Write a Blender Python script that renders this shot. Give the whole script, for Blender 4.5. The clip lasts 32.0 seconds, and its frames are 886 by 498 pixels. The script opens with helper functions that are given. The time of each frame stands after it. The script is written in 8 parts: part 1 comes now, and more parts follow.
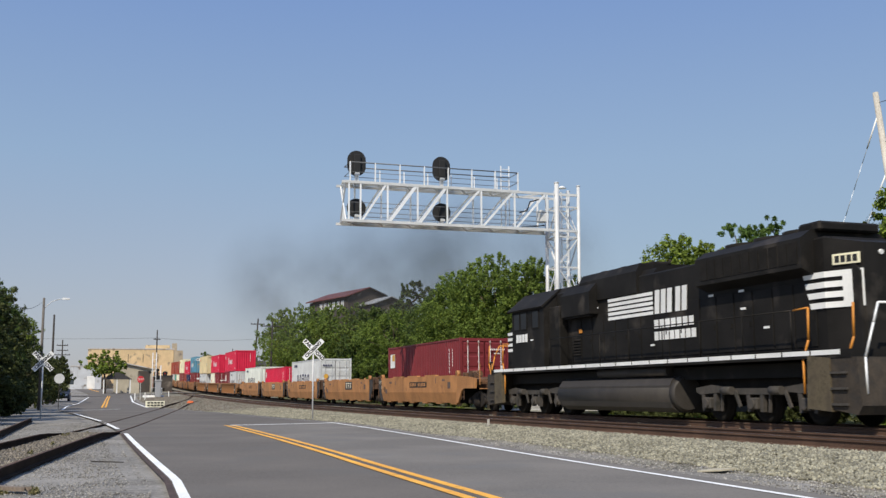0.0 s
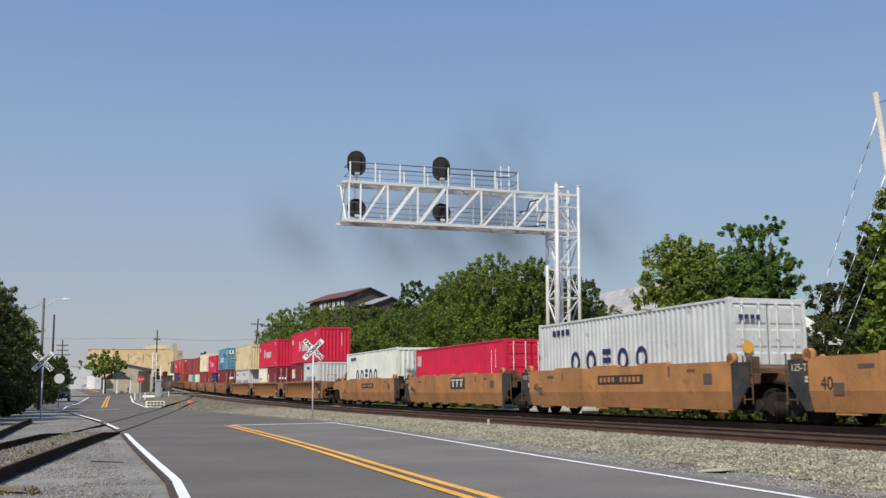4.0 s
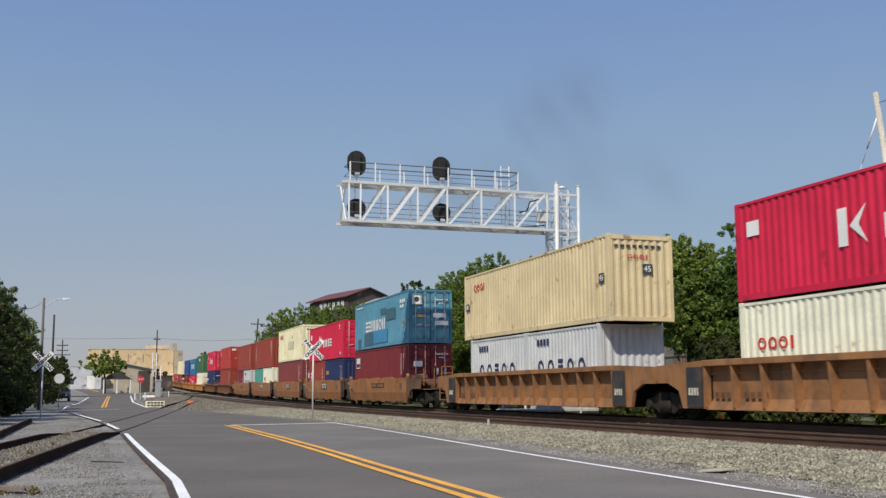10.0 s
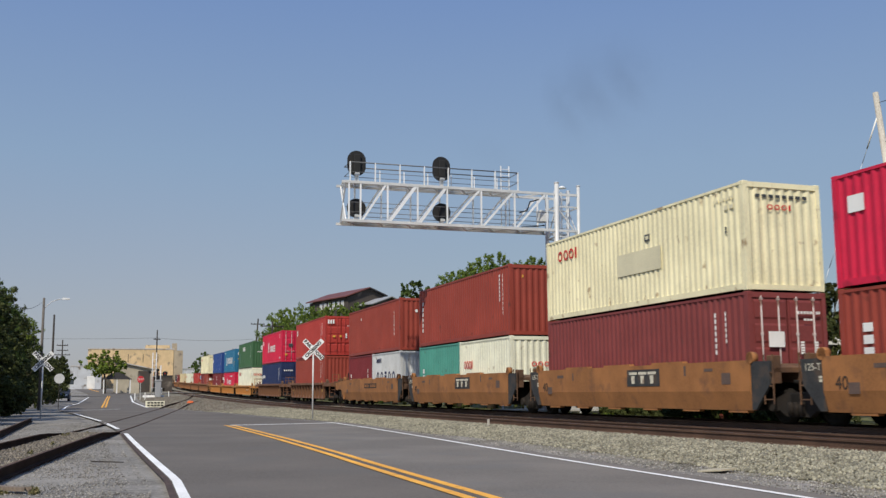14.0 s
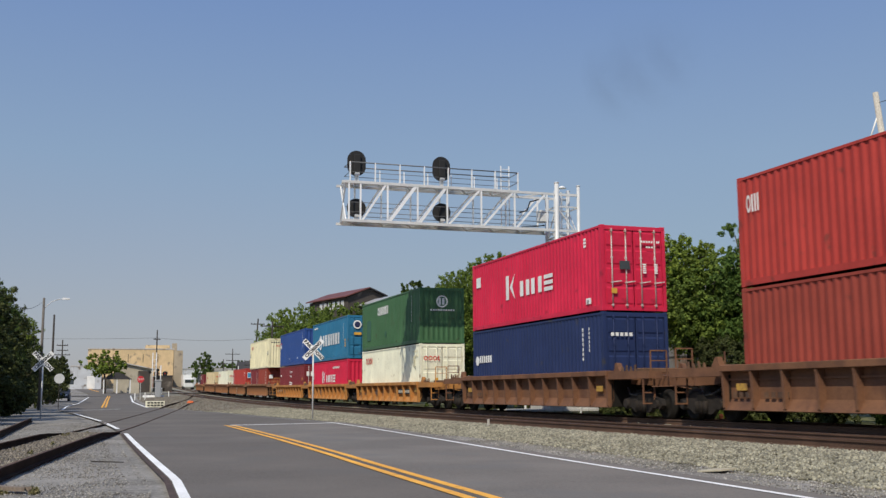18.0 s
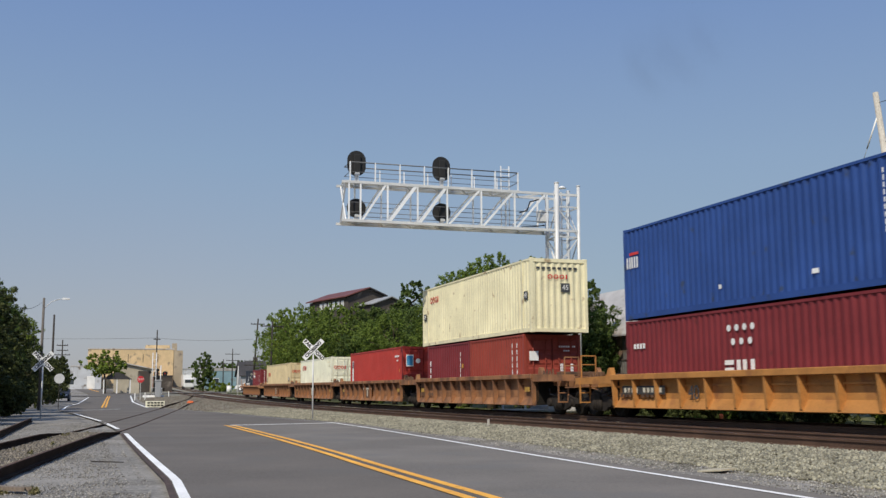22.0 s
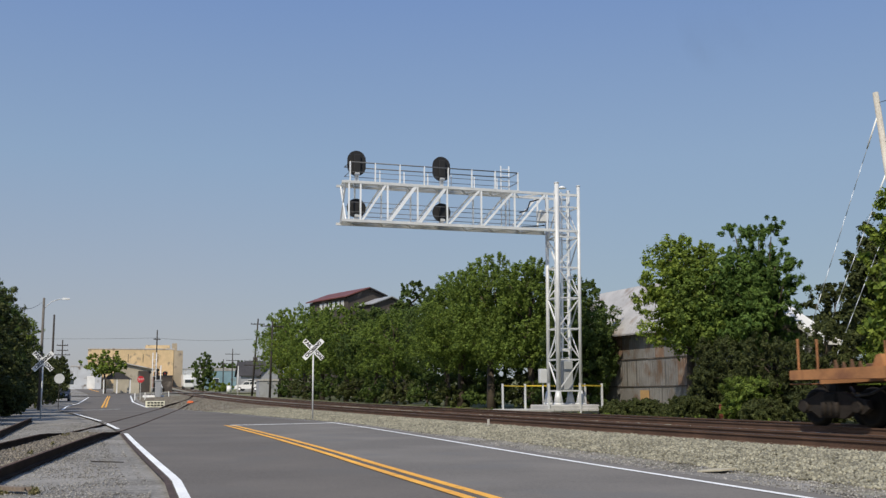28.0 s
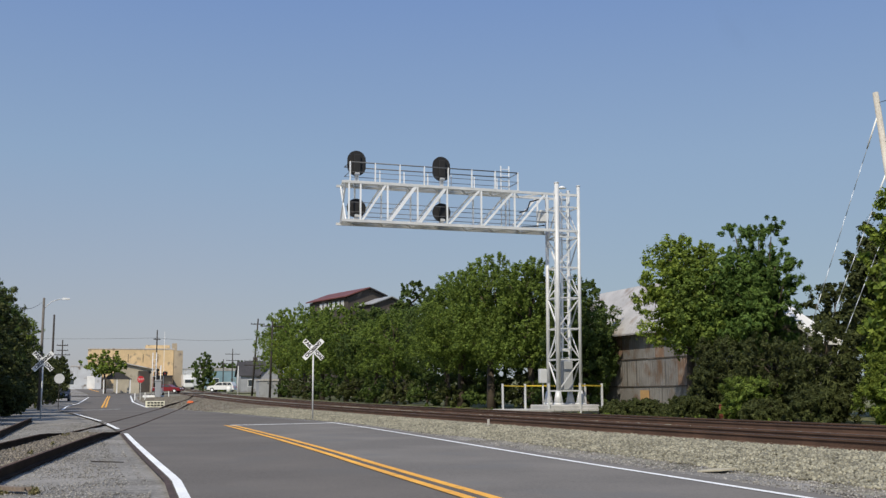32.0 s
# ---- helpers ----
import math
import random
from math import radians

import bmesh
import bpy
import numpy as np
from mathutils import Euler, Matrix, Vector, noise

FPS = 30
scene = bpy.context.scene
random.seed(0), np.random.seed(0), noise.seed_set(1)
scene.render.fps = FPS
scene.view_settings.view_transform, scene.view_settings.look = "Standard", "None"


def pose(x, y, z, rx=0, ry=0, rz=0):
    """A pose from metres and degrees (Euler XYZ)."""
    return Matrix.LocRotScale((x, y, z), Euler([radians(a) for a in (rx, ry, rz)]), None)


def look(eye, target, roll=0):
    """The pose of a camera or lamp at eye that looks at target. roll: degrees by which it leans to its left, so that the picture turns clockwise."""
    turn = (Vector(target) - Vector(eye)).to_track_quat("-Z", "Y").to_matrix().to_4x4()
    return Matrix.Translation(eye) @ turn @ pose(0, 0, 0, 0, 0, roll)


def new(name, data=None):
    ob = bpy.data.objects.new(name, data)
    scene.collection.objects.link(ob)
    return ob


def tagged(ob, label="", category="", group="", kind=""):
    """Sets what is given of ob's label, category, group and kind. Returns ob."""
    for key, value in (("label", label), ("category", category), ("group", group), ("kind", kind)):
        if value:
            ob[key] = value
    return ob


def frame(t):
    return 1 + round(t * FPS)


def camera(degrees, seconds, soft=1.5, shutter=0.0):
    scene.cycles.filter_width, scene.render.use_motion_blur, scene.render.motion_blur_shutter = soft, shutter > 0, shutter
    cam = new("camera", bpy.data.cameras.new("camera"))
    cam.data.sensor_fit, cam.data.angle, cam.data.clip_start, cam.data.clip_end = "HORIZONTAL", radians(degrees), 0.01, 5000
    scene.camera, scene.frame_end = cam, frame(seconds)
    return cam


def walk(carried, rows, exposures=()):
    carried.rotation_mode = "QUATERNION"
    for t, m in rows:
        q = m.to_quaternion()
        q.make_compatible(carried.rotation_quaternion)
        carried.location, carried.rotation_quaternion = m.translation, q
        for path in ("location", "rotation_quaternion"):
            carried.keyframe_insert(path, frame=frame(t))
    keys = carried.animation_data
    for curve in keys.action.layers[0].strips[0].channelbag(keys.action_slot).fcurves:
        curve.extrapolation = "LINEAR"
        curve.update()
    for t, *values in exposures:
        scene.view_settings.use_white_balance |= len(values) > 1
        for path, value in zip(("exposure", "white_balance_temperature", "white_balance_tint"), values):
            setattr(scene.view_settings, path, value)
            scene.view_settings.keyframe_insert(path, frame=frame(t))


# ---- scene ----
cam = camera(46.86, 32.0, soft=1.4, shutter=0.12)

# The plan is laid along the railway: s runs along the far track towards the viewer, n across it, away from the road.
EYE_Z = 1.22
BEND = 0.00037
HEAD0 = -1.244083
TRACK_O = Vector((0.0, 49.189))
S_STRAIGHT = -30.0
HEAD1 = HEAD0 + BEND * S_STRAIGHT


def rise(s):
    """The whole land climbs gently away from the viewer."""
    a = min(s - 22.6, 0.0)
    if a > -240:
        return 4.6e-5 * a * a
    a = max(a, -360.0)
    return 4.6e-5 * 240 * 240 + 4.6e-5 * 480 * (-240 - a)


def heading(s):
    return HEAD0 + BEND * max(s, S_STRAIGHT)


def at(s, n=0.0, z=0.0):
    """The place at s along the track and n across it, z above the road's level there."""
    e = max(s, S_STRAIGHT)
    h = HEAD0 + BEND * e
    x = (math.sin(h) - math.sin(HEAD0)) / BEND
    y = -(math.cos(h) - math.cos(HEAD0)) / BEND
    if s < S_STRAIGHT:
        x += (s - S_STRAIGHT) * math.cos(HEAD1)
        y += (s - S_STRAIGHT) * math.sin(HEAD1)
    return Vector((TRACK_O.x + x - math.sin(h) * n, TRACK_O.y + y + math.cos(h) * n, z + rise(s)))


def stand(s, n, z=0.0, turn=0.0):
    """An upright pose at s, n whose x axis runs along the track."""
    v = at(s, n, z)
    return pose(v.x, v.y, v.z, 0, 0, math.degrees(heading(s)) + turn)


eye = pose(0, 0, EYE_Z, 90 + math.degrees(0.139604), 0, 0) @ pose(0, 0, 0, 0, 0, -0.335)
walk(cam, [(0.0, eye), (32.0, eye)], exposures=[(0.0, 0.10), (3.0, 0.08), (6.0, 0.0), (10.0, -0.05), (13.0, -0.10), (24.0, -0.09), (32.0, -0.04)])

# ---- light ----
SUN_EL = radians(46)
SUN_AZ = Vector((-0.367, -0.93)).normalized()
world = bpy.data.worlds.new("sky")
scene.world = world
world.use_nodes = True
wn, wl = world.node_tree.nodes, world.node_tree.links
wn.clear()
sky = wn.new("ShaderNodeTexSky")
sky.sky_type = "NISHITA"
sky.sun_disc = False
sky.sun_elevation = SUN_EL
sky.sun_rotation = math.atan2(SUN_AZ.x, SUN_AZ.y)
sky.air_density, sky.dust_density, sky.ozone_density, sky.altitude = 1.0, 1.2, 2.0, 150
bg = wn.new("ShaderNodeBackground")
bg.inputs["Strength"].default_value = 0.133
wo = wn.new("ShaderNodeOutputWorld")
haze = wn.new("ShaderNodeMix")
haze.data_type = "RGBA"
haze.inputs[0].default_value = 0.85
# a dusty summer sky: mauve-grey at the horizon, blue above
toward, up = wn.new("ShaderNodeTexCoord"), wn.new("ShaderNodeSeparateXYZ")
wl.new(toward.outputs["Generated"], up.inputs[0])


def sky_step(low, high, a, b):
    fac = wn.new("ShaderNodeMapRange")
    fac.inputs["From Min"].default_value, fac.inputs["From Max"].default_value = a, b
    wl.new(up.outputs["Z"], fac.inputs["Value"])
    mx = wn.new("ShaderNodeMix")
    mx.data_type = "RGBA"
    wl.new(fac.outputs[0], mx.inputs[0])
    if isinstance(low, tuple):
        mx.inputs[6].default_value = low
    else:
        wl.new(low, mx.inputs[6])
    mx.inputs[7].default_value = high
    return mx.outputs[2]


# the haze at the horizon is thicker over the town than over the woods
side = wn.new("ShaderNodeMapRange")
side.inputs["From Min"].default_value, side.inputs["From Max"].default_value = -0.25, 0.25
wl.new(up.outputs["X"], side.inputs["Value"])
horizon = wn.new("ShaderNodeMix")
horizon.data_type = "RGBA"
wl.new(side.outputs[0], horizon.inputs[0])
horizon.inputs[6].default_value, horizon.inputs[7].default_value = (2.95, 3.02, 3.35, 1), (2.42, 3.0, 3.4, 1)
dust = sky_step(sky_step(horizon.outputs[2], (2.05, 2.89, 4.12, 1), 0.03, 0.22), (1.31, 2.15, 4.22, 1), 0.22, 0.40)
wl.new(dust, haze.inputs[7])
wl.new(sky.outputs[0], haze.inputs[6])
wl.new(haze.outputs[2], bg.inputs["Color"])
wl.new(bg.outputs[0], wo.inputs["Surface"])

sun = new("sun", bpy.data.lights.new("sun", "SUN"))
sun.data.energy, sun.data.angle, sun.data.color = 3.9, radians(0.6), (1.0, 0.915, 0.76)
sun.matrix_world = look((SUN_AZ.x * 50 * math.cos(SUN_EL), SUN_AZ.y * 50 * math.cos(SUN_EL), 50 * math.sin(SUN_EL)), (0, 0, 0))


# ---- materials ----
def material(name, base, rough=0.8, metal=0.0, grain=0.12, grain_size=0.05, blotch=0.15, blotch_size=1.5,
             bump=0.15, dirt=None, dirt_amount=0.0, dirt_size=0.6, shine=0.5, island=0.0, each=0.0, coords="Object", streak=0.0):
    """A surface with fine grain, large blotches, optional dirt of another colour and some relief, at real size."""
    m = bpy.data.materials.new(name)
    m.use_nodes = True
    nt = m.node_tree
    N, L = nt.nodes, nt.links
    b = N["Principled BSDF"]
    b.inputs["Roughness"].default_value = rough
    b.inputs["Metallic"].default_value = metal
    b.inputs["Specular IOR Level"].default_value = shine
    tc = N.new("ShaderNodeTexCoord")
    src = tc.outputs[coords]

    def noise_at(size, detail=3.0, stretch=None):
        nn = N.new("ShaderNodeTexNoise")
        nn.inputs["Scale"].default_value = 1.0 / size
        nn.inputs["Detail"].default_value = detail
        if stretch:
            mp = N.new("ShaderNodeMapping")
            mp.inputs["Scale"].default_value = stretch
            L.new(src, mp.inputs["Vector"])
            L.new(mp.outputs[0], nn.inputs["Vector"])
        else:
            L.new(src, nn.inputs["Vector"])
        return nn.outputs["Fac"]

    def mixed(a, bcol, fac, kind="MIX"):
        mx = N.new("ShaderNodeMix")
        mx.data_type, mx.blend_type = "RGBA", kind
        for sock, v in ((mx.inputs[6], a), (mx.inputs[7], bcol), (mx.inputs[0], fac)):
            if isinstance(v, bpy.types.NodeSocket):
                L.new(v, sock)
            else:
                sock.default_value = v
        return mx.outputs[2]

    def ramp(fac, lo, hi, a=0.0, z=1.0):
        r = N.new("ShaderNodeMapRange")
        r.inputs["From Min"].default_value, r.inputs["From Max"].default_value = lo, hi
        r.inputs["To Min"].default_value, r.inputs["To Max"].default_value = a, z
        L.new(fac, r.inputs["Value"])
        return r.outputs[0]

    col = (*base, 1)
    fine = noise_at(grain_size, 4.0)
    col = mixed(col, (*[c * (1 - 2.4 * grain) for c in base], 1), ramp(fine, 0.35, 0.75))
    if blotch:
        big = noise_at(blotch_size, 3.0)
        col = mixed(col, (*[min(1, c * (1 + 1.6 * blotch)) for c in base], 1), ramp(big, 0.4, 0.75, 0, 0.9))
    if dirt:
        d = noise_at(dirt_size, 5.0)
        col = mixed(col, (*dirt, 1), ramp(d, 0.62 - 0.35 * dirt_amount, 0.72))
    if streak and dirt:
        d = noise_at(0.25, 4.0, (1.0, 1.0, 0.09))
        col = mixed(col, (*dirt, 1), ramp(d, 0.60, 0.72, 0, streak))
    for amount, node, out in ((island, "ShaderNodeNewGeometry", "Random Per Island"), (each, "ShaderNodeObjectInfo", "Random")):
        if amount:
            g = N.new(node)
            hs = N.new("ShaderNodeHueSaturation")
            L.new(col, hs.inputs["Color"])
            L.new(ramp(g.outputs[out], 0, 1, 1 - amount, 1 + amount), hs.inputs["Value"])
            col = hs.outputs[0]
    L.new(col, b.inputs["Base Color"])
    if bump:
        bp = N.new("ShaderNodeBump")
        bp.inputs["Strength"].default_value = bump
        bp.inputs["Distance"].default_value = grain_size * 0.5
        L.new(fine, bp.inputs["Height"])
        L.new(bp.outputs[0], b.inputs["Normal"])
    return m


def leaf_material(name, dark, light, through_=0.35):
    m = bpy.data.materials.new(name)
    m.use_nodes = True
    N, L = m.node_tree.nodes, m.node_tree.links
    b = N["Principled BSDF"]
    b.inputs["Roughness"].default_value = 0.7
    b.inputs["Specular IOR Level"].default_value = 0.25
    g = N.new("ShaderNodeNewGeometry")
    mx = N.new("ShaderNodeMix")
    mx.data_type = "RGBA"
    mx.inputs[6].default_value, mx.inputs[7].default_value = (*dark, 1), (*light, 1)
    L.new(g.outputs["Random Per Island"], mx.inputs[0])
    tc = N.new("ShaderNodeTexCoord")
    nn = N.new("ShaderNodeTexNoise")
    nn.inputs["Scale"].default_value = 0.55
    L.new(tc.outputs["Object"], nn.inputs["Vector"])
    hs = N.new("ShaderNodeHueSaturation")
    mr = N.new("ShaderNodeMapRange")
    mr.inputs["From Min"].default_value, mr.inputs["From Max"].default_value = 0.3, 0.7
    mr.inputs["To Min"].default_value, mr.inputs["To Max"].default_value = 0.8, 1.35
    L.new(nn.outputs["Fac"], mr.inputs["Value"])
    L.new(mr.outputs[0], hs.inputs["Value"])
    L.new(mx.outputs[2], hs.inputs["Color"])
    L.new(hs.outputs[0], b.inputs["Base Color"])
    tr = N.new("ShaderNodeBsdfTranslucent")
    L.new(hs.outputs[0], tr.inputs["Color"])
    ms = N.new("ShaderNodeMixShader")
    ms.inputs[0].default_value = through_
    L.new(b.outputs[0], ms.inputs[1])
    L.new(tr.outputs[0], ms.inputs[2])
    L.new(ms.outputs[0], N["Material Output"].inputs["Surface"])
    return m


def glass_material(name, tint=(0.05, 0.06, 0.07)):
    m = bpy.data.materials.new(name)
    m.use_nodes = True
    b = m.node_tree.nodes["Principled BSDF"]
    b.inputs["Base Color"].default_value = (*tint, 1)
    b.inputs["Roughness"].default_value = 0.08
    b.inputs["Specular IOR Level"].default_value = 0.8
    return m


GRAVEL = material("grey_gravel", (0.28, 0.264, 0.24), 0.95, grain=0.3, grain_size=0.07, blotch=0.2, blotch_size=2.5, bump=0.9, dirt=(0.17, 0.155, 0.13), dirt_amount=0.35, dirt_size=1.7)
BALLAST = material("ballast_stone", (0.28, 0.265, 0.205), 0.95, grain=0.32, grain_size=0.06, blotch=0.2, blotch_size=0.9, bump=1.0, dirt=(0.19, 0.15, 0.11), dirt_amount=0.3, dirt_size=0.5, each=0.25, island=0.3)
ASPHALT_PALE = material("sunbleached_asphalt", (0.186, 0.169, 0.149), 0.9, grain=0.18, grain_size=0.03, blotch=0.12, blotch_size=3.0, bump=0.35, dirt=(0.155, 0.148, 0.139), dirt_amount=0.2, dirt_size=2.2)
ASPHALT = material("worn_asphalt", (0.152, 0.134, 0.115), 0.9, grain=0.2, grain_size=0.03, blotch=0.10, blotch_size=3.5, bump=0.35, dirt=(0.125, 0.115, 0.103), dirt_amount=0.25, dirt_size=2.4)
PAINT_WHITE = material("white_road_paint", (0.92, 0.92, 0.90), 0.75, grain=0.1, grain_size=0.04, dirt=(0.45, 0.44, 0.42), dirt_amount=-0.1, dirt_size=0.25, bump=0.1)
PAINT_FADED = material("faded_white_paint", (0.42, 0.42, 0.41), 0.8, grain=0.1, grain_size=0.04, dirt=(0.16, 0.16, 0.16), dirt_amount=0.6, dirt_size=0.3, bump=0.1)
PAINT_YELLOW = material("yellow_road_paint", (0.86, 0.42, 0.06), 0.75, grain=0.06, grain_size=0.04, dirt=(0.50, 0.26, 0.06), dirt_amount=0.05, dirt_size=0.3, bump=0.1)
EDGE_TAR = material("dark_broken_asphalt", (0.075, 0.05, 0.042), 0.95, grain=0.25, grain_size=0.05, blotch=0.25, blotch_size=0.4, bump=0.5)
SPUR_DIRT = material("brown_track_dirt", (0.175, 0.15, 0.122), 0.95, grain=0.35, grain_size=0.07, blotch=0.25, blotch_size=0.7, bump=0.9, dirt=(0.09, 0.07, 0.055), dirt_amount=0.5, dirt_size=0.5)
GRASS = material("dry_grass", (0.15, 0.16, 0.06), 0.95, grain=0.3, grain_size=0.12, blotch=0.3, blotch_size=3.0, bump=0.6, dirt=(0.24, 0.21, 0.13), dirt_amount=0.4, dirt_size=2.0)
RAIL_RUST = material("rusty_rail_steel", (0.13, 0.075, 0.05), 0.75, 0.3, grain=0.2, grain_size=0.03, blotch=0.2, blotch_size=0.7)
RAIL_TOP = material("polished_rail_head", (0.42, 0.40, 0.38), 0.3, 0.9, grain=0.1, grain_size=0.05, bump=0.05)
SPUR_RUST = material("old_dark_rail_rust", (0.042, 0.028, 0.020), 0.95, 0.0, shine=0.08, grain=0.2, grain_size=0.03, blotch=0.2, blotch_size=0.7)
TIE = material("creosoted_timber", (0.085, 0.065, 0.05), 0.9, grain=0.3, grain_size=0.05, each=0.3)
GALV = material("galvanised_steel", (0.66, 0.665, 0.66), 0.45, 0.1, grain=0.06, grain_size=0.03, blotch=0.08, blotch_size=0.6, bump=0.06)
ALU = material("bright_aluminium", (0.86, 0.87, 0.87), 0.38, 0.1, grain=0.05, grain_size=0.03, bump=0.04)
RAIL_GREY = material("dull_grey_rail_steel", (0.13, 0.135, 0.145), 0.5, 0.3, grain=0.08, grain_size=0.05)
GREY_STEEL = material("grey_cabinet_paint", (0.34, 0.35, 0.36), 0.5, grain=0.06, grain_size=0.05)
BLACK = material("flat_black_paint", (0.014, 0.014, 0.015), 0.75, grain=0.15, grain_size=0.04, bump=0.1)
LOCO_BLACK = material("weathered_black_paint", (0.013, 0.0118, 0.0108), 0.65, shine=0.15, grain=0.12, grain_size=0.05, blotch=0.5, blotch_size=1.2, dirt=(0.05, 0.043, 0.037), dirt_amount=0.15, dirt_size=0.9, bump=0.08)
GRIME = material("oily_brown_grime", (0.030, 0.024, 0.020), 0.85, shine=0.2, grain=0.25, grain_size=0.06, blotch=0.3, blotch_size=0.5, dirt=(0.03, 0.027, 0.025), dirt_amount=0.5, dirt_size=0.35, bump=0.3)
DARK_STEEL = material("sooty_steel", (0.016, 0.014, 0.012), 0.8, 0.1, shine=0.2, grain=0.2, grain_size=0.05, blotch=0.3, blotch_size=0.4, bump=0.2)
WHITE = material("white_marking_paint", (0.80, 0.80, 0.78), 0.6, grain=0.05, grain_size=0.05, bump=0.03)
ORANGE_RAIL = material("orange_handrail_paint", (0.62, 0.24, 0.03), 0.55, grain=0.08, grain_size=0.05)
WOOD = material("weathered_pole_timber", (0.24, 0.19, 0.15), 0.9, grain=0.25, grain_size=0.04, streak=0.3, dirt=(0.10, 0.08, 0.065), dirt_amount=0.2)
WOOD_PALE = material("sunbleached_pole_timber", (0.58, 0.54, 0.47), 0.9, grain=0.2, grain_size=0.04, streak=0.3, dirt=(0.25, 0.2, 0.15), dirt_amount=0.2)
WOOD_DARK = material("dark_tarred_timber", (0.045, 0.038, 0.033), 0.9, grain=0.25, grain_size=0.04)
BARK = material("tree_bark", (0.09, 0.07, 0.05), 0.95, grain=0.3, grain_size=0.06, bump=0.6)
CONCRETE = material("pale_concrete", (0.45, 0.44, 0.42), 0.9, grain=0.12, grain_size=0.05, blotch=0.15, blotch_size=0.6, bump=0.2)
GLASS = glass_material("dark_window_glass")
CAB_GLASS = material("dusty_cab_glass", (0.008, 0.008, 0.009), 0.35, shine=0.25, grain=0.02, blotch=0.0, bump=0.0)
YELLOW = material("yellow_safety_paint", (0.72, 0.52, 0.05), 0.6, grain=0.06, grain_size=0.05)
WIRE = material("overhead_wire", (0.10, 0.10, 0.10), 0.6, grain=0.1)
WIRE_PALE = material("pale_guy_wire", (0.62, 0.66, 0.70), 0.4, 0.4, grain=0.05)


# ---- mesh helpers ----
class Shape:
    """Gathers plain solids into one mesh."""

    def __init__(self):
        self.v, self.f, self.smooth, self.marks = [], [], [], []

    def add(self, verts, faces, smooth=False):
        k = len(self.v)
        self.marks.append((k, len(self.f)))
        self.v.extend([tuple(a) for a in verts])
        self.f.extend([tuple(i + k for i in f) for f in faces])
        self.smooth.extend([smooth] * len(faces))
        return self

    def box(self, x0, x1, y0, y1, z0, z1, m=None, c=0.0):
        """A box; c: chamfer of its twelve edges."""
        if c:
            pts, faces = [], []
            bm = bmesh.new()
            bmesh.ops.create_cube(bm, size=1)
            for w in bm.verts:
                w.co = Vector(((x0 + x1) / 2 + w.co.x * (x1 - x0), (y0 + y1) / 2 + w.co.y * (y1 - y0), (z0 + z1) / 2 + w.co.z * (z1 - z0)))
            bmesh.ops.bevel(bm, geom=bm.edges[:], offset=c, segments=1, affect="EDGES")
            bm.verts.index_update()
            pts = [w.co.copy() for w in bm.verts]
            faces = [[w.index for w in f.verts] for f in bm.faces]
            bm.free()
        else:
            pts = [Vector((x, y, z)) for z in (z0, z1) for y in (y0, y1) for x in (x0, x1)]
            faces = [(0, 2, 3, 1), (4, 5, 7, 6), (0, 1, 5, 4), (2, 6, 7, 3), (0, 4, 6, 2), (1, 3, 7, 5)]
        if m is not None:
            pts = [m @ q for q in pts]
        return self.add(pts, faces)

    def tube(self, a, b, r, r2=None, seg=8, caps=True):
        """A round bar from a to b."""
        a, b = Vector(a), Vector(b)
        r2 = r if r2 is None else r2
        w = (b - a).normalized()
        u = w.orthogonal().normalized()
        v = w.cross(u)
        pts = []
        for q, rr in ((a, r), (b, r2)):
            for i in range(seg):
                t = 2 * math.pi * i / seg
                pts.append(q + (u * math.cos(t) + v * math.sin(t)) * rr)
        k = len(self.v)
        self.add(pts, [(i, (i + 1) % seg, seg + (i + 1) % seg, seg + i) for i in range(seg)], True)
        if caps:
            self.f.append(tuple(k + i for i in reversed(range(seg))))
            self.f.append(tuple(k + seg + i for i in range(seg)))
            self.smooth += [False, False]
        return self

    def pipe(self, pts, r, seg=6):
        for a, b in zip(pts, pts[1:]):
            self.tube(a, b, r, seg=seg)
        return self

    def bar(self, a, b, w, h):
        """A rectangular bar from a to b, w across and h high."""
        a, b = Vector(a), Vector(b)
        d = (b - a).normalized()
        up = Vector((0, 0, 1)) if abs(d.z) < 0.95 else Vector((0, 1, 0))
        u = d.cross(up).normalized() * (w / 2)
        v = u.cross(d).normalized() * (h / 2)
        pts = [q + i * u + j * v for q in (a, b) for i, j in ((-1, -1), (1, -1), (1, 1), (-1, 1))]
        return self.add(pts, [(0, 1, 2, 3), (7, 6, 5, 4), (0, 4, 5, 1), (1, 5, 6, 2), (2, 6, 7, 3), (3, 7, 4, 0)])

    def prism(self, outline, a, b, axis="y"):
        """The outline (pairs) pushed from a to b along an axis: x takes (y, z), y takes (x, z), z takes (x, y)."""
        put = {"x": lambda p, t: (t, p[0], p[1]), "y": lambda p, t: (p[0], t, p[1]), "z": lambda p, t: (p[0], p[1], t)}[axis]
        k = len(outline)
        pts = [put(q, t) for t in (a, b) for q in outline]
        return self.add(pts, [tuple(range(k)), tuple(reversed(range(k, 2 * k)))] + [(i, k + i, k + (i + 1) % k, (i + 1) % k) for i in range(k)])

    def strip(self, left, right):
        """A sheet between two rows of points."""
        k = len(left)
        return self.add(list(left) + list(right), [(i, k + i, k + i + 1, i + 1) for i in range(k - 1)])

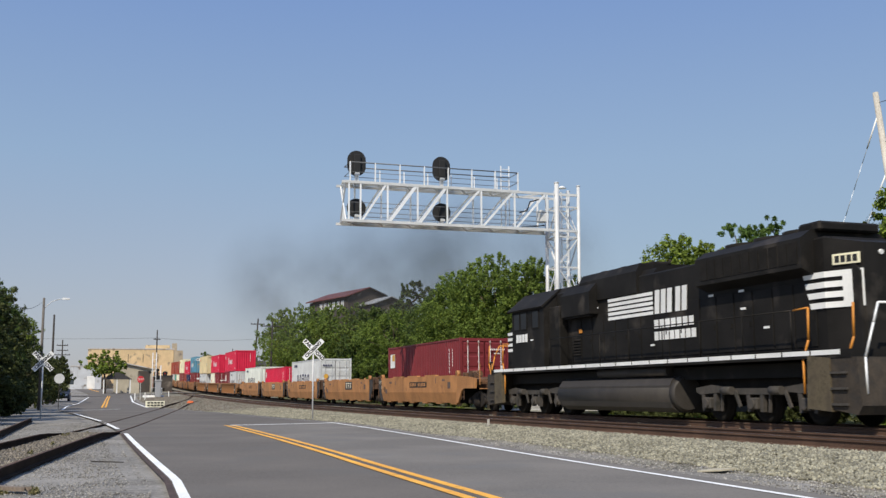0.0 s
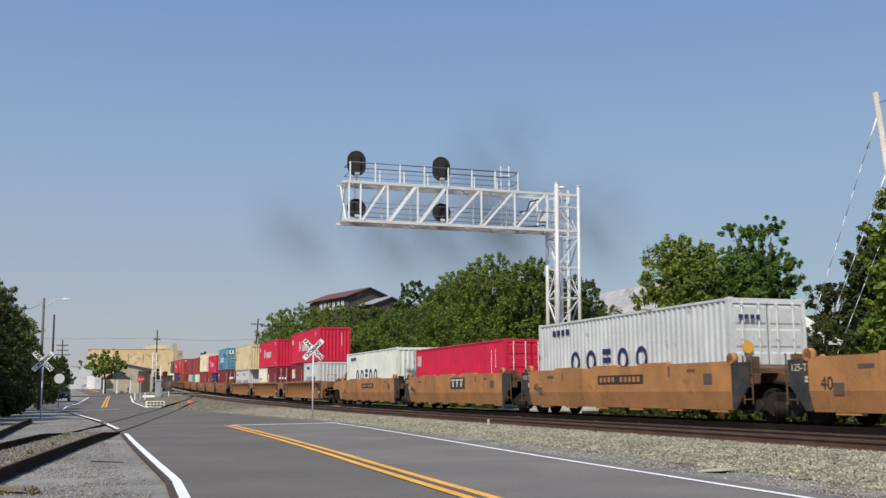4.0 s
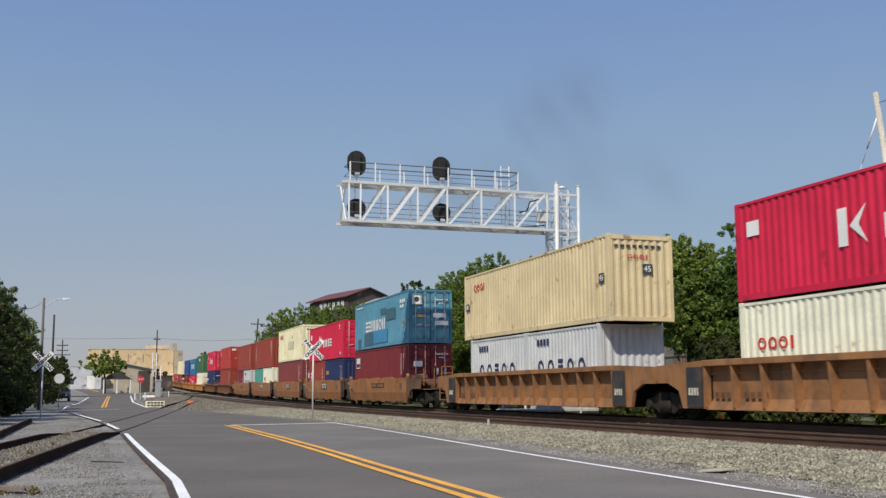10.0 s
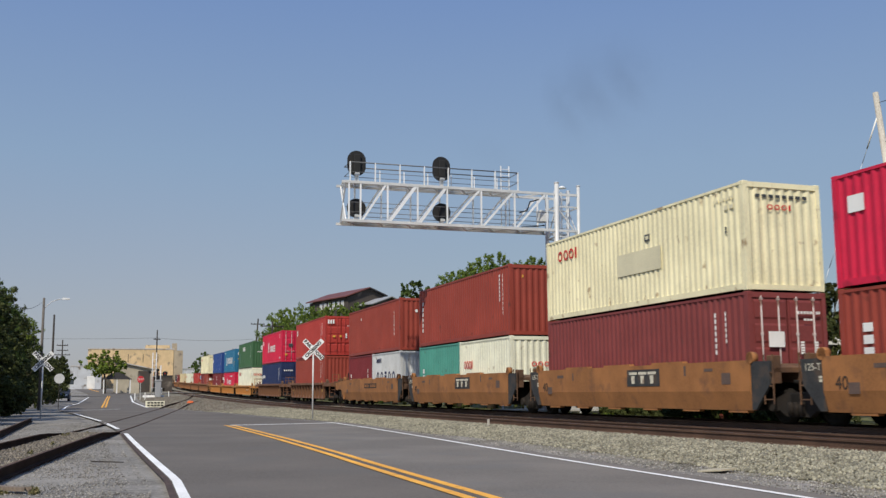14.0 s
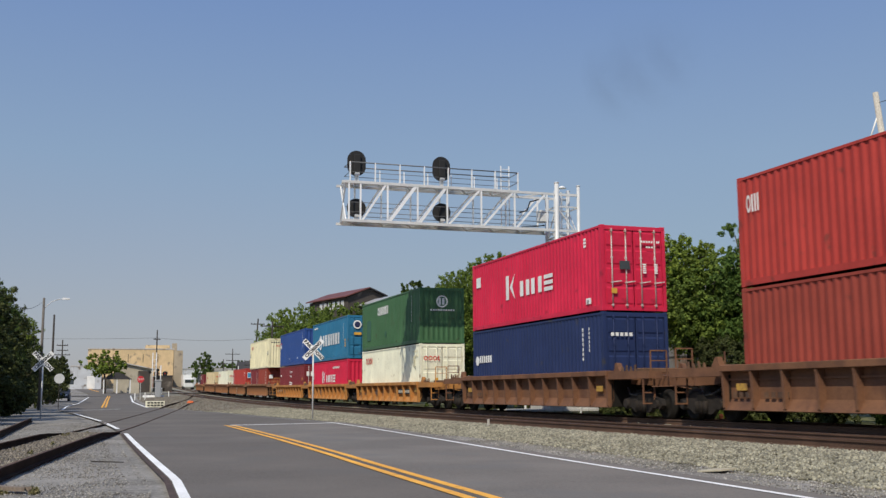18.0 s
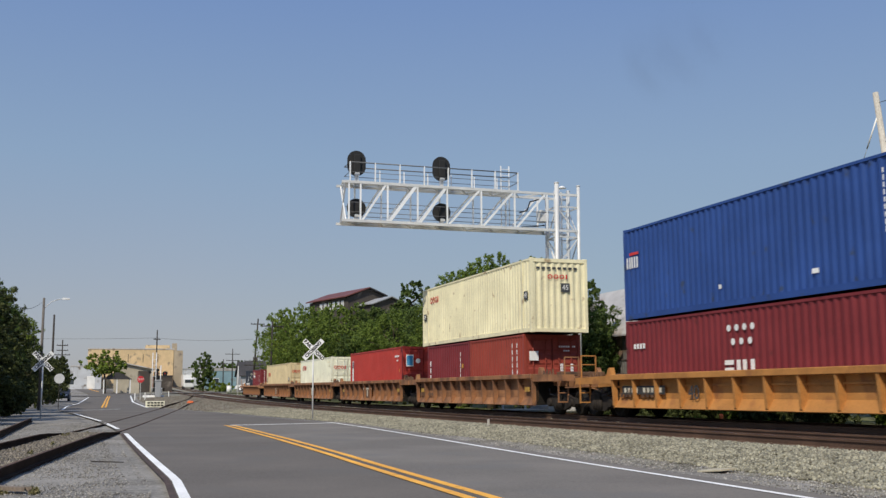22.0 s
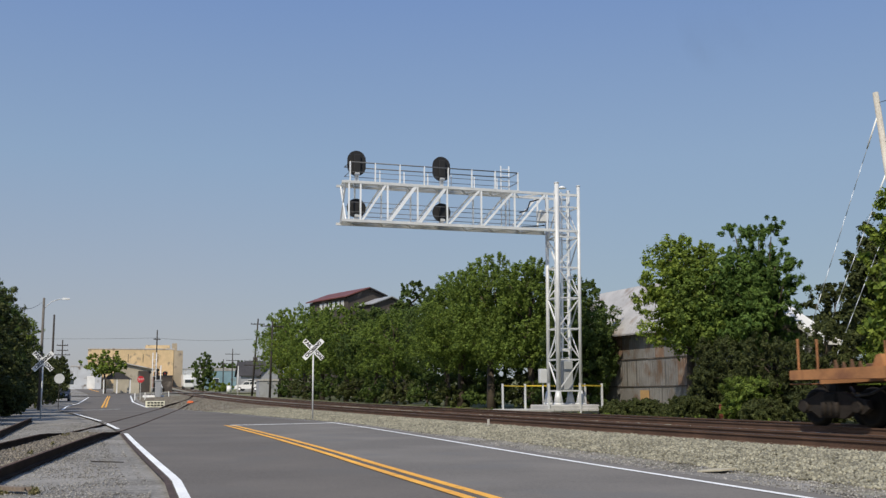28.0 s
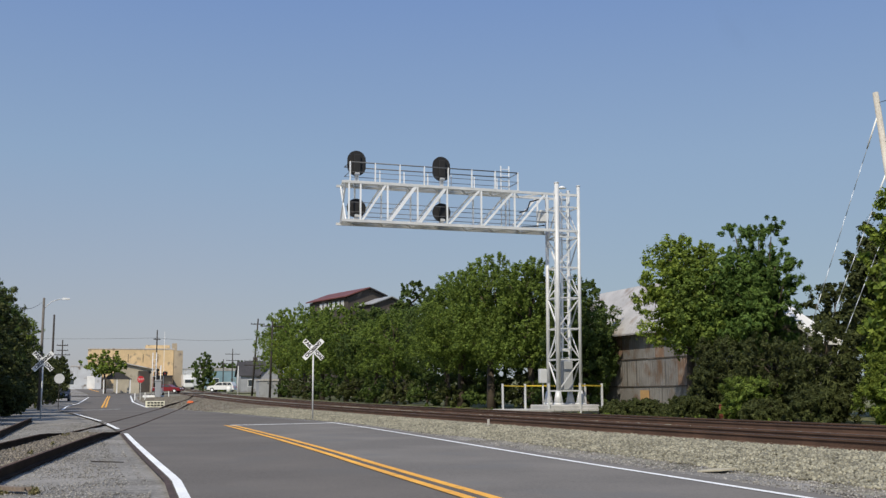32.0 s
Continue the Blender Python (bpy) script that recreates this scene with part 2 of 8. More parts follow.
    def mesh(self, name, mat):
        me = bpy.data.meshes.new(name)
        me.from_pydata(self.v, [], self.f)
        bm = bmesh.new()
        bm.from_mesh(me)
        bmesh.ops.recalc_face_normals(bm, faces=bm.faces[:])
        bm.to_mesh(me)
        bm.free()
        me.polygons.foreach_set("use_smooth", self.smooth)
        me.materials.append(mat)
        me.update()
        return me


def part(name, shape, mat, parent=None, label="", m=None):
    """One mesh object under a thing or under a part."""
    data = shape if isinstance(shape, bpy.types.Mesh) else shape.mesh(name, mat)
    ob = new(name, data)
    if isinstance(shape, bpy.types.Mesh) and mat is not None and (not data.materials or data.materials[0] != mat):
        if not data.materials:
            data.materials.append(mat)
        else:
            ob.material_slots[0].link = "OBJECT"
            ob.material_slots[0].material = mat
    ob.parent = parent
    if m is not None:
        ob.matrix_basis = m
    if label:
        ob["label"] = label
    return ob


def pieces(name, shape, mat, parent, label="", m=None):
    """Each solid of a shape as a part of its own."""
    ends = shape.marks[1:] + [(len(shape.v), len(shape.f))]
    for (v0, f0), (v1, f1) in zip(shape.marks, ends):
        one = Shape().add(shape.v[v0:v1], [tuple(i - v0 for i in f) for f in shape.f[f0:f1]])
        one.smooth = shape.smooth[f0:f1]
        part(name, one, mat, parent, label, m)


def thing(name, m, label, category, group="", kind=""):
    ob = new(name)
    ob.empty_display_size = 0.2
    ob.matrix_basis = m
    return tagged(ob, label, category, group, kind)


def letters(text, size, mat, m, parent, depth=0.003, bold=0.0):
    """Lettering in the built-in font, laid flat with its baseline start at m."""
    cu = bpy.data.curves.new("lettering", "FONT")
    cu.body, cu.size, cu.extrude = text, size, depth
    cu.offset = bold
    cu.align_x, cu.align_y = "CENTER", "CENTER"
    tmp = bpy.data.objects.new("lettering", cu)
    me = bpy.data.meshes.new_from_object(tmp)
    bpy.data.objects.remove(tmp)
    bpy.data.curves.remove(cu)
    me.materials.clear()
    me.materials.append(mat)
    ob = new("lettering", me)
    ob.parent = parent
    ob.matrix_basis = m
    return ob

# ---- ground, roads, tracks ----
NEAR_N, FAR_N = -3.05, 1.22
RAIL_Z = 0.39


def smooth(a, b, x):
    t = min(1, max(0, (x - a) / (b - a)))
    return t * t * (3 - 2 * t)


def curve(keys, s):
    for (s0, v0), (s1, v1) in zip(keys, keys[1:]):
        if s0 >= s >= s1:
            t = (s0 - s) / (s0 - s1)
            return v0 + (v1 - v0) * t
    return keys[0][1] if s > keys[0][0] else keys[-1][1]


LEFT_EDGE = [(150, -17.0), (45, -15.3), (33.9, -14.95), (31.2, -14.82), (26.9, -14.83), (19.6, -14.84), (13, -14.84), (8.2, -14.97), (1, -15.28), (-2.6, -15.49), (-10, -16.1), (-19, -16.88), (-32.6, -18.3), (-47, -18.5), (-62, -18.0), (-115, -17.8), (-150, -18.2), (-204, -21.8), (-260, -24.8), (-320, -26.3)]
CENTRE = [(150, -15.0), (45, -12.3), (35.1, -11.74), (32.7, -11.63), (29.1, -11.46), (26.4, -11.31), (23.3, -11.18), (18.8, -11.03), (13.1, -10.92), (6.7, -10.86), (-10, -12.0), (-25, -14.1), (-40, -15.3), (-80, -15.1), (-120, -14.8), (-150, -15.1), (-204, -18.7), (-260, -20.4), (-320, -21.3)]
RIGHT_EDGE = [(150, -12.0), (45, -9.0), (36.7, -8.37), (33.6, -8.18), (30.8, -8.03), (28.2, -7.87), (24.6, -7.61), (19.2, -7.19), (11.3, -6.72), (5.2, -6.55), (-4.5, -7.6), (-14.5, -8.5), (-21.9, -9.65), (-38.3, -12.04), (-70, -12.39), (-100, -11.9), (-130, -11.4), (-150, -11.5), (-204, -15.3), (-260, -16.8), (-320, -17.3)]
SPUR = [(60, -20.2), (40, -18.7), (30, -17.95), (22, -17.05), (14, -16.1), (5, -14.9), (-14, -12.65), (-35, -10.3), (-51, -8.3), (-75, -5.4), (-100, -3.05)]
SPUR_B = [(22, -19.15), (-3, -19.15)]


def land(s, n):
    """Height of the ground above the road's level."""
    h = 0.0
    a = curve(RIGHT_EDGE, s) + 0.7
    top = 0.20
    edge = max(min(NEAR_N - 1.45, -4.5), a + 0.5) if s > -30 else -4.8
    h = top * smooth(a, edge, n)
    h -= 0.12 * smooth(3.2, 5.0, n)
    h += 0.10 * smooth(2.3, 2.9, n) * (1 - smooth(3.6, 4.8, n))
    far = smooth(6, 14, n)
    h += 0.05 * far
    w = curve(LEFT_EDGE, s) - 0.5
    h -= 0.02 * smooth(w + 0.4, w - 0.2, n)
    h -= 0.035 * smooth(w - 0.3, w, n) * smooth(a + 0.1, a - 0.2, n)
    if 2 < n < 3000:
        h += smooth(14, 60, n) * 1.5
    return h


def axis(spans):
    out = []
    for a, b, step in spans:
        k = max(1, round(abs(b - a) / step))
        out += [a + (b - a) * i / k for i in range(k)]
    return out + [spans[-1][1]]


S_AXIS = axis([(180, 60, 10), (60, 40, 2), (40, 0, 0.5), (0, -60, 1.5), (-60, -160, 4), (-160, -420, 20), (-420, -2500, 260)])
N_AXIS = axis([(-1600, -200, 200), (-200, -40, 16), (-40, -20, 2), (-20, -3.5, 0.3), (-3.5, 8, 0.5), (8, 20, 2), (20, 60, 8), (60, 200, 20), (200, 1600, 200)])
gv, gf = [], []
for s in S_AXIS:
    for n in N_AXIS:
        q = at(s, n, land(s, n))
        lump = noise.noise((q.x * 0.9, q.y * 0.9, 0)) * 0.02 if -60 < s < 45 and abs(n) < 25 else 0
        gv.append((q.x, q.y, q.z + lump))
for i in range(len(S_AXIS) - 1):
    for j in range(len(N_AXIS) - 1):
        a = i * len(N_AXIS) + j
        gf.append((a, a + 1, a + len(N_AXIS) + 1, a + len(N_AXIS)))
gm = bpy.data.meshes.new("ground")
gm.from_pydata(gv, [], gf)
gm.materials.append(GRAVEL)
gm.materials.append(GRASS)
gm.materials.append(BALLAST)
for f in gm.polygons:
    i, j = divmod(f.index, len(N_AXIS) - 1)
    s, n = S_AXIS[i], N_AXIS[j]
    if n > 3.6 or n < -32 or s < -230:
        f.material_index = 1
    elif s < 80 and curve(RIGHT_EDGE, s) + (0.9 if s > 0 else 0.9) < n:
        f.material_index = 2
ground = tagged(new("ground", gm), "gravel verge, ballast shoulder and dry grass beside the road", "ground", kind="structure")


def ribbon(name, left, right, s0, s1, step, lift, mat, label, category="road"):
    k = max(2, round(abs(s1 - s0) / step))
    ss = [s0 + (s1 - s0) * i / k for i in range(k + 1)]
    sh = Shape()
    sh.strip([at(s, left(s), lift) for s in ss], [at(s, right(s), lift) for s in ss])
    return tagged(part(name, sh, mat), label, category, kind="structure")


def sheet(name, left, right, s0, s1, step, cols, lift, mat, label, category="road"):
    k = max(2, round(abs(s1 - s0) / step))
    sh = Shape()
    rows = []
    for i in range(k + 1):
        s = s0 + (s1 - s0) * i / k
        a, b = left(s), right(s)
        rows.append([at(s, a + (b - a) * j / cols, lift) for j in range(cols + 1)])
    for j in range(cols):
        sh.strip([r[j] for r in rows], [r[j + 1] for r in rows])
    return tagged(part(name, sh, mat), label, category, kind="structure")


road = sheet("road", lambda s: curve(LEFT_EDGE, s) - 0.12, lambda s: curve(RIGHT_EDGE, s) + 0.45, 120, -330, 2, 6, 0.012, ASPHALT, "worn grey two-lane asphalt road beside the railway")
sheet("road_lane", lambda s: curve(CENTRE, s) + 0.02, lambda s: curve(RIGHT_EDGE, s) + 0.40, 120, 6.4, 2, 1, 0.0165, ASPHALT_PALE, "paler newer asphalt on the lane beside the tracks")


def street(n):
    return -127 - 0.5 * min(max(n + 15, -10), 40)


sh = Shape()
ns = [-90 + 2.5 * i for i in range(61)]
sh.strip([at(street(n) + 4.5, n, 0.05 + 0.31 * smooth(-9, -5, n)) for n in ns], [at(street(n) - 4.5, n, 0.05 + 0.31 * smooth(-9, -5, n)) for n in ns])
tagged(part("cross_street", sh, ASPHALT), "grey asphalt street crossing the tracks", "road", kind="structure")


def line(name, keys, s0, s1, off, width, mat, label, lift=0.024):
    return ribbon(name, lambda s: curve(keys, s) + off - width / 2, lambda s: curve(keys, s) + off + width / 2, s0, s1, 0.8, lift, mat, label, "road marking")


line("edge_line", LEFT_EDGE, 70, 12.9, 0, 0.13, PAINT_WHITE, "solid white edge line on the asphalt")
line("edge_line", LEFT_EDGE, 8.6, 1.0, 0, 0.15, PAINT_WHITE, "short white edge line piece between the rails")
line("edge_line", LEFT_EDGE, -2.0, -19.5, 0, 0.15, PAINT_WHITE, "white edge line beyond the spur track")
line("edge_line", LEFT_EDGE, -33, -112, 0.2, 0.18, PAINT_WHITE, "worn white edge line towards the junction")
line("edge_line", RIGHT_EDGE, 70, 4.4, 0, 0.12, PAINT_WHITE, "solid white edge line on the track side")
line("edge_line", RIGHT_EDGE, 4.4, -22, 0, 0.10, PAINT_FADED, "faded white edge line bending away from the tracks")
line("edge_line", RIGHT_EDGE, -38, -128, 0, 0.2, PAINT_WHITE, "white edge line before the junction")
line("asphalt_edge", LEFT_EDGE, 70, 12.9, -0.125, 0.09, EDGE_TAR, "dark broken asphalt edge beside the white line", 0.02)
sheet("spur_bed", lambda s: curve(SPUR, s) - 0.72, lambda s: curve(SPUR, s) + 0.72, 40, 11.5, 0.8, 4, 0.03, SPUR_DIRT, "brown dirt and old ballast between the spur rails", "ballast")
for off in (-0.14, 0.14):
    line("centre_line", CENTRE, 70, 6.6, off, 0.145, PAINT_YELLOW, "double yellow centre line")
    line("centre_line", CENTRE, -40, -122, off, 0.16, PAINT_YELLOW, "double yellow centre line beyond the crossing")
    line("centre_line", CENTRE, -175, -300, off, 0.2, PAINT_YELLOW, "far yellow centre line on the rising road")
sh = Shape()
sh.strip([at(6.5 - 0.9 * i / 6, -10.8 + 4.25 * i / 6, 0.02) for i in range(7)], [at(6.1 - 0.9 * i / 6, -10.8 + 4.25 * i / 6, 0.02) for i in range(7)])
tagged(part("stop_line", sh, PAINT_WHITE), "white stop line before the spur track", "road marking", kind="structure")
sh = Shape()
sh.strip([at(-27 - 0.9 * i, -18.6 + 0.75 * i, 0.02) for i in range(7)], [at(-28.2 - 0.9 * i, -18.6 + 0.75 * i, 0.02) for i in range(7)])
tagged(part("stop_line", sh, PAINT_FADED), "faded white stop line across one lane", "road marking", kind="structure")


RAIL_OUT = [(-0.075, 0), (0.075, 0), (0.075, 0.016), (0.012, 0.034), (0.012, 0.128), (0.037, 0.137), (0.037, 0.172), (-0.037, 0.172), (-0.037, 0.137), (-0.012, 0.128), (-0.012, 0.034), (-0.075, 0.016)]


def track(name, centre, s0, s1, step, top, label, ties=True, tie_span=(0, 0), steel=None):
    """Two rails on their ties; centre(s) is the track's middle, top its rail top."""
    k = round(abs(s1 - s0) / step)
    ss = [s0 + (s1 - s0) * i / k for i in range(k + 1)]
    root = thing(name, Matrix.Identity(4), label, "railway track", kind="structure")
    for side in (-0.755, 0.755):
        sh, shine = Shape(), Shape()
        ring = []
        for s in ss:
            ring.append([at(s, centre(s) + side + a, top(s) - 0.172 + b) for a, b in RAIL_OUT])
        m = len(RAIL_OUT)
        pts = [q for r in ring for q in r]
        sh.add(pts, [(i * m + j, i * m + (j + 1) % m, (i + 1) * m + (j + 1) % m, (i + 1) * m + j) for i in range(k) for j in range(m)])
        rail = part("rail", sh, steel or RAIL_RUST, root, "rust-brown steel rail")
        shine.strip([at(s, centre(s) + side - 0.026, top(s) + 0.003) for s in ss], [at(s, centre(s) + side + 0.026, top(s) + 0.003) for s in ss])
        part("rail_head", shine, RAIL_TOP if steel is None else RAIL_RUST, rail, "worn bright running surface")
    return root


def bed(s):
    return RAIL_Z


track("main_track_far", lambda s: FAR_N, 150, -420, 6, bed, "main line track with rust-brown rails on ballast")
track("main_track_near", lambda s: NEAR_N, 150, -420, 6, bed, "main line track with rust-brown rails on ballast")
track("spur_track", lambda s: curve(SPUR, s), 60, -100, 1.5, lambda s: 0.03 + 0.15 * smooth(11, 17, s) + 0.17 * smooth(-28, -45, s) + 0.18 * smooth(-60, -95, s), "rusty spur track crossing the asphalt road", steel=SPUR_RUST)
track("old_siding", lambda s: curve(SPUR_B, s), 22, -3, 1.0, lambda s: 0.18, "rusty end of an old siding in the gravel", steel=SPUR_RUST)

# ---- movement ----
MOVERS = []


def travel(t):
    """How far the train has come since the start."""
    return -0.0010508 * t ** 3 + 0.1255665 * t * t + 12.72 * t


T13 = travel(13.0)


def ride(u, t, height=0.0):
    s = u + travel(t) - T13
    v = at(s, FAR_N, RAIL_Z + height)
    slope = (rise(s + 1) - rise(s - 1)) / 2
    return pose(v.x, v.y, v.z, 0, 0, math.degrees(heading(s))) @ pose(0, 0, 0, 0, -math.degrees(math.atan(slope)), 0)

# ---- containers ----
def paint(name, base, worn=0.25, rust=(0.20, 0.09, 0.05), rough=0.5):
    return material(name, base, rough, grain=0.06, grain_size=0.08, blotch=0.14, blotch_size=1.4, bump=0.05, dirt=rust, dirt_amount=-0.05, dirt_size=0.5, streak=worn, shine=0.25)


RED = paint("bright_red_container_paint", (0.60, 0.022, 0.065), 0.10, (0.36, 0.02, 0.045))
CAI_RED = paint("orange_red_container_paint", (0.42, 0.05, 0.04), 0.25, (0.23, 0.045, 0.035))
MAROON = paint("maroon_container_paint", (0.19, 0.030, 0.035), 0.22, (0.10, 0.022, 0.022))
DUSTY_MAROON = paint("dusty_maroon_container_paint", (0.215, 0.052, 0.050), 0.25, (0.13, 0.045, 0.04))
BROWN = paint("red_brown_container_paint", (0.29, 0.055, 0.038), 0.18, (0.18, 0.045, 0.033))
CREAM = paint("cream_container_paint", (0.82, 0.76, 0.51), 0.28, (0.42, 0.32, 0.19))
COOL_WHITE = paint("cool_white_container_paint", (0.70, 0.73, 0.68), 0.3, (0.34, 0.30, 0.24))
PALE = paint("off_white_container_paint", (0.80, 0.80, 0.64), 0.22, (0.42, 0.37, 0.26))
TAN = paint("tan_container_paint", (0.66, 0.545, 0.33), 0.3, (0.36, 0.24, 0.13))
GREY = paint("pale_grey_container_paint", (0.57, 0.59, 0.60), 0.35, (0.28, 0.22, 0.17))
NAVY_DULL = paint("dull_navy_container_paint", (0.029, 0.035, 0.050), 0.15, (0.05, 0.05, 0.055))
NAVY = paint("navy_container_paint", (0.022, 0.036, 0.105), 0.12, (0.05, 0.05, 0.06))
SKYBLUE = paint("sky_blue_container_paint", (0.10, 0.275, 0.385), 0.3, (0.10, 0.16, 0.18))
MIDBLUE = paint("mid_blue_container_paint", (0.028, 0.165, 0.30), 0.2, (0.05, 0.09, 0.13))
ROYAL = paint("royal_blue_container_paint", (0.028, 0.072, 0.255), 0.16, (0.04, 0.06, 0.12))
GREEN = paint("green_container_paint", (0.055, 0.135, 0.062), 0.4, (0.055, 0.07, 0.035))
TEAL = paint("teal_container_paint", (0.085, 0.31, 0.25), 0.18, (0.08, 0.16, 0.13))
CASTING = material("scuffed_steel_casting", (0.16, 0.11, 0.09), 0.7, 0.3, grain=0.2, grain_size=0.03)
INK = {"w": WHITE,
       "r": material("red_logo_paint", (0.62, 0.04, 0.03), 0.55, grain=0.05),
       "b": material("blue_logo_paint", (0.022, 0.027, 0.085), 0.55, grain=0.05),
       "k": material("dark_patch_paint", (0.05, 0.055, 0.06), 0.6, grain=0.1),
       "g": material("dark_green_patch_paint", (0.03, 0.11, 0.06), 0.55, grain=0.08),
       "t": material("dark_teal_patch_paint", (0.05, 0.14, 0.19), 0.55, grain=0.08),
       "c": material("blue_patch_paint", (0.05, 0.27, 0.50), 0.5, grain=0.05),
       "y": material("yellow_label", (0.66, 0.36, 0.05), 0.55, grain=0.05),
       "e": material("grey_overpaint", (0.70, 0.65, 0.45), 0.6, grain=0.08)}
ROD_DUSTY = material("dusty_steel_rod", (0.66, 0.58, 0.56), 0.6, 0.0, grain=0.12, grain_size=0.05, dirt=(0.20, 0.11, 0.08), dirt_amount=0.3, dirt_size=0.3)
WIDE = 2.438
BUILT = {}


def cached(key, build):
    if key not in BUILT:
        BUILT[key] = build()
    return BUILT[key]


def wave(length, pitch=0.278, depth=0.036):
    """A trapezoid corrugation: (along, in) pairs from -length/2 to length/2."""
    k = max(1, round(length / pitch))
    p = length / k
    out = []
    for i in range(k):
        a = -length / 2 + i * p
        out += [(a, 0.0), (a + 0.25 * p, 0.0), (a + 0.5 * p, depth), (a + 0.75 * p, depth)]
    return out + [(length / 2, 0.0)]


def panel_mesh(length, z0, z1, name):
    w = wave(length)
    sh = Shape()
    sh.strip([(a, d, z0) for a, d in w], [(a, d, z1) for a, d in w])
    return sh.mesh(name, RED)


def frame_mesh(L, H):
    sh = Shape()
    h = WIDE / 2
    for x in (-1, 1):
        for y in (-1, 1):
            a, b = sorted((x * L / 2, x * (L / 2 - 0.15)))
            c, d = sorted((y * h, y * (h - 0.12)))
            sh.box(a, b, c, d, 0.1, H - 0.1)
            if L > 13:
                e, f = sorted((x * 6.096, x * 5.95))
                sh.box(e, f, c, d, 0.1, H - 0.02)
    for y in (-1, 1):
        c, d = sorted((y * h, y * (h - 0.07)))
        sh.box(-L / 2 + 0.15, L / 2 - 0.15, c, d, H - 0.09, H - 0.02)
        sh.box(-L / 2 + 0.15, L / 2 - 0.15, c, d, 0.03, 0.19)
    for x in (-1, 1):
        a, b = sorted((x * L / 2, x * (L / 2 - 0.1)))
        sh.box(a, b, -h + 0.12, h - 0.12, H - 0.16, H - 0.02)
        sh.box(a, b, -h + 0.12, h - 0.12, 0.02, 0.16)
    return sh.mesh("corner_frame", RED)


def roof_mesh(L, H):
    w = wave(L - 0.3, 0.3, 0.02)
    sh = Shape()
    h = WIDE / 2 - 0.06
    sh.strip([(a, -h, H - 0.02 - d) for a, d in w], [(a, h, H - 0.02 - d) for a, d in w])
    return sh.mesh("roof_panel", RED)


def floor_mesh(L):
    sh = Shape()
    h = WIDE / 2 - 0.07
    sh.box(-L / 2 + 0.12, L / 2 - 0.12, -h, h, 0.04, 0.16)
    return sh.mesh("underframe", DARK_STEEL)


def door_mesh(H):
    """One door leaf, 1.06 m wide."""
    return Shape().box(0, 0.03, 0.01, 1.07, 0.16, H - 0.16).mesh("door", RED)


def door_panel_mesh(H, k):
    """One of the four pressed panels of a door leaf, counted from below."""
    a, b = (0.16 + (H - 0.32) * f for f in ((0, 0.27, 0.52, 0.76, 1)[k], (0.27, 0.52, 0.76, 1)[k]))
    return Shape().prism([(0.029, a + 0.05), (0.055, a + 0.11), (0.055, b - 0.11), (0.029, b - 0.05)], 0.07, 1.01).mesh("door_panel", RED)


def rod_mesh(H):
    sh = Shape()
    sh.tube((0.09, 0, 0.12), (0.09, 0, H - 0.12), 0.021, seg=6)
    for z in (0.2, H * 0.33, H * 0.62, H - 0.2):
        sh.box(0.05, 0.112, -0.032, 0.032, z - 0.03, z + 0.03)
    sh.bar((0.12, 0, H * 0.33), (0.12, 0.33, H * 0.33 + 0.05), 0.02, 0.035)
    return sh.mesh("lock_rod", ALU)


def ring_at(cx, cz, rx, rz, sh, inner=0.62):
    """A plain flat ring."""
    pts = [(cx + f * rx * math.cos(t * math.pi / 10), y, cz + f * rz * math.sin(t * math.pi / 10)) for f in (1.0, inner) for y in (0.0, 0.005) for t in range(20)]
    sh.add(pts, [(b + t, b + (t + 1) % 20, b + 40 + (t + 1) % 20, b + 40 + t) for b in (0, 20) for t in range(20)] + [(t, (t + 1) % 20, 20 + (t + 1) % 20, 20 + t) for t in range(20)])


def signs(code, a0, a1, z0, z1, sh):
    """A row of plain shapes: i a bar, h two bars, e three short bars, o a ring, k a bar and a wedge."""
    share = {"i": 0.5, "h": 1.0, "e": 0.8, "o": 1.0, "k": 1.0, " ": 0.4}
    unit = (a1 - a0) / sum(share[c] for c in code)
    h = z1 - z0
    x = a0

    def quad(xa, xb, za, zb, slant=0.0):
        sh.prism([(xa, za), (xb, za), (xb + slant, zb), (xa + slant, zb)], 0, 0.006)

    for c in code:
        cell = unit * share[c]
        w = cell * 0.82
        bar = unit * 0.27
        if c == "i":
            quad(x + (w - bar) / 2, x + (w + bar) / 2, z0, z1)
        elif c == "h":
            quad(x, x + bar, z0, z1)
            quad(x + w - bar, x + w, z0, z1)
        elif c == "e":
            for k in range(3):
                quad(x, x + w, z0 + h * 0.38 * k, z0 + h * (0.38 * k + 0.24))
        elif c == "o":
            ring_at(x + w / 2, (z0 + z1) / 2, w / 2, h / 2, sh)
        elif c == "k":
            quad(x, x + bar, z0, z1)
            sh.prism([(x + bar * 1.25, z0 + h * 0.5), (x + w, z0), (x + w * 0.72, z0 + h * 0.5), (x + w, z1)], 0, 0.006)
        x += cell


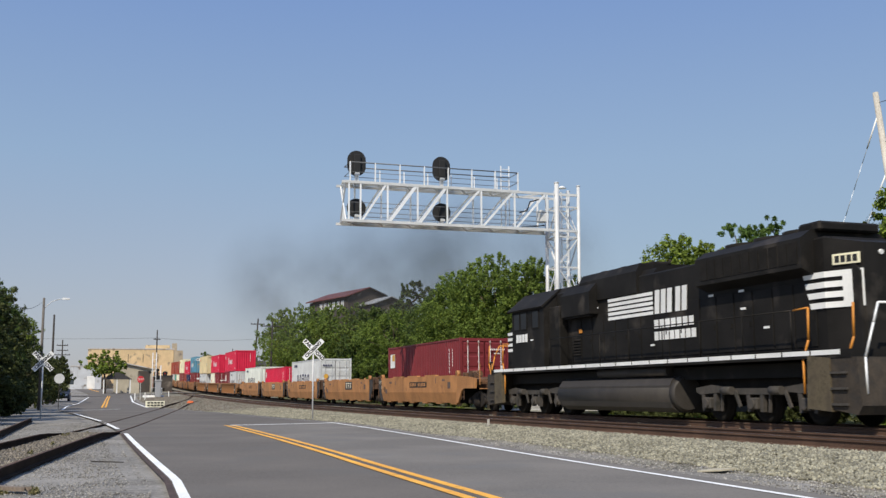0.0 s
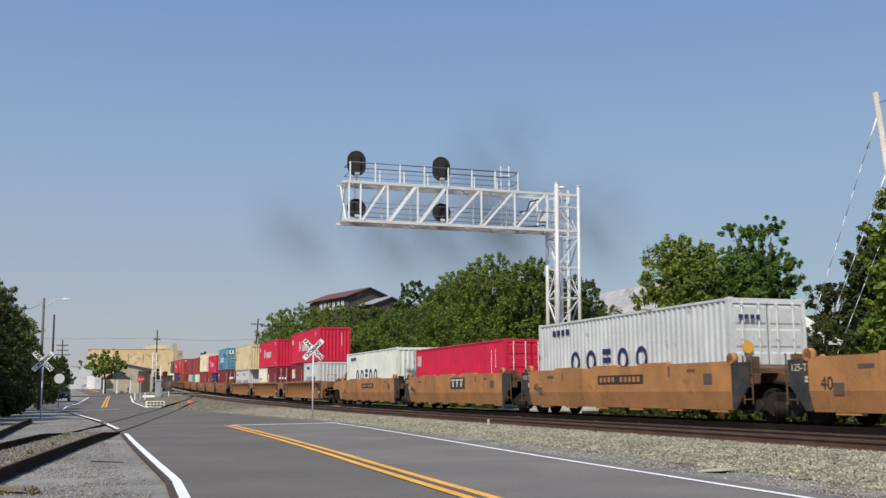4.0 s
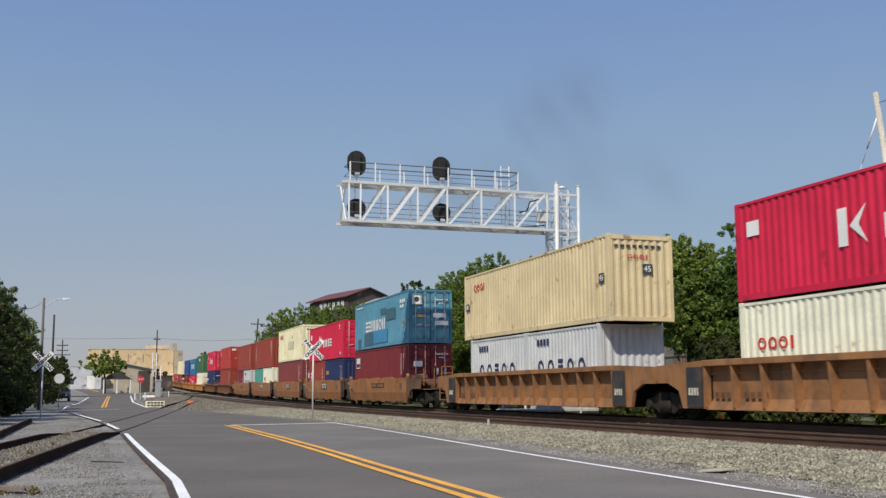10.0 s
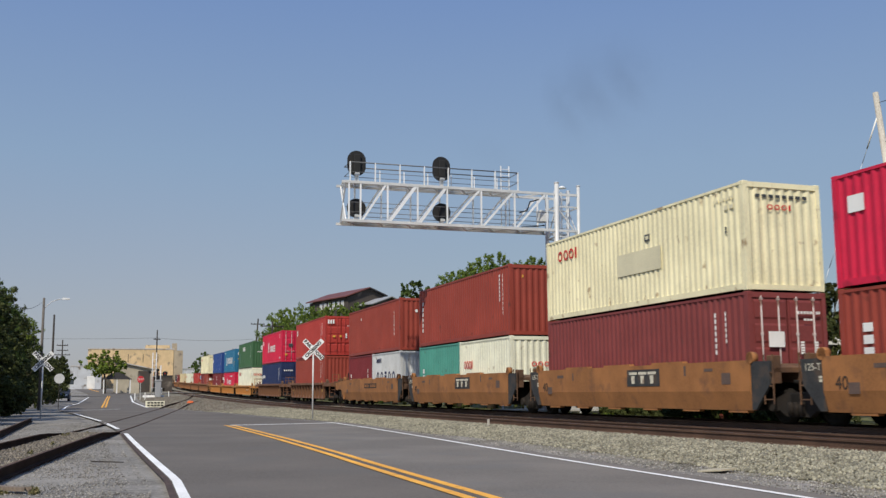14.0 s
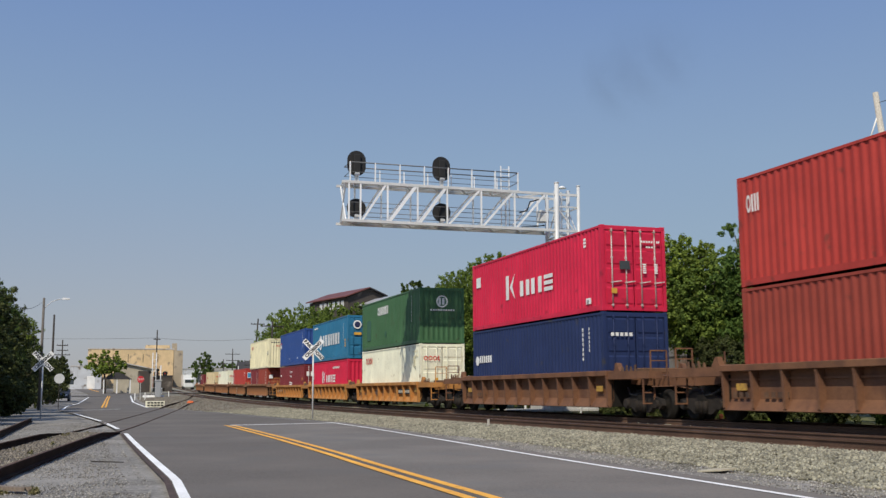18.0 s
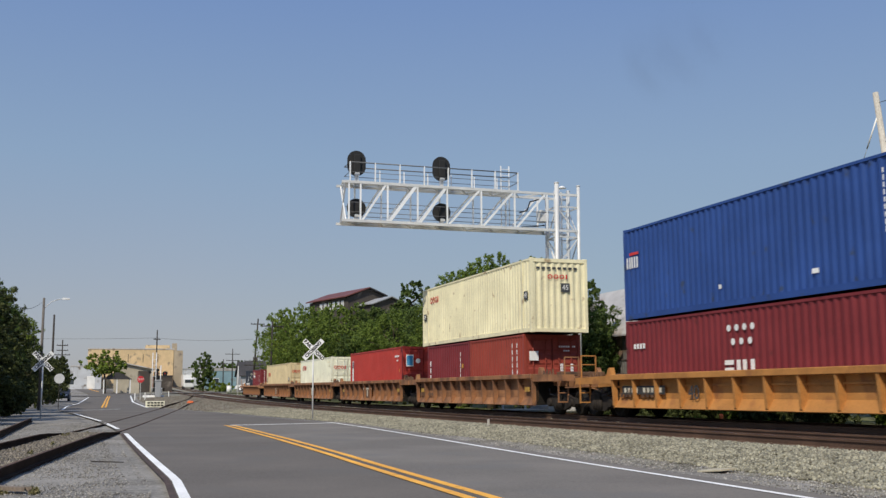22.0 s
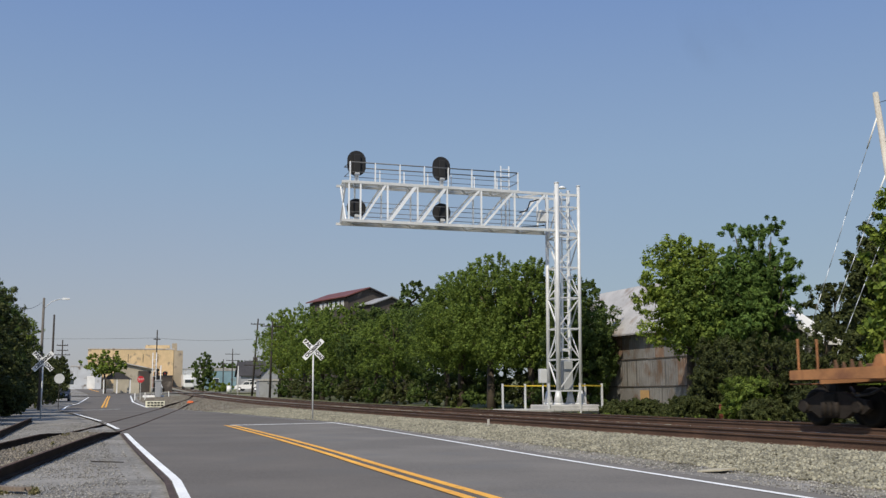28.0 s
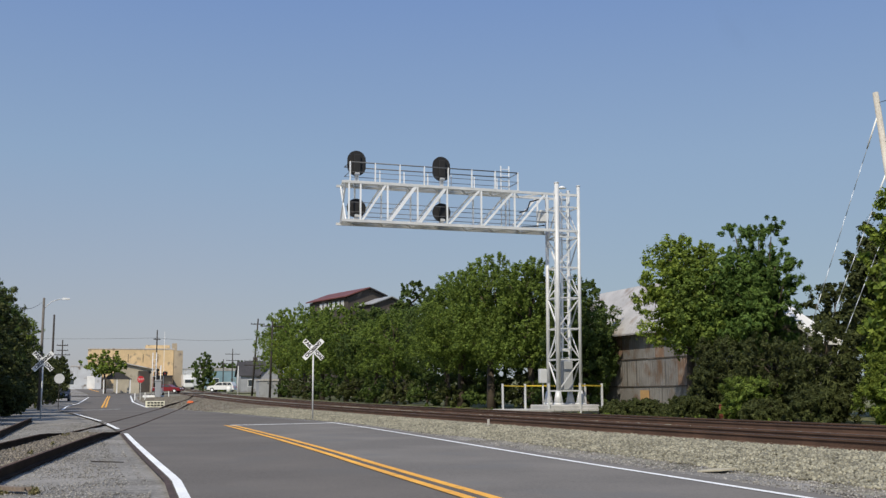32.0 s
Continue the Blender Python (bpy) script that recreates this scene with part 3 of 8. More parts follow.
def mark(colour, kind, a0, a1, z0, z1, count, sx, sz, sh):
    """Plain blocks for signs and words; fractions of the panel."""
    a0, a1, z0, z1 = a0 * sx - sx / 2, a1 * sx - sx / 2, z0 * sz, z1 * sz
    if kind == "o":
        c, r = ((a0 + a1) / 2, (z0 + z1) / 2), (z1 - z0) / 2
        ring = [(c[0] + r * math.cos(t * math.pi / 8), c[1] + r * math.sin(t * math.pi / 8)) for t in range(16)]
        sh.prism(ring, 0, 0.005)
        return
    if kind == "r":
        sh.prism([(a0, z0), (a1, z0), (a1, z1), (a0, z1)], 0, 0.004)
        return
    if kind == "g":
        signs(count, a0, a1, z0, z1, sh)
        return
    p = (a1 - a0) / count
    if kind == "v":
        p = (z1 - z0) / count
        for i in range(count):
            sh.prism([(a0, z0 + i * p), (a0 + (a1 - a0) * 0.62, z0 + i * p), (a0 + (a1 - a0) * 0.62, z0 + (i + 0.72) * p), (a0, z0 + (i + 0.72) * p)], 0, 0.005)
        return
    for i in range(count):
        x = a0 + i * p
        sh.prism([(x, z0), (x + p * 0.66, z0), (x + p * 0.66, z1), (x, z1)], 0, 0.006)


def container(name, label, u, base, L, H, mat, doors, side=(), front=(), group="containers on the train"):
    """A shipping container; doors: whether its leading end has doors. side, front: marks on the road side and the leading end."""
    root = thing(name, Matrix.Identity(4), label, "shipping container", group)
    h = WIDE / 2
    part("corner_frame", cached(("frame", L, H), lambda: frame_mesh(L, H)), mat, root)
    one = cached("casting", lambda: Shape().box(-0.091, 0.091, -0.083, 0.083, 0, 0.118, c=0.012).mesh("corner_casting", CASTING))
    for cx in (-1, 1):
        for cy in (-1, 1):
            for cz in (0, H - 0.118):
                part("corner_casting", one, mat, root, m=pose(cx * (L / 2 - 0.087), cy * (h - 0.079), cz))
    part("roof_panel", cached(("roof", L, H), lambda: roof_mesh(L, H)), mat, root)
    part("underframe", cached(("floor", L), lambda: floor_mesh(L)), None, root)
    sidem = cached(("side", L, H), lambda: panel_mesh(L - 0.3, 0.19, H - 0.09, "side_panel"))
    near = part("side_panel", sidem, mat, root, m=pose(0, -h + 0.012, 0))
    part("side_panel", sidem, mat, root, m=pose(0, h - 0.012, 0, 0, 0, 180))
    endm = cached(("end", H), lambda: panel_mesh(WIDE - 0.24, 0.16, H - 0.16, "end_panel"))
    part("end_panel", endm, mat, root, m=pose(-L / 2 + 0.02, 0, 0, 0, 0, -90))
    if doors:
        dm = cached(("door", H), lambda: door_mesh(H))
        rm = cached(("rod", H), lambda: rod_mesh(H))
        rods = ROD_DUSTY if mat in (MAROON, DUSTY_MAROON, SKYBLUE, RED) else mat
        for y in (-1.09, 0.01):
            d = part("door", dm, mat, root, m=pose(L / 2 - 0.06, y, 0))
            for k in range(4):
                part("door_panel", cached(("door_panel", H, k), lambda: door_panel_mesh(H, k)), mat, d)
            for r in (0.25, 0.78):
                part("lock_rod", rm, rods, d, m=pose(0, r, 0))
    else:
        part("end_panel", endm, mat, root, m=pose(L / 2 - 0.02, 0, 0, 0, 0, 90))
    groups = {}
    for face, marks, span in (("side", side, L), ("front", front, WIDE)):
        for colour, kind, a0, a1, z0, z1, count in marks:
            sh = groups.setdefault((face, colour, len(groups)), Shape())
            if face == "front" and colour == "y" and kind == "r":
                a0, a1, z0, z1 = a0 + (a1 - a0) * 0.2, a1 - (a1 - a0) * 0.2, z0 + (z1 - z0) * 0.2, z1 - (z1 - z0) * 0.2
            mark(colour, kind, a0, a1, z0, z1, count, span, H, sh)
    for (face, colour, k), sh in groups.items():
        proud = 0.0012 * k
        m = pose(0, -h - 0.004 - proud, 0) if face == "side" else pose(L / 2 + (0.075 if doors else 0.004) + proud, 0, 0, 0, 0, 90)
        pieces("marking", sh, INK[colour], root, m=m)
    MOVERS.append((root, u, base))
    return root


STD, HC = 2.591, 2.896
L20, L40, L45 = 6.058, 12.192, 13.716
FLOOR = 0.42
K_SIDE = [("w", "r", .04, .082, .64, .79, 1), ("w", "g", .318, .41, .36, .70, "k"), ("w", "g", .43, .70, .37, .58, "iihe"), ("w", "v", .895, .92, .78, .9, 3), ("w", "r", .905, .935, .10, .17, 1), ("k", "r", .912, .92, .10, .15, 1)]
DOOR_BITS = [("w", "w", .60, .80, .80, .825, 5), ("w", "w", .84, .90, .80, .825, 2), ("w", "w", .68, .80, .74, .76, 3), ("w", "v", .62, .70, .44, .56, 5), ("w", "v", .80, .88, .44, .56, 5)]
O_SIDE = [("r", "g", .08, .208, .715, .845, "oooi"), ("e", "w", .89, .97, .86, .885, 7), ("e", "w", .93, .97, .77, .81, 2), ("k", "v", .93, .94, .55, .62, 2)]
O_FRONT = [("r", "g", .30, .62, .74, .79, "oooi"), ("k", "w", .15, .85, .85, .88, 8)]
CO_SIDE = [("b", "g", .22, .66, .37, .62, "o o e o o"), ("b", "w", .10, .22, .83, .90, 4)]
NUM = [("w", "v", .875, .885, .45, .85, 7), ("w", "v", .915, .922, .55, .85, 6), ("y", "r", .912, .925, .30, .36, 1)]


def stack(u, low, top=None):
    """low: one long or two short containers in the well; top: one above."""
    base = FLOOR + (0.08 if -40 < u < 110 else 0.15 if -75 < u < -40 else 0.07 if -145 < u < -135 else 0.0)
    lift = base
    if low:
        for k, c in enumerate(low):
            du = 0 if len(low) == 1 else (L20 / 2 + 0.04) * (1 if k else -1)
            container(c[0], c[1], u + du, base, c[2], c[3], c[4], c[5], c[6], c[7])
        lift += max(c[3] for c in low) + 0.025
    if top:
        container(top[0], top[1], u, lift, top[2], top[3], top[4], top[5], top[6], top[7])


N40, N20, N45 = "long_container", "short_container", "long_container"
stack(180.5, [(N40, "maroon long container with a white and yellow label", L40, HC, MAROON, True, [("w", "r", .04, .115, .60, .86, 1), ("y", "r", .072, .112, .73, .85, 1), *NUM], DOOR_BITS)])
stack(148.7, [(N40, "pale grey long container with blue blocks in a well car", L40, HC, GREY, True, CO_SIDE, [("b", "w", .1, .4, .8, .84, 4), ("y", "o", .12, .28, .48, .60, 1)])])
stack(133.1, [(N40, "orange-red long container with a white mark in a well car", L40, STD, RED, True, [("w", "g", .02, .075, .66, .86, "ohi"), *NUM], DOOR_BITS)])
stack(117.25, [(N40, "off-white long container with blue blocks in a well car", L40, HC, COOL_WHITE, False, CO_SIDE, [])])
stack(95.45, [(N20, "maroon short container with a white label", L20, STD, MAROON, False, [("w", "r", .10, .34, .55, .84, 1), ("y", "r", .24, .33, .70, .83, 1), ("w", "v", .86, .88, .3, .8, 6)], []),
              (N20, "pale grey short container with blue blocks", L20, STD, GREY, False, [("b", "g", .22, .80, .34, .58, "o o e o o"), ("b", "w", .22, .42, .80, .88, 3)], [])],
      (N40, "bright red long container with large white blocks", L40, STD, RED, False, K_SIDE, [("w", "v", .72, .75, .45, .85, 7)]))
stack(75.45, [(N20, "cream short container with a red mark", L20, STD, PALE, False, [("r", "g", .12, .36, .52, .64, "oooi")], []),
              (N20, "maroon short container with white marks", L20, STD, MAROON, True, [("w", "r", .1, .17, .4, .75, 1), ("w", "r", .12, .2, .0, .16, 1), ("w", "v", .80, .84, .2, .8, 5)], [("w", "w", .08, .40, .55, .62, 3), *DOOR_BITS])],
      (N40, "bright red long container with large white blocks", L40, STD, RED, False, K_SIDE, [("w", "v", .72, .75, .45, .85, 7)]))
stack(55.45, [(N20, "pale grey short container with blue blocks", L20, STD, GREY, False, [("b", "g", .18, .84, .36, .58, "o o e o o"), ("b", "w", .17, .36, .79, .88, 4)], []),
              (N20, "pale grey short container with blue blocks", L20, STD, GREY, False, [("b", "g", .18, .84, .36, .58, "o o e o o"), ("b", "w", .17, .36, .79, .88, 4)], [])],
      (N45, "tan extra-long container with red marks on top", L45, HC, TAN, False, [("r", "g", .09, .185, .72, .83, "oooi")], [("r", "g", .30, .62, .72, .77, "oooi"), ("k", "w", .1, .85, .85, .88, 8)]))
stack(33.7, [(N40, "maroon long container with a white and blue label", L40, HC, MAROON, True, [("w", "r", .04, .115, .62, .84, 1), ("b", "r", .045, .11, .64, .72, 1), *NUM], [("w", "r", .10, .30, .58, .68, 1), *DOOR_BITS])],
      (N40, "sky blue long container with white blocks and dark patches", L40, HC, SKYBLUE, True,
       [("w", "g", .235, .61, .36, .58, "eehhioh"), ("t", "r", .52, .61, .66, .78, 1), ("t", "r", .615, .78, .52, .74, 1), ("c", "r", .385, .64, .10, .36, 1), ("t", "r", .20, .375, .08, .34, 1), ("t", "r", .075, .135, .02, .24, 1), ("w", "w", .86, .95, .78, .85, 3), ("w", "w", .86, .93, .69, .75, 2), ("y", "v", .905, .935, .33, .52, 2), ("w", "w", .04, .17, .90, .93, 8)],
       [("w", "r", .06, .30, .72, .88, 1), ("k", "o", .10, .24, .76, .86, 1), ("y", "r", .12, .40, .47, .54, 1), ("w", "r", .55, .85, .48, .56, 1), ("w", "r", .60, .90, .34, .42, 1), *DOOR_BITS]))
stack(18.1, [(N20, "red-brown short container with white marks", L20, STD, BROWN, True, [("w", "v", .12, .20, .1, .72, 6), ("w", "v", .84, .87, .1, .8, 7)], []),
             (N20, "navy blue short container with a yellow mark", L20, STD, NAVY, False, [("y", "w", .09, .22, .60, .70, 4), ("w", "v", .845, .855, .05, .85, 9), ("w", "v", .90, .912, .45, .85, 5), ("y", "r", .90, .915, .36, .42, 1), ("w", "r", .90, .918, .2, .28, 1)], [("w", "v", .775, .795, .3, .8, 7)])],
      (N40, "bright red long container with large white blocks", L40, STD, RED, True, K_SIDE, DOOR_BITS))
stack(2.55, [(N40, "dusty maroon long container with white marks in a well car", L40, HC, DUSTY_MAROON, True, NUM, [("w", "r", .22, .42, .50, .64, 1), *DOOR_BITS])],
      (N40, "cream long container with red mark and grey overpaint", L40, HC, CREAM, False, [*O_SIDE, ("e", "r", .44, .66, .36, .60, 1), ("k", "r", .585, .61, .68, .75, 1), ("e", "r", .59, .605, .695, .735, 1)], O_FRONT))
stack(-13.3, [(N20, "teal short container with white marks", L20, STD, TEAL, False, [("w", "v", .10, .16, .15, .60, 4)], []),
              (N20, "off-white short container with red marks", L20, STD, PALE, False, [("r", "g", .10, .28, .52, .66, "oooi")], [("r", "g", .38, .78, .52, .60, "oooi")])],
      (N40, "red-brown long container with faint white marks on top", L40, HC, BROWN, False, [("w", "v", .045, .065, .25, .80, 6), ("w", "v", .91, .92, .5, .9, 7), ("w", "v", .94, .945, .3, .9, 9)], [("y", "r", .22, .27, .80, .86, 1)]))
stack(-29.1, [(N20, "maroon short container with white marks", L20, STD, MAROON, True, [("w", "v", .09, .15, .1, .6, 4), ("w", "v", .83, .86, .1, .7, 5)], []),
              (N20, "pale grey short container with blue blocks", L20, STD, GREY, False, [("b", "g", .18, .84, .36, .58, "o o e o o"), ("b", "w", .17, .36, .79, .88, 4)], [])],
      (N40, "red-brown long container with a white spot on top", L40, HC, BROWN, False, [("w", "o", .26, .28, .74, .80, 1), ("w", "v", .90, .91, .3, .8, 6)], [("w", "o", .30, .48, .72, .78, 1)]))
stack(-49.2, [(N40, "red-brown long container with few marks", L40, HC, BROWN, False, NUM, [("w", "v", .80, .83, .2, .8, 8)])],
      (N40, "orange-red long container with a white mark on top", L40, HC, CAI_RED, True, [("w", "g", .03, .075, .66, .82, "ohi"), *NUM], [("w", "w", .08, .30, .80, .90, 3), ("y", "r", .20, .34, .44, .52, 1), ("y", "r", .42, .52, .44, .52, 1), *DOOR_BITS[1:]]))
stack(-69.05, [(N40, "navy blue long container with a white mark in a well car", L40, HC, NAVY, True, [("w", "o", .03, .055, .48, .62, 1), ("w", "w", .065, .185, .52, .62, 6), *NUM[:2]], [("w", "w", .10, .45, .72, .76, 5), ("y", "r", .34, .44, .10, .20, 1)])],
      (N40, "bright red long container with large white blocks", L40, HC, RED, True, K_SIDE, [("k", "r", .26, .42, .48, .58, 1), ("y", "r", .1, .24, .18, .28, 1), *DOOR_BITS]))
stack(-89.15, [(N40, "off-white long container with a red mark in a well car", L40, HC, PALE, True, [*O_SIDE, ("e", "r", .22, .35, .14, .28, 1), ("e", "v", .90, .95, .6, .8, 4)], [("r", "g", .08, .44, .70, .78, "oooi"), ("y", "r", .30, .42, .30, .42, 1), ("k", "r", .14, .28, .10, .22, 1)])],
      (N40, "green long container with white blocks and a darker patch", L40, HC, GREEN, False, [("w", "g", .305, .50, .68, .84, "ohhiihi"), ("g", "r", .10, .175, .20, .62, 1), ("g", "o", .44, .47, .22, .34, 1), ("w", "v", .88, .885, .40, .90, 9)], [("w", "o", .28, .72, .64, .86, 1), ("g", "o", .33, .67, .665, .835, 1), ("w", "w", .42, .58, .69, .81, 2), ("w", "w", .24, .80, .58, .61, 10)]))
stack(-105.4, [(N40, "bright red long container with white blocks in a well car", L40, STD, RED, False, [("w", "r", .02, .055, .50, .70, 1), ("w", "g", .32, .41, .40, .72, "k"), ("w", "g", .43, .70, .42, .62, "iihe"), ("w", "w", .62, .80, .78, .84, 8)], [("w", "v", .7, .73, .4, .8, 6)])],
      (N40, "mid blue long container with white disc and blocks", L40, HC, MIDBLUE, True, [("w", "o", .205, .30, .30, .67, 1), ("c", "o", .215, .29, .36, .61, 1), ("w", "g", .327, .80, .38, .65, "hhhiih"), ("w", "w", .05, .17, .86, .9, 8), ("y", "v", .925, .96, .28, .48, 3), ("w", "v", .89, .895, .45, .85, 8)], [("w", "o", .12, .40, .68, .88, 1), ("b", "o", .16, .36, .71, .85, 1), ("y", "r", .10, .44, .52, .62, 1), *DOOR_BITS[1:]]))
stack(-121.25, [(N40, "maroon long container with white stars and blocks", L40, STD, MAROON, True, [("w", "g", .43, .545, .27, .47, "eih"), ("w", "o", .44, .46, .76, .83, 1), ("w", "o", .468, .488, .76, .83, 1), ("w", "o", .496, .516, .76, .83, 1), ("w", "o", .524, .544, .76, .83, 1), ("w", "o", .454, .474, .62, .69, 1), ("w", "o", .484, .504, .62, .69, 1), ("w", "o", .514, .534, .62, .69, 1), ("w", "w", .04, .1, .66, .72, 4), ("y", "o", .93, .945, .5, .6, 1)], [("w", "w", .08, .50, .64, .78, 3)])],
      (N40, "royal blue long container with a small white mark on top", L40, HC, ROYAL, False, [("w", "g", .015, .075, .56, .68, "hhi"), ("r", "r", .03, .075, .70, .73, 1), ("w", "r", .73, .75, .18, .22, 1), ("w", "r", .42, .43, .18, .22, 1), ("w", "v", .93, .935, .4, .9, 9)], [("y", "r", .22, .36, .18, .32, 1), ("y", "r", .48, .55, .68, .76, 1)]))
stack(-141.55, [(N20, "dark maroon short container with white marks", L20, STD, MAROON, False, [("w", "v", .07, .11, .1, .75, 5), ("w", "v", .80, .82, .2, .85, 7), ("y", "r", .84, .87, .55, .62, 1)], []),
                (N20, "red-brown short container with a white label", L20, STD, BROWN, True, [("w", "v", .80, .82, .2, .9, 7), ("w", "v", .88, .90, .2, .9, 7)], [("w", "r", .08, .24, .60, .74, 1), *DOOR_BITS])],
      (N45, "cream extra-long container with red marks on top", L45, HC, CREAM, False, [("r", "g", .09, .185, .72, .83, "oooi")], [("r", "g", .30, .66, .72, .78, "oooi"), ("k", "w", .1, .85, .85, .88, 8)]))
stack(-158.25, [(N40, "red long container with a white and blue strip", L40, HC, CAI_RED, True, [("w", "r", .045, .075, .10, .82, 1), ("b", "r", .05, .07, .66, .8, 1), ("w", "w", .875, .95, .80, .835, 8), ("w", "w", .91, .935, .72, .755, 3), ("y", "r", .952, .957, .52, .58, 1)], [("w", "r", .08, .25, .62, .84, 1), ("c", "r", .095, .235, .64, .82, 1), ("w", "o", .31, .40, .68, .77, 1), ("y", "r", .10, .34, .16, .34, 1), *DOOR_BITS[1:]])])
stack(-176.5, [(N40, "off-white long container with red marks in a well car", L40, HC, PALE, True, O_SIDE, [("r", "g", .08, .44, .70, .78, "oooi"), ("y", "r", .30, .44, .28, .44, 1), ("k", "r", .12, .26, .06, .18, 1)])])
stack(-194.7, [(N45, "tan extra-long container with red marks in a well car", L45, HC, TAN, True, [("r", "g", .09, .185, .62, .74, "oooi")], [("r", "g", .08, .44, .70, .78, "oooi"), ("y", "r", .30, .44, .28, .44, 1)])])
stack(-211.85, [(N20, "navy short container with a white wing shape", L20, STD, NAVY_DULL, False, [("w", "g", .148, .607, .375, .475, "hihhiihiihih"), ("e", "r", .664, .931, .81, .875, 1), ("k", "w", .675, .92, .822, .863, 9), ("e", "w", .67, .745, .685, .74, 3), ("w", "r", .87, .885, .6, .66, 1), ("y", "r", .905, .92, .6, .66, 1)], []),
                (N20, "maroon short container with a white-edged purple and yellow panel", L20, STD, MAROON, True, [("w", "r", .09, .305, .67, .90, 1), ("b", "r", .097, .298, .68, .89, 1), ("y", "r", .18, .295, .80, .875, 1), ("w", "w", .14, .295, .695, .775, 5), ("w", "r", .106, .126, .69, .85, 1), ("w", "v", .8, .83, .2, .8, 6)], DOOR_BITS)])


def size_plate(root, text, m, plate=True):
    if plate:
        part("size_plate", Shape().box(-0.19, 0.19, -0.17, 0.17, 0, 0.004), INK["k"], root, "dark size plate", m=m)
    letters(text, 0.28, WHITE if plate else INK["k"], m @ pose(0, 0, 0.008), root)


for ob in [o for o in scene.objects if o.get("category") == "shipping container" and "extra-long" in o["label"]]:
    size_plate(ob, "45", pose(6.4, -1.23, 1.45, 90, 0, 0))
    size_plate(ob, "45", pose(-6.4, -1.23, 1.45, 90, 0, 0))
    size_plate(ob, "45", pose(L45 / 2 + 0.012, 0.25, 1.75, 90, 0, 90))
# the white wing on the navy container
wing = [o for o in scene.objects if o.get("label", "").startswith("navy short container with a white wing")][0]
sh = Shape()
for i in range(6):
    x, z = -1.575 + i * 0.12, 1.27 + i * 0.03
    sh.prism([(x, z), (x + 0.1, z), (0.04 - i * 0.13, 1.88 - i * 0.10), (0.02 - i * 0.15, 2.02 - i * 0.11), (-0.16 - i * 0.16, 1.86 - i * 0.10)], 0, 0.005)
part("marking", sh, WHITE, wing, "white wing shape", m=pose(0, -1.224, 0))

# ---- well cars ----
def car_paint(name, base, rust, amount):
    return material(name, base, 0.75, grain=0.12, grain_size=0.06, blotch=0.2, blotch_size=0.9, bump=0.15, dirt=rust, dirt_amount=amount, dirt_size=0.7, streak=0.45)


OCHRE = car_paint("ochre_car_paint", (0.42, 0.195, 0.07), (0.22, 0.10, 0.045), 0.05)
OCHRE_DULL = car_paint("dull_ochre_car_paint", (0.325, 0.138, 0.045), (0.17, 0.08, 0.04), 0.15)
OCHRE_DIRTY = car_paint("dirty_ochre_car_paint", (0.295, 0.138, 0.053), (0.15, 0.075, 0.04), 0.35)
END_ORANGE = car_paint("orange_brown_car_paint", (0.40, 0.185, 0.075), (0.20, 0.085, 0.045), 0.4)
DEEP_RUST = car_paint("deep_rust_car_paint", (0.125, 0.055, 0.035), (0.11, 0.05, 0.032), 0.4)
RUSTY = car_paint("rust_brown_car_paint", (0.36, 0.165, 0.07), (0.09, 0.043, 0.027), 0.66)
DARK_RUST = car_paint("dark_rust_car_paint", (0.18, 0.082, 0.04), (0.10, 0.045, 0.027), 0.42)
BRIGHT_OCHRE = car_paint("bright_ochre_car_paint", (0.44, 0.195, 0.05), (0.30, 0.12, 0.04), 0.1)
END_BROWN = car_paint("sooty_brown_car_paint", (0.15, 0.078, 0.04), (0.05, 0.03, 0.022), 0.5)
END_BLACK = material("grimy_black_plate", (0.035, 0.036, 0.038), 0.8, grain=0.15, grain_size=0.05, blotch=0.3, blotch_size=0.5, dirt=(0.09, 0.06, 0.04), dirt_amount=0.3, dirt_size=0.5)
BONE = material("weathered_bone_paint", (0.62, 0.58, 0.47), 0.7, grain=0.1, grain_size=0.05, dirt=(0.3, 0.22, 0.15), dirt_amount=0.2, dirt_size=0.25)
DULL_YELLOW = material("dusty_yellow_patch", (0.46, 0.27, 0.05), 0.7, grain=0.15, grain_size=0.05, dirt=(0.2, 0.1, 0.05), dirt_amount=0.3, dirt_size=0.2)
STENCIL = material("dark_brown_stencil", (0.045, 0.03, 0.022), 0.8, grain=0.15, grain_size=0.05)


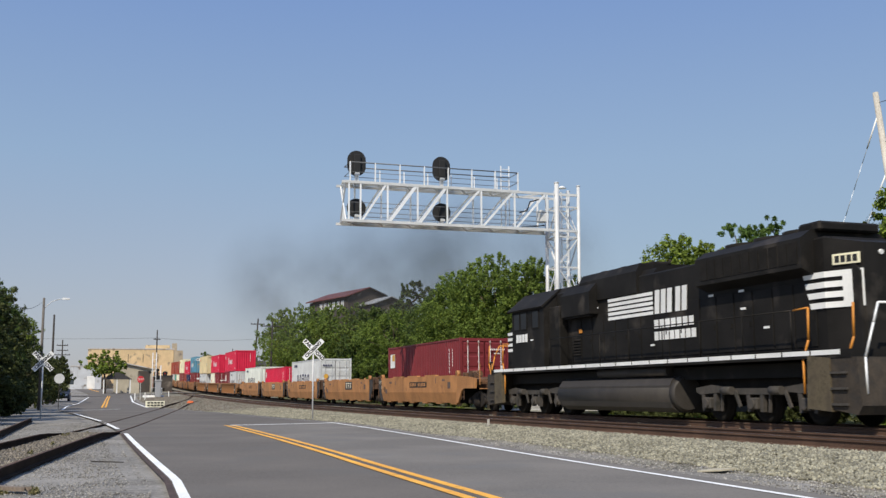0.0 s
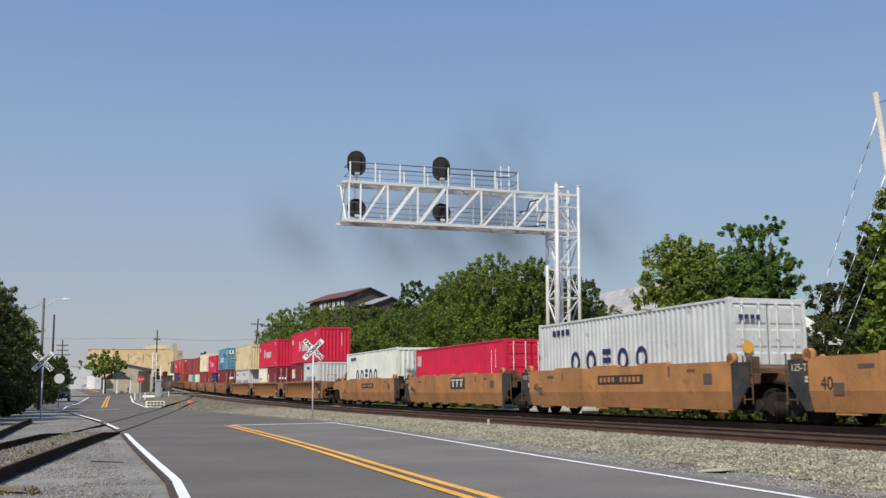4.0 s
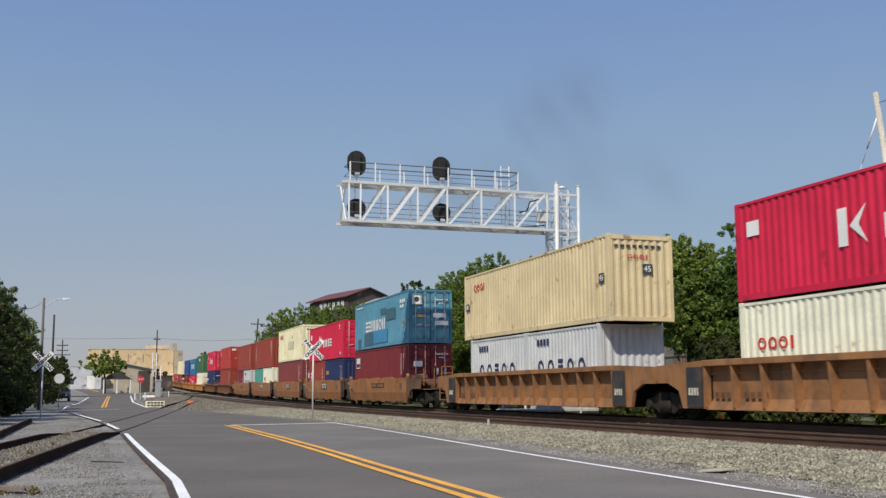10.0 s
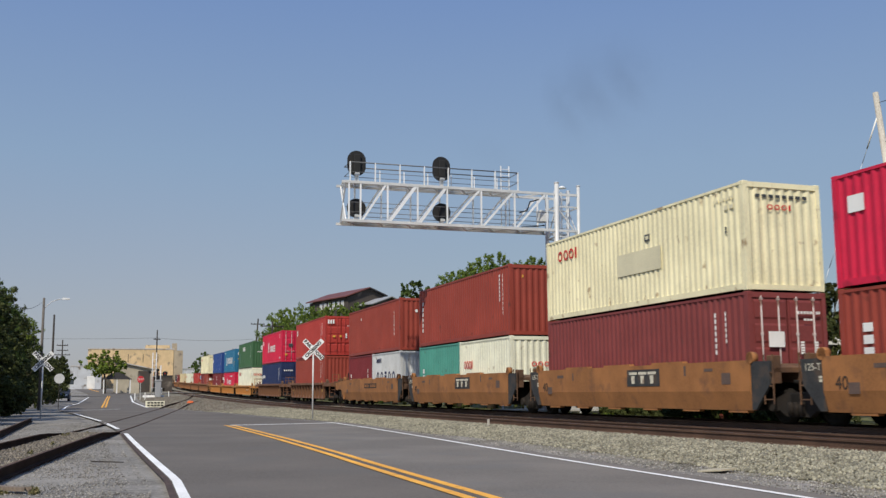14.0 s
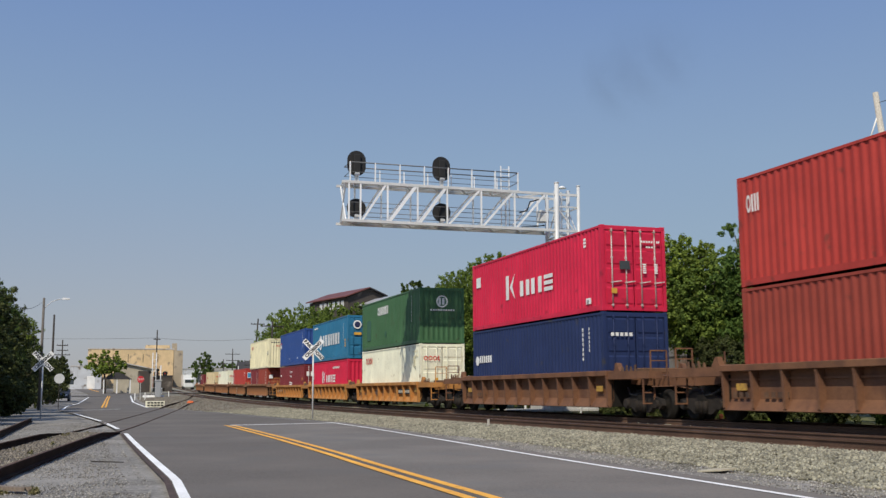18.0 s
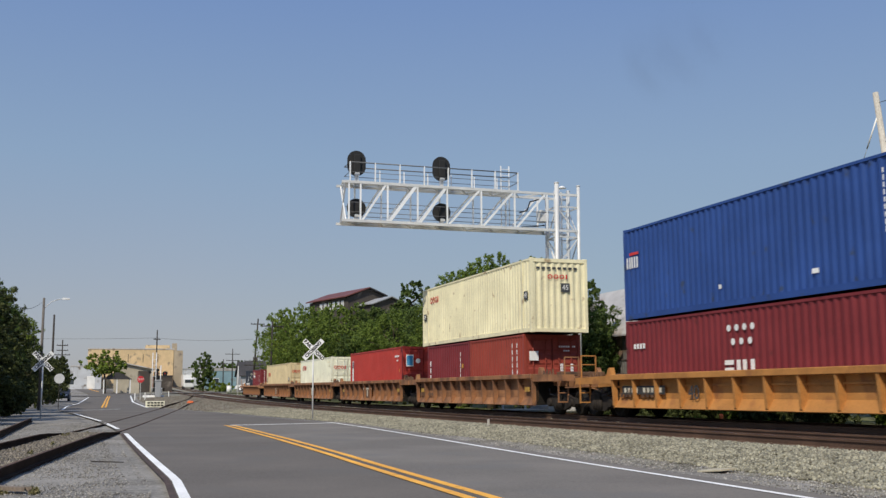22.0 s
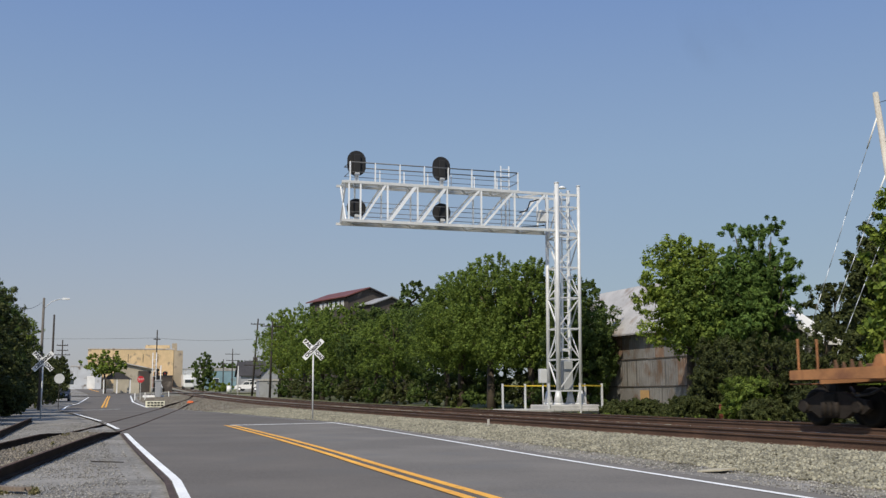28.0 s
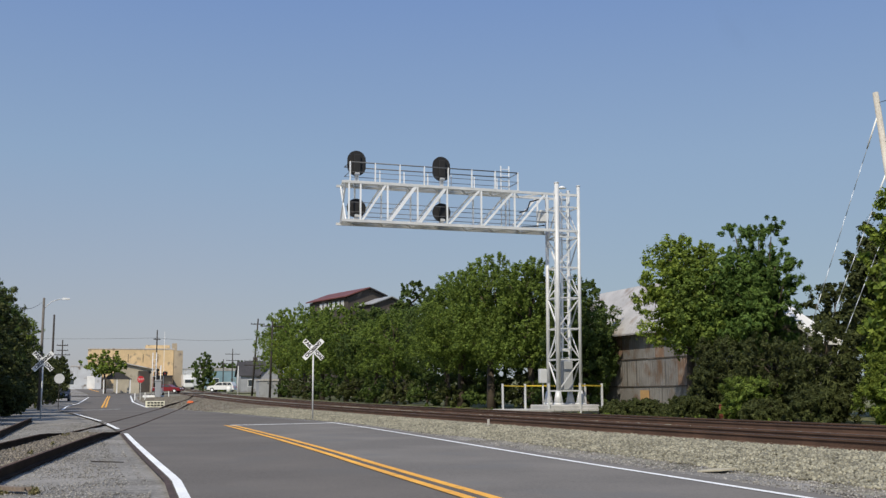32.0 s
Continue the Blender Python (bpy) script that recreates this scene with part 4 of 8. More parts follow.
def truck_parts():
    """A four-wheel freight truck: frames, wheels, axles and bolster, built once."""
    def frames():
        sh = Shape()
        out = [(-1.18, 0.42), (-1.0, 0.30), (-0.7, 0.36), (-0.42, 0.20), (0.42, 0.20), (0.7, 0.36), (1.0, 0.30), (1.18, 0.42), (1.12, 0.60), (0.75, 0.66), (0.35, 0.80), (-0.35, 0.80), (-0.75, 0.66), (-1.12, 0.60)]
        sh.prism(out, -0.07, 0.07)
        for x in (-0.2, 0, 0.2):
            sh.tube((x, -0.11, 0.24), (x, -0.11, 0.56), 0.075, seg=8)
        for x in (-0.89, 0.89):
            sh.tube((x, -0.16, 0.46), (x, 0.1, 0.46), 0.13, seg=10)
        return sh.mesh("side_frame", GRIME)

    def wheel():
        sh = Shape()
        ring = [(0.0, 0.18), (0.46, 0.18), (0.46, 0.06), (0.42, 0.05), (0.42, -0.05), (0.34, -0.06), (0.30, -0.01), (0.16, -0.01), (0.13, -0.09), (0.0, -0.09)]
        k, seg = len(ring), 20
        pts = []
        for i in range(seg):
            t = 2 * math.pi * i / seg
            pts += [(r * math.cos(t), y * 0.75, r * math.sin(t)) for r, y in ring]
        sh.add(pts, [(i * k + j, i * k + j + 1, ((i + 1) % seg) * k + j + 1, ((i + 1) % seg) * k + j) for i in range(seg) for j in range(k - 1)], True)
        return sh.mesh("wheel", DARK_STEEL)

    def axle():
        return Shape().tube((0, -0.95, 0.44), (0, 0.95, 0.44), 0.075, seg=8).mesh("axle", DARK_STEEL)

    def bolster():
        return Shape().box(-0.2, 0.2, -1.15, 1.15, 0.5, 0.78, c=0.04).box(-0.3, 0.3, -0.35, 0.35, 0.78, 0.95).mesh("bolster", DARK_STEEL)
    return {k: cached(k, f) for k, f in (("frames", frames), ("wheel", wheel), ("axle", axle), ("bolster", bolster))}


def truck(parent, x):
    p = truck_parts()
    t = part("truck", p["bolster"], None, parent, "dark grimy four-wheel freight truck", m=pose(x, 0, 0))
    for y, r in ((-1.02, 0), (1.02, 180)):
        part("side_frame", p["frames"], None, t, m=pose(0, y, 0, 0, 0, r))
    for a in (-0.89, 0.89):
        part("axle", p["axle"], None, t, m=pose(a, 0, 0))
        for y, r in ((-0.75, 0), (0.75, 180)):
            part("wheel", p["wheel"], None, t, m=pose(a, y, 0.44, 0, 0, r))


def coupler(parent, x, way):
    sh = Shape()
    sh.box(-0.5 * way if way > 0 else 0.0, 0.0 if way > 0 else 0.5, -0.09, 0.09, 0.80, 1.0)
    sh.box(*sorted((0, 0.42 * way)), -0.1, 0.1, 0.79, 1.01, c=0.02)
    sh.box(*sorted((0.36 * way, 0.66 * way)), -0.17, 0.12, 0.74, 1.06, c=0.05)
    part("coupler", sh, DARK_STEEL, parent, "dark steel knuckle coupler", m=pose(x, 0, 0))


def rails_at_end(parent, x, way, mat, plain=False):
    """Handrails, ladder and cut lever beside a coupler."""
    sh = Shape()
    for y in (-1.3, 1.3, -0.75):
        sh.bar((0, y, 1.15), (0, y, 2.05), 0.036, 0.036)
    if not plain:
        sh.bar((0, -1.3, 2.05), (0, -0.75, 2.05), 0.04, 0.04)
        sh.bar((0, -1.3, 1.75), (0, -0.75, 1.75), 0.03, 0.03)
    part("handrail", sh, mat, parent, m=pose(x - 0.15 * way, 0, 0))
    sh = Shape()
    for y in (-1.46, -1.08):
        sh.bar((0, y, 0.45), (0, y, 1.2), 0.03, 0.05)
    for z in (0.48, 0.8):
        sh.bar((0, -1.46, z), (0, -1.08, z), 0.04, 0.04)
    if not plain:
        part("step", sh, mat, parent, "narrow steel sill step", m=pose(x - 0.35 * way, 0, 0))
    lever = Shape().pipe([(0, -1.4, 0.98), (0, -0.5, 0.98), (0.25 * way, -0.2, 0.9)], 0.018)
    part("cut_lever", lever, mat, parent, m=pose(x + 0.05 * way, 0, 0))


def smooth_well(u, pitch, mat, plate, first, last, dark_ends):
    """A well unit with flush plate sides that lean in at the bottom."""
    root = thing("well_car", Matrix.Identity(4), "ochre flush-sided well car unit with rust stains on the rails", "railway car", "flush-sided well cars")
    h = 6.42
    sec = [(-1.50, 1.60), (-1.50, 0.82), (-1.38, 0.34), (-1.30, 0.34), (-1.42, 0.84), (-1.42, 1.60)]

    def side():
        sh = Shape()
        sh.prism(sec, -h, h, "x")
        for x in (-h, h):
            sh.prism([(x - 0.14, 1.60), (x + 0.14, 1.60), (x + 0.12, 1.74), (x + 0.02, 1.80), (x - 0.12, 1.72)], -1.5, -1.40)
        for i in range(6):
            sh.box(-h + 0.7 + i * 2.2, -h + 1.5 + i * 2.2, -1.37, -1.2, 0.28, 0.36)
        for i, x in enumerate((-4.2, -1.4, 1.6)):
            sh.prism([(x, 1.60), (x + 1.7, 1.60), (x + 1.68, 1.66), (x + 0.02, 1.66)], -1.47, -1.30)
        return sh.mesh("well_side", OCHRE)
    sm = cached("smooth_side", side)
    part("well_side", sm, mat, root)
    part("well_side", sm, mat, root, m=pose(0, 0, 0, 0, 0, 180))

    beam = cached("floor_beam", lambda: Shape().box(-0.15, 0.15, -1.33, 1.33, 0.34, 0.42).mesh("floor_beam", DARK_STEEL))
    wall = cached("bulkhead", lambda: Shape().box(-0.06, 0.06, -1.32, 1.32, 0.36, 1.25).mesh("bulkhead", DARK_STEEL))
    for i in range(7):
        part("floor_beam", beam, None, root, m=pose(-h + 0.45 + i * 2.05, 0, 0))
    for x in (-h + 0.06, h - 0.06):
        part("bulkhead", wall, None, root, m=pose(x, 0, 0))
    half = pitch / 2
    ends = [(-1, last), (1, first)]
    for way, outer in ends:
        x = h * way
        sh = Shape()
        reach = 2.7 if outer else half - h - 0.12
        sh.prism([(x, 1.05), (x + reach * way, 0.98), (x + reach * way, 1.22), (x, 1.38)], -0.55, 0.55)
        sh.prism([(x, 1.28), (x + 0.75 * way, 1.28), (x + 0.75 * way, 1.40), (x, 1.52)], -1.40, 1.40)
        sh.box(*sorted((x + 0.55 * way, x + 0.75 * way)), -1.40, -1.1, 1.0, 1.7, c=0.02)
        part("end_platform", sh, END_BROWN, root)
        if outer:
            # the side plate runs on over the truck with its lower corner cut away
            out = [(x, 0.36), (x + 0.22 * way, 0.36), (x + 0.72 * way, 0.92), (x + 1.0 * way, 1.0), (x + 2.45 * way, 1.0), (x + 2.5 * way, 1.42), (x + 1.6 * way, 1.5), (x, 1.58)]
            ep = Shape()
            ep.prism(out, -1.495, -1.43)
            ep.prism(out, 1.43, 1.495)
            pieces("end_arch", ep, END_BROWN if dark_ends and way > 0 else mat, root)
        else:
            gp = Shape()
            gp.prism([(x + 0.01 * way, 0.36), (x + 0.16 * way, 0.36), (x + 0.72 * way, 0.95), (x + 0.78 * way, 1.56), (x + 0.01 * way, 1.56)], -1.47, -1.40)
            part("end_plate", gp, END_BLACK, root, "grimy black painted end plate")
            if way < 0:
                letters("125-T", 0.24, BONE, pose(x - 0.36, -1.478, 1.36, 90, 0, 0), root)
                letters("40", 0.42, STENCIL, pose(x + 0.62, -1.51, 0.98, 90, 0, 0), root)
                for zz in (1.02, 1.1):
                    part("marking", Shape().box(x - 0.16, x - 0.06, -1.482, -1.472, zz, zz + 0.06), BONE, root)
        knob = Shape().tube((x + 0.02 * way, -1.5, 1.66), (x + 0.02 * way, -1.34, 1.66), 0.15, seg=14)
        part("container_guide", knob, mat, root, "rounded plate at the corner of the well")
        st = Shape()
        for z in (0.62, 0.95, 1.28):
            st.bar((x + 0.5 * way, -1.44, z), (x + 0.86 * way, -1.44, z), 0.03, 0.03)
        for dx in (0.5, 0.86):
            st.bar((x + dx * way, -1.44, 0.5), (x + dx * way, -1.44, 1.72), 0.03, 0.03)
        part("ladder", st, END_BROWN, root)
        if outer:
            truck(root, x + 1.75 * way)
            coupler(root, x + 2.75 * way, way)
            rails_at_end(root, x + 2.65 * way, way, mat, True)
            part("brake_cylinder", Shape().tube((x + 0.9 * way, -1.0, 1.62), (x + 1.7 * way, -1.0, 1.62), 0.16, seg=12), END_BROWN, root, "rusty brake cylinder on the end deck")
            part("pipe", Shape().pipe([(x + 0.7 * way, -1.25, 1.58), (x + 1.9 * way, -1.28, 1.70), (x + 2.4 * way, -1.2, 1.5)], 0.03), END_BROWN, root)
            for k in range(3):
                part("bracket", Shape().box(x + (1.0 + 0.55 * k) * way - 0.05, x + (1.0 + 0.55 * k) * way + 0.05, -1.42, -1.30, 1.44, 1.66 + 0.1 * (k % 2)), END_BROWN, root)
            br = Shape()
            br.tube((x + 2.2 * way, -0.6, 1.9), (x + 2.2 * way, -0.68, 1.9), 0.24, seg=14)
            br.bar((x + 2.2 * way, -0.62, 1.2), (x + 2.2 * way, -0.62, 1.95), 0.06, 0.06)
            part("brake_wheel", br, DARK_STEEL, root)
        else:
            cn = Shape()
            cn.box(*sorted((half * way - 0.3 * way, half * way)), -0.3, 0.3, 0.85, 1.12, c=0.03)
            for y in (-0.9, 0.9):
                cn.tube((half * way - 0.5 * way, y, 1.05), (half * way - 0.02 * way, y * 0.5, 0.95), 0.05)
            part("articulated_joint", cn, DARK_STEEL, root)
    if not last:
        truck(root, -half)
    if plate == "logo":
        lp = Shape()
        part("plate", Shape().box(0.2, 2.1, -1.512, -1.502, 0.98, 1.48), END_BLACK, root, "black plate with pale blocks")
        for i in range(3):
            a = 0.36 + i * 0.55
            lp.box(a, a + 0.46, -1.522, -1.514, 1.33, 1.41)
            lp.prism([(a + 0.14, 1.06), (a + 0.30, 1.06), (a + 0.32, 1.30), (a + 0.12, 1.30)], -1.522, -1.514)
        pieces("marking", lp, BONE, root)
    else:
        part("plate", Shape().box(-0.9, 2.0, -1.508, -1.502, 1.06, 1.34), STENCIL, root, "dark faded plate with dull blocks")
        lp = Shape()
        for i in range(10):
            if i != 4:
                lp.box(-0.75 + i * 0.265, -0.59 + i * 0.265, -1.514, -1.508, 1.12, 1.28)
        pieces("marking", lp, mat, root)
    sm = Shape()
    for x, z, w, d in ((-4.8, 1.3, .5, .1), (-3.6, 1.2, .08, .25), (3.4, 1.25, .1, .28), (4.4, 1.35, .4, .08), (-5.6, 0.75, .35, .25), (5.2, 1.0, .4, .3)):
        sm.box(x, x + w, -1.506, -1.502, z, z + d)
    pieces("marking", sm, CASTING, root)
    MOVERS.append((root, u, 0.0))
    return root


def ribbed_well(u, well, pitch, mat, style, first, last, plate="", side=None, overhang=2.6):
    """A well unit with a heavy top chord and upright ribs outside its side plates."""
    root = thing("well_car", Matrix.Identity(4), "rust-stained brown ribbed well car unit on the rails" if mat in (RUSTY, DARK_RUST) else "ochre ribbed well car unit with rust stains on the rails", "railway car", "ribbed well cars")
    h = well / 2
    half = pitch / 2
    top = {"arch": 1.66, "long": 1.50, "short": 1.36, "tail": 1.36}[style]

    def chord():
        sh = Shape()
        sh.box(-h, h, -1.54, -1.26, top - 0.17, top, c=0.015)
        sh.box(-h, h, -1.32, -1.25, top - 0.40, top - 0.35)
        return sh.mesh("top_chord", OCHRE)

    def plate_side():
        sh = Shape()
        sh.prism([(-1.27, top - 0.17), (-1.27, 0.62), (-1.44, 0.34), (-1.36, 0.32), (-1.235, 0.58), (-1.235, top - 0.17)], -h, h, "x")
        return sh.mesh("well_side", OCHRE)

    def rib():
        sh = Shape()
        sh.prism([(-1.26, 0.6), (-1.43, 0.36), (-1.46, 0.40), (-1.49, top - 0.30), (-1.52, top - 0.17), (-1.26, top - 0.17)], -0.045, 0.045, "x")
        return sh.mesh("rib", OCHRE)

    key = (style, well)
    for r in (0, 180):
        part("top_chord", cached(("chord",) + key, chord), mat, root, m=pose(0, 0, 0, 0, 0, r))
        part("well_side", cached(("plate",) + key, plate_side), side or mat, root, m=pose(0, 0, 0, 0, 0, r))
    count = round(well / 1.28)
    for i in range(count + 1):
        x = -h + 0.05 + (2 * h - 0.1) * i / count
        part("rib", cached(("rib", style), rib), RUSTY if side else mat, root, m=pose(x, 0, 0))
        part("rib", cached(("rib", style), rib), RUSTY if side else mat, root, m=pose(x, 0, 0, 0, 0, 180))
    beam = cached("floor_beam", lambda: Shape().box(-0.15, 0.15, -1.33, 1.33, 0.34, 0.42).mesh("floor_beam", DARK_STEEL))
    wall = cached("bulkhead", lambda: Shape().box(-0.06, 0.06, -1.32, 1.32, 0.36, 1.25).mesh("bulkhead", DARK_STEEL))
    for i in range(7):
        part("floor_beam", beam, None, root, m=pose(-h + 0.45 + i * (2 * h - 0.9) / 6, 0, 0))
    for x in (-h + 0.06, h - 0.06):
        part("bulkhead", wall, None, root, m=pose(x, 0, 0))
    for way, outer in ((-1, last), (1, first)):
        x = h * way
        reach = (half - h - 0.55) if outer and first and last else (overhang if outer else half - h - 0.1)
        sh = Shape()
        if style == "arch":
            # side plate that arches over the wheels
            r = reach
            out = [(x, 0.36), (x + (r - 1.35) * way, 0.36), (x + (r - 1.15) * way, 0.85), (x + (r - 0.6) * way, 1.06), (x + r * way, 1.06), (x + r * way, top - 0.1), (x, top)]
            sh.prism(out, -1.46, -1.36)
            sh.prism(out, 1.36, 1.46)
            pieces("end_arch", sh, mat, root)
            bp = Shape()
            bp.prism([(x + 0.05 * way, 0.40), (x + 0.78 * way, 0.40), (x + 0.78 * way, top - 0.18), (x + 0.05 * way, top - 0.18)], -1.53, -1.47)
            part("end_plate", bp, END_BLACK, root, "black painted end plate with pale stencils")
            bits = Shape()
            for i in range(4):
                bits.box(x + (0.24 + 0.13 * i) * way - 0.04, x + (0.24 + 0.13 * i) * way + 0.04, -1.536, -1.53, 0.72, 0.92)
            pieces("marking", bits, BONE, root)
            sh = Shape()
            sh.prism([(x, 1.2), (x + r * way, 1.15), (x + r * way, top - 0.12), (x, top - 0.05)], -1.36, 1.36)
            part("end_platform", sh, END_BROWN if outer else mat, root)
        else:
            sh.prism([(x, 1.06), (x + reach * way, 0.98), (x + reach * way, 1.28), (x, top - 0.08)], -0.6, 0.6)
            sh.prism([(x, top - 0.28), (x + reach * way, top - 0.28), (x + reach * way, top - 0.06), (x, top - 0.02)], -1.46, -1.0)
            sh.prism([(x, top - 0.28), (x + reach * way, top - 0.28), (x + reach * way, top - 0.06), (x, top - 0.02)], 1.0, 1.46)
            sh.box(*sorted((x + 0.1 * way, x + 0.45 * way)), -1.4, 1.4, top - 0.3, top - 0.05)
            part("end_platform", sh, mat, root)
            lock = Shape()
            for y in (-1.35, 1.0):
                lock.prism([(x + 0.22 * way, top - 0.05), (x + 0.62 * way, top - 0.05), (x + 0.46 * way, top + 0.22), (x + 0.34 * way, top + 0.24)], y, y + 0.16)
            pieces("container_guide", lock, mat, root)
            part("end_beam", Shape().box(*sorted((x + 0.9 * way, x + 1.3 * way)), -0.9, 0.9, top - 0.1, top + 0.06, c=0.02), END_BROWN, root)
            for k in range(4):
                part("bracket", Shape().prism([(x + (0.82 + 0.26 * k) * way, top - 0.08), (x + (0.94 + 0.26 * k) * way, top - 0.08), (x + (0.90 + 0.26 * k) * way, top + 0.10 + 0.05 * (k % 2))], -1.42, -1.36), END_BROWN, root)
            part("air_hose", Shape().pipe([(x + 0.5 * way, -1.0, 0.95), (x + 0.9 * way, -1.15, 0.75), (x + 1.4 * way, -1.1, 0.7), (x + 1.8 * way, -0.9, 0.9)], 0.03), BLACK, root)
            yl = Shape().box(*sorted((x - 0.5 * way, x - 0.95 * way)), -1.376, -1.371, 0.84, 1.02)
            part("marking", yl, DULL_YELLOW, root, "dull yellow reflective patch")
        if outer:
            truck(root, x + (reach - 0.95) * way if not (first and last) else x + (reach - 1.1) * way)
            coupler(root, x + (reach + 0.02) * way, way)
            rails_at_end(root, x + reach * way, way, mat, style == "tail")
        else:
            part("articulated_joint", Shape().box(*sorted((half * way - 0.3 * way, half * way)), -0.3, 0.3, 0.85, 1.12, c=0.03), DARK_STEEL, root)
    if not last:
        truck(root, -half)
    y = -1.376
    if plate == "logo":
        part("plate", Shape().box(-1.3, 0.85, y, y + 0.004, 0.5, 1.14), DARK_RUST, root, "dark faded plate behind pale blocks")
        y -= 0.005
        lp = Shape()
        for i in range(3):
            a = -1.2 + i * 0.68
            lp.box(a, a + 0.58, y, y + 0.004, 0.98, 1.08)
            lp.prism([(a + 0.19, 0.56), (a + 0.39, 0.56), (a + 0.41, 0.95), (a + 0.17, 0.95)], y, y + 0.004)
        pieces("marking", lp, BONE, root)
    size = {"arch": "", "short": "40", "long": "48", "tail": ""}[style]
    if style == "short":
        at_x = {"a": 2.6, "b": 9.0, "c": -6.0}[plate]
        if plate != "b":
            part("plate", Shape().box(at_x, at_x + 2.5, y - 0.004, y, 0.74, 1.0), END_BLACK, root, "black plate with pale blocks")
            for i in range(10):
                if i != 4:
                    part("marking", Shape().box(at_x + 0.12 + i * 0.23, at_x + 0.25 + i * 0.23, y - 0.008, y - 0.004, 0.80, 0.94), BONE, root)
    if size and mat not in (RUSTY, DARK_RUST):
        if style == "long":
            part("size_plate", Shape().box(-5.5, -4.9, y, y + 0.004, 0.5, 1.1), YELLOW, root, "tan size plate", m=pose(0, 0, 0))
        if size:
            letters(size, 0.55, INK["k"], pose(-5.2 if style == "long" else -2.0, y - 0.006, 0.78, 90, 0, 0), root)
    bits = Shape()
    for i in range(9):
        if i != 4:
            bits.box(-h + 0.35 + i * 0.26, -h + 0.52 + i * 0.26, y, y + 0.004, 0.66, 0.80)
    pieces("marking", bits, BONE if style == "tail" else END_BROWN, root)
    MOVERS.append((root, u, 0.0))
    return root


for i, u in enumerate((180.45, 164.6, 148.7, 133.05, 117.25)):
    smooth_well(u, 15.8, OCHRE, "logo" if i in (1, 3) else "plate", i == 0, i == 4, False)
for i, u in enumerate((33.8, 18.1, 2.55, -13.3, -29.0)):
    smooth_well(u, 15.7, OCHRE_DULL, "logo" if i in (1, 2, 3) else "plate", i == 0, i == 4, True)
for i, u in enumerate((95.45, 75.45, 55.45)):
    ribbed_well(u, 14.9, 20.0, OCHRE_DIRTY, "arch", i == 0, i == 2)
for u in (-49.2, -69.1):
    ribbed_well(u, 13.6, 19.9, DARK_RUST, "long", True, True)
for i, u in enumerate((-89.15, -105.35, -121.4)):
    ribbed_well(u, 13.0, 16.15, BRIGHT_OCHRE, "short", i == 0, i == 2, "abc"[i])
for i, u in enumerate((-141.4, -159.0, -176.6, -194.2)):
    ribbed_well(u, 14.6, 17.6, RUSTY, "long", i == 0, False, "logo" if i != 0 else "")
ribbed_well(-211.8, 12.5, 17.6, END_ORANGE, "tail", False, True, "", DEEP_RUST, 3.2)


# ---- locomotive ----
TANK_GRIME = material("sooty_fuel_tank_paint", (0.042, 0.036, 0.031), 0.65, grain=0.15, grain_size=0.05, blotch=0.25, blotch_size=0.9, dirt=(0.035, 0.03, 0.027), dirt_amount=0.2, dirt_size=0.8, bump=0.08)
STEP_DUST = material("dusty_tan_step_paint", (0.105, 0.083, 0.05), 0.85, grain=0.2, grain_size=0.06, blotch=0.3, blotch_size=0.4, dirt=(0.05, 0.038, 0.026), dirt_amount=0.35, dirt_size=0.4, bump=0.2)
PILOT_GRIME = material("brown_pilot_grime", (0.05, 0.038, 0.027), 0.8, grain=0.2, grain_size=0.06, blotch=0.3, blotch_size=0.4, dirt=(0.03, 0.026, 0.023), dirt_amount=0.45, dirt_size=0.3, bump=0.2)
CAST = material("dusty_cast_steel", (0.10, 0.085, 0.073), 0.8, grain=0.2, grain_size=0.05, blotch=0.25, blotch_size=0.3, dirt=(0.024, 0.024, 0.021), dirt_amount=0.95, dirt_size=0.3, bump=0.25)


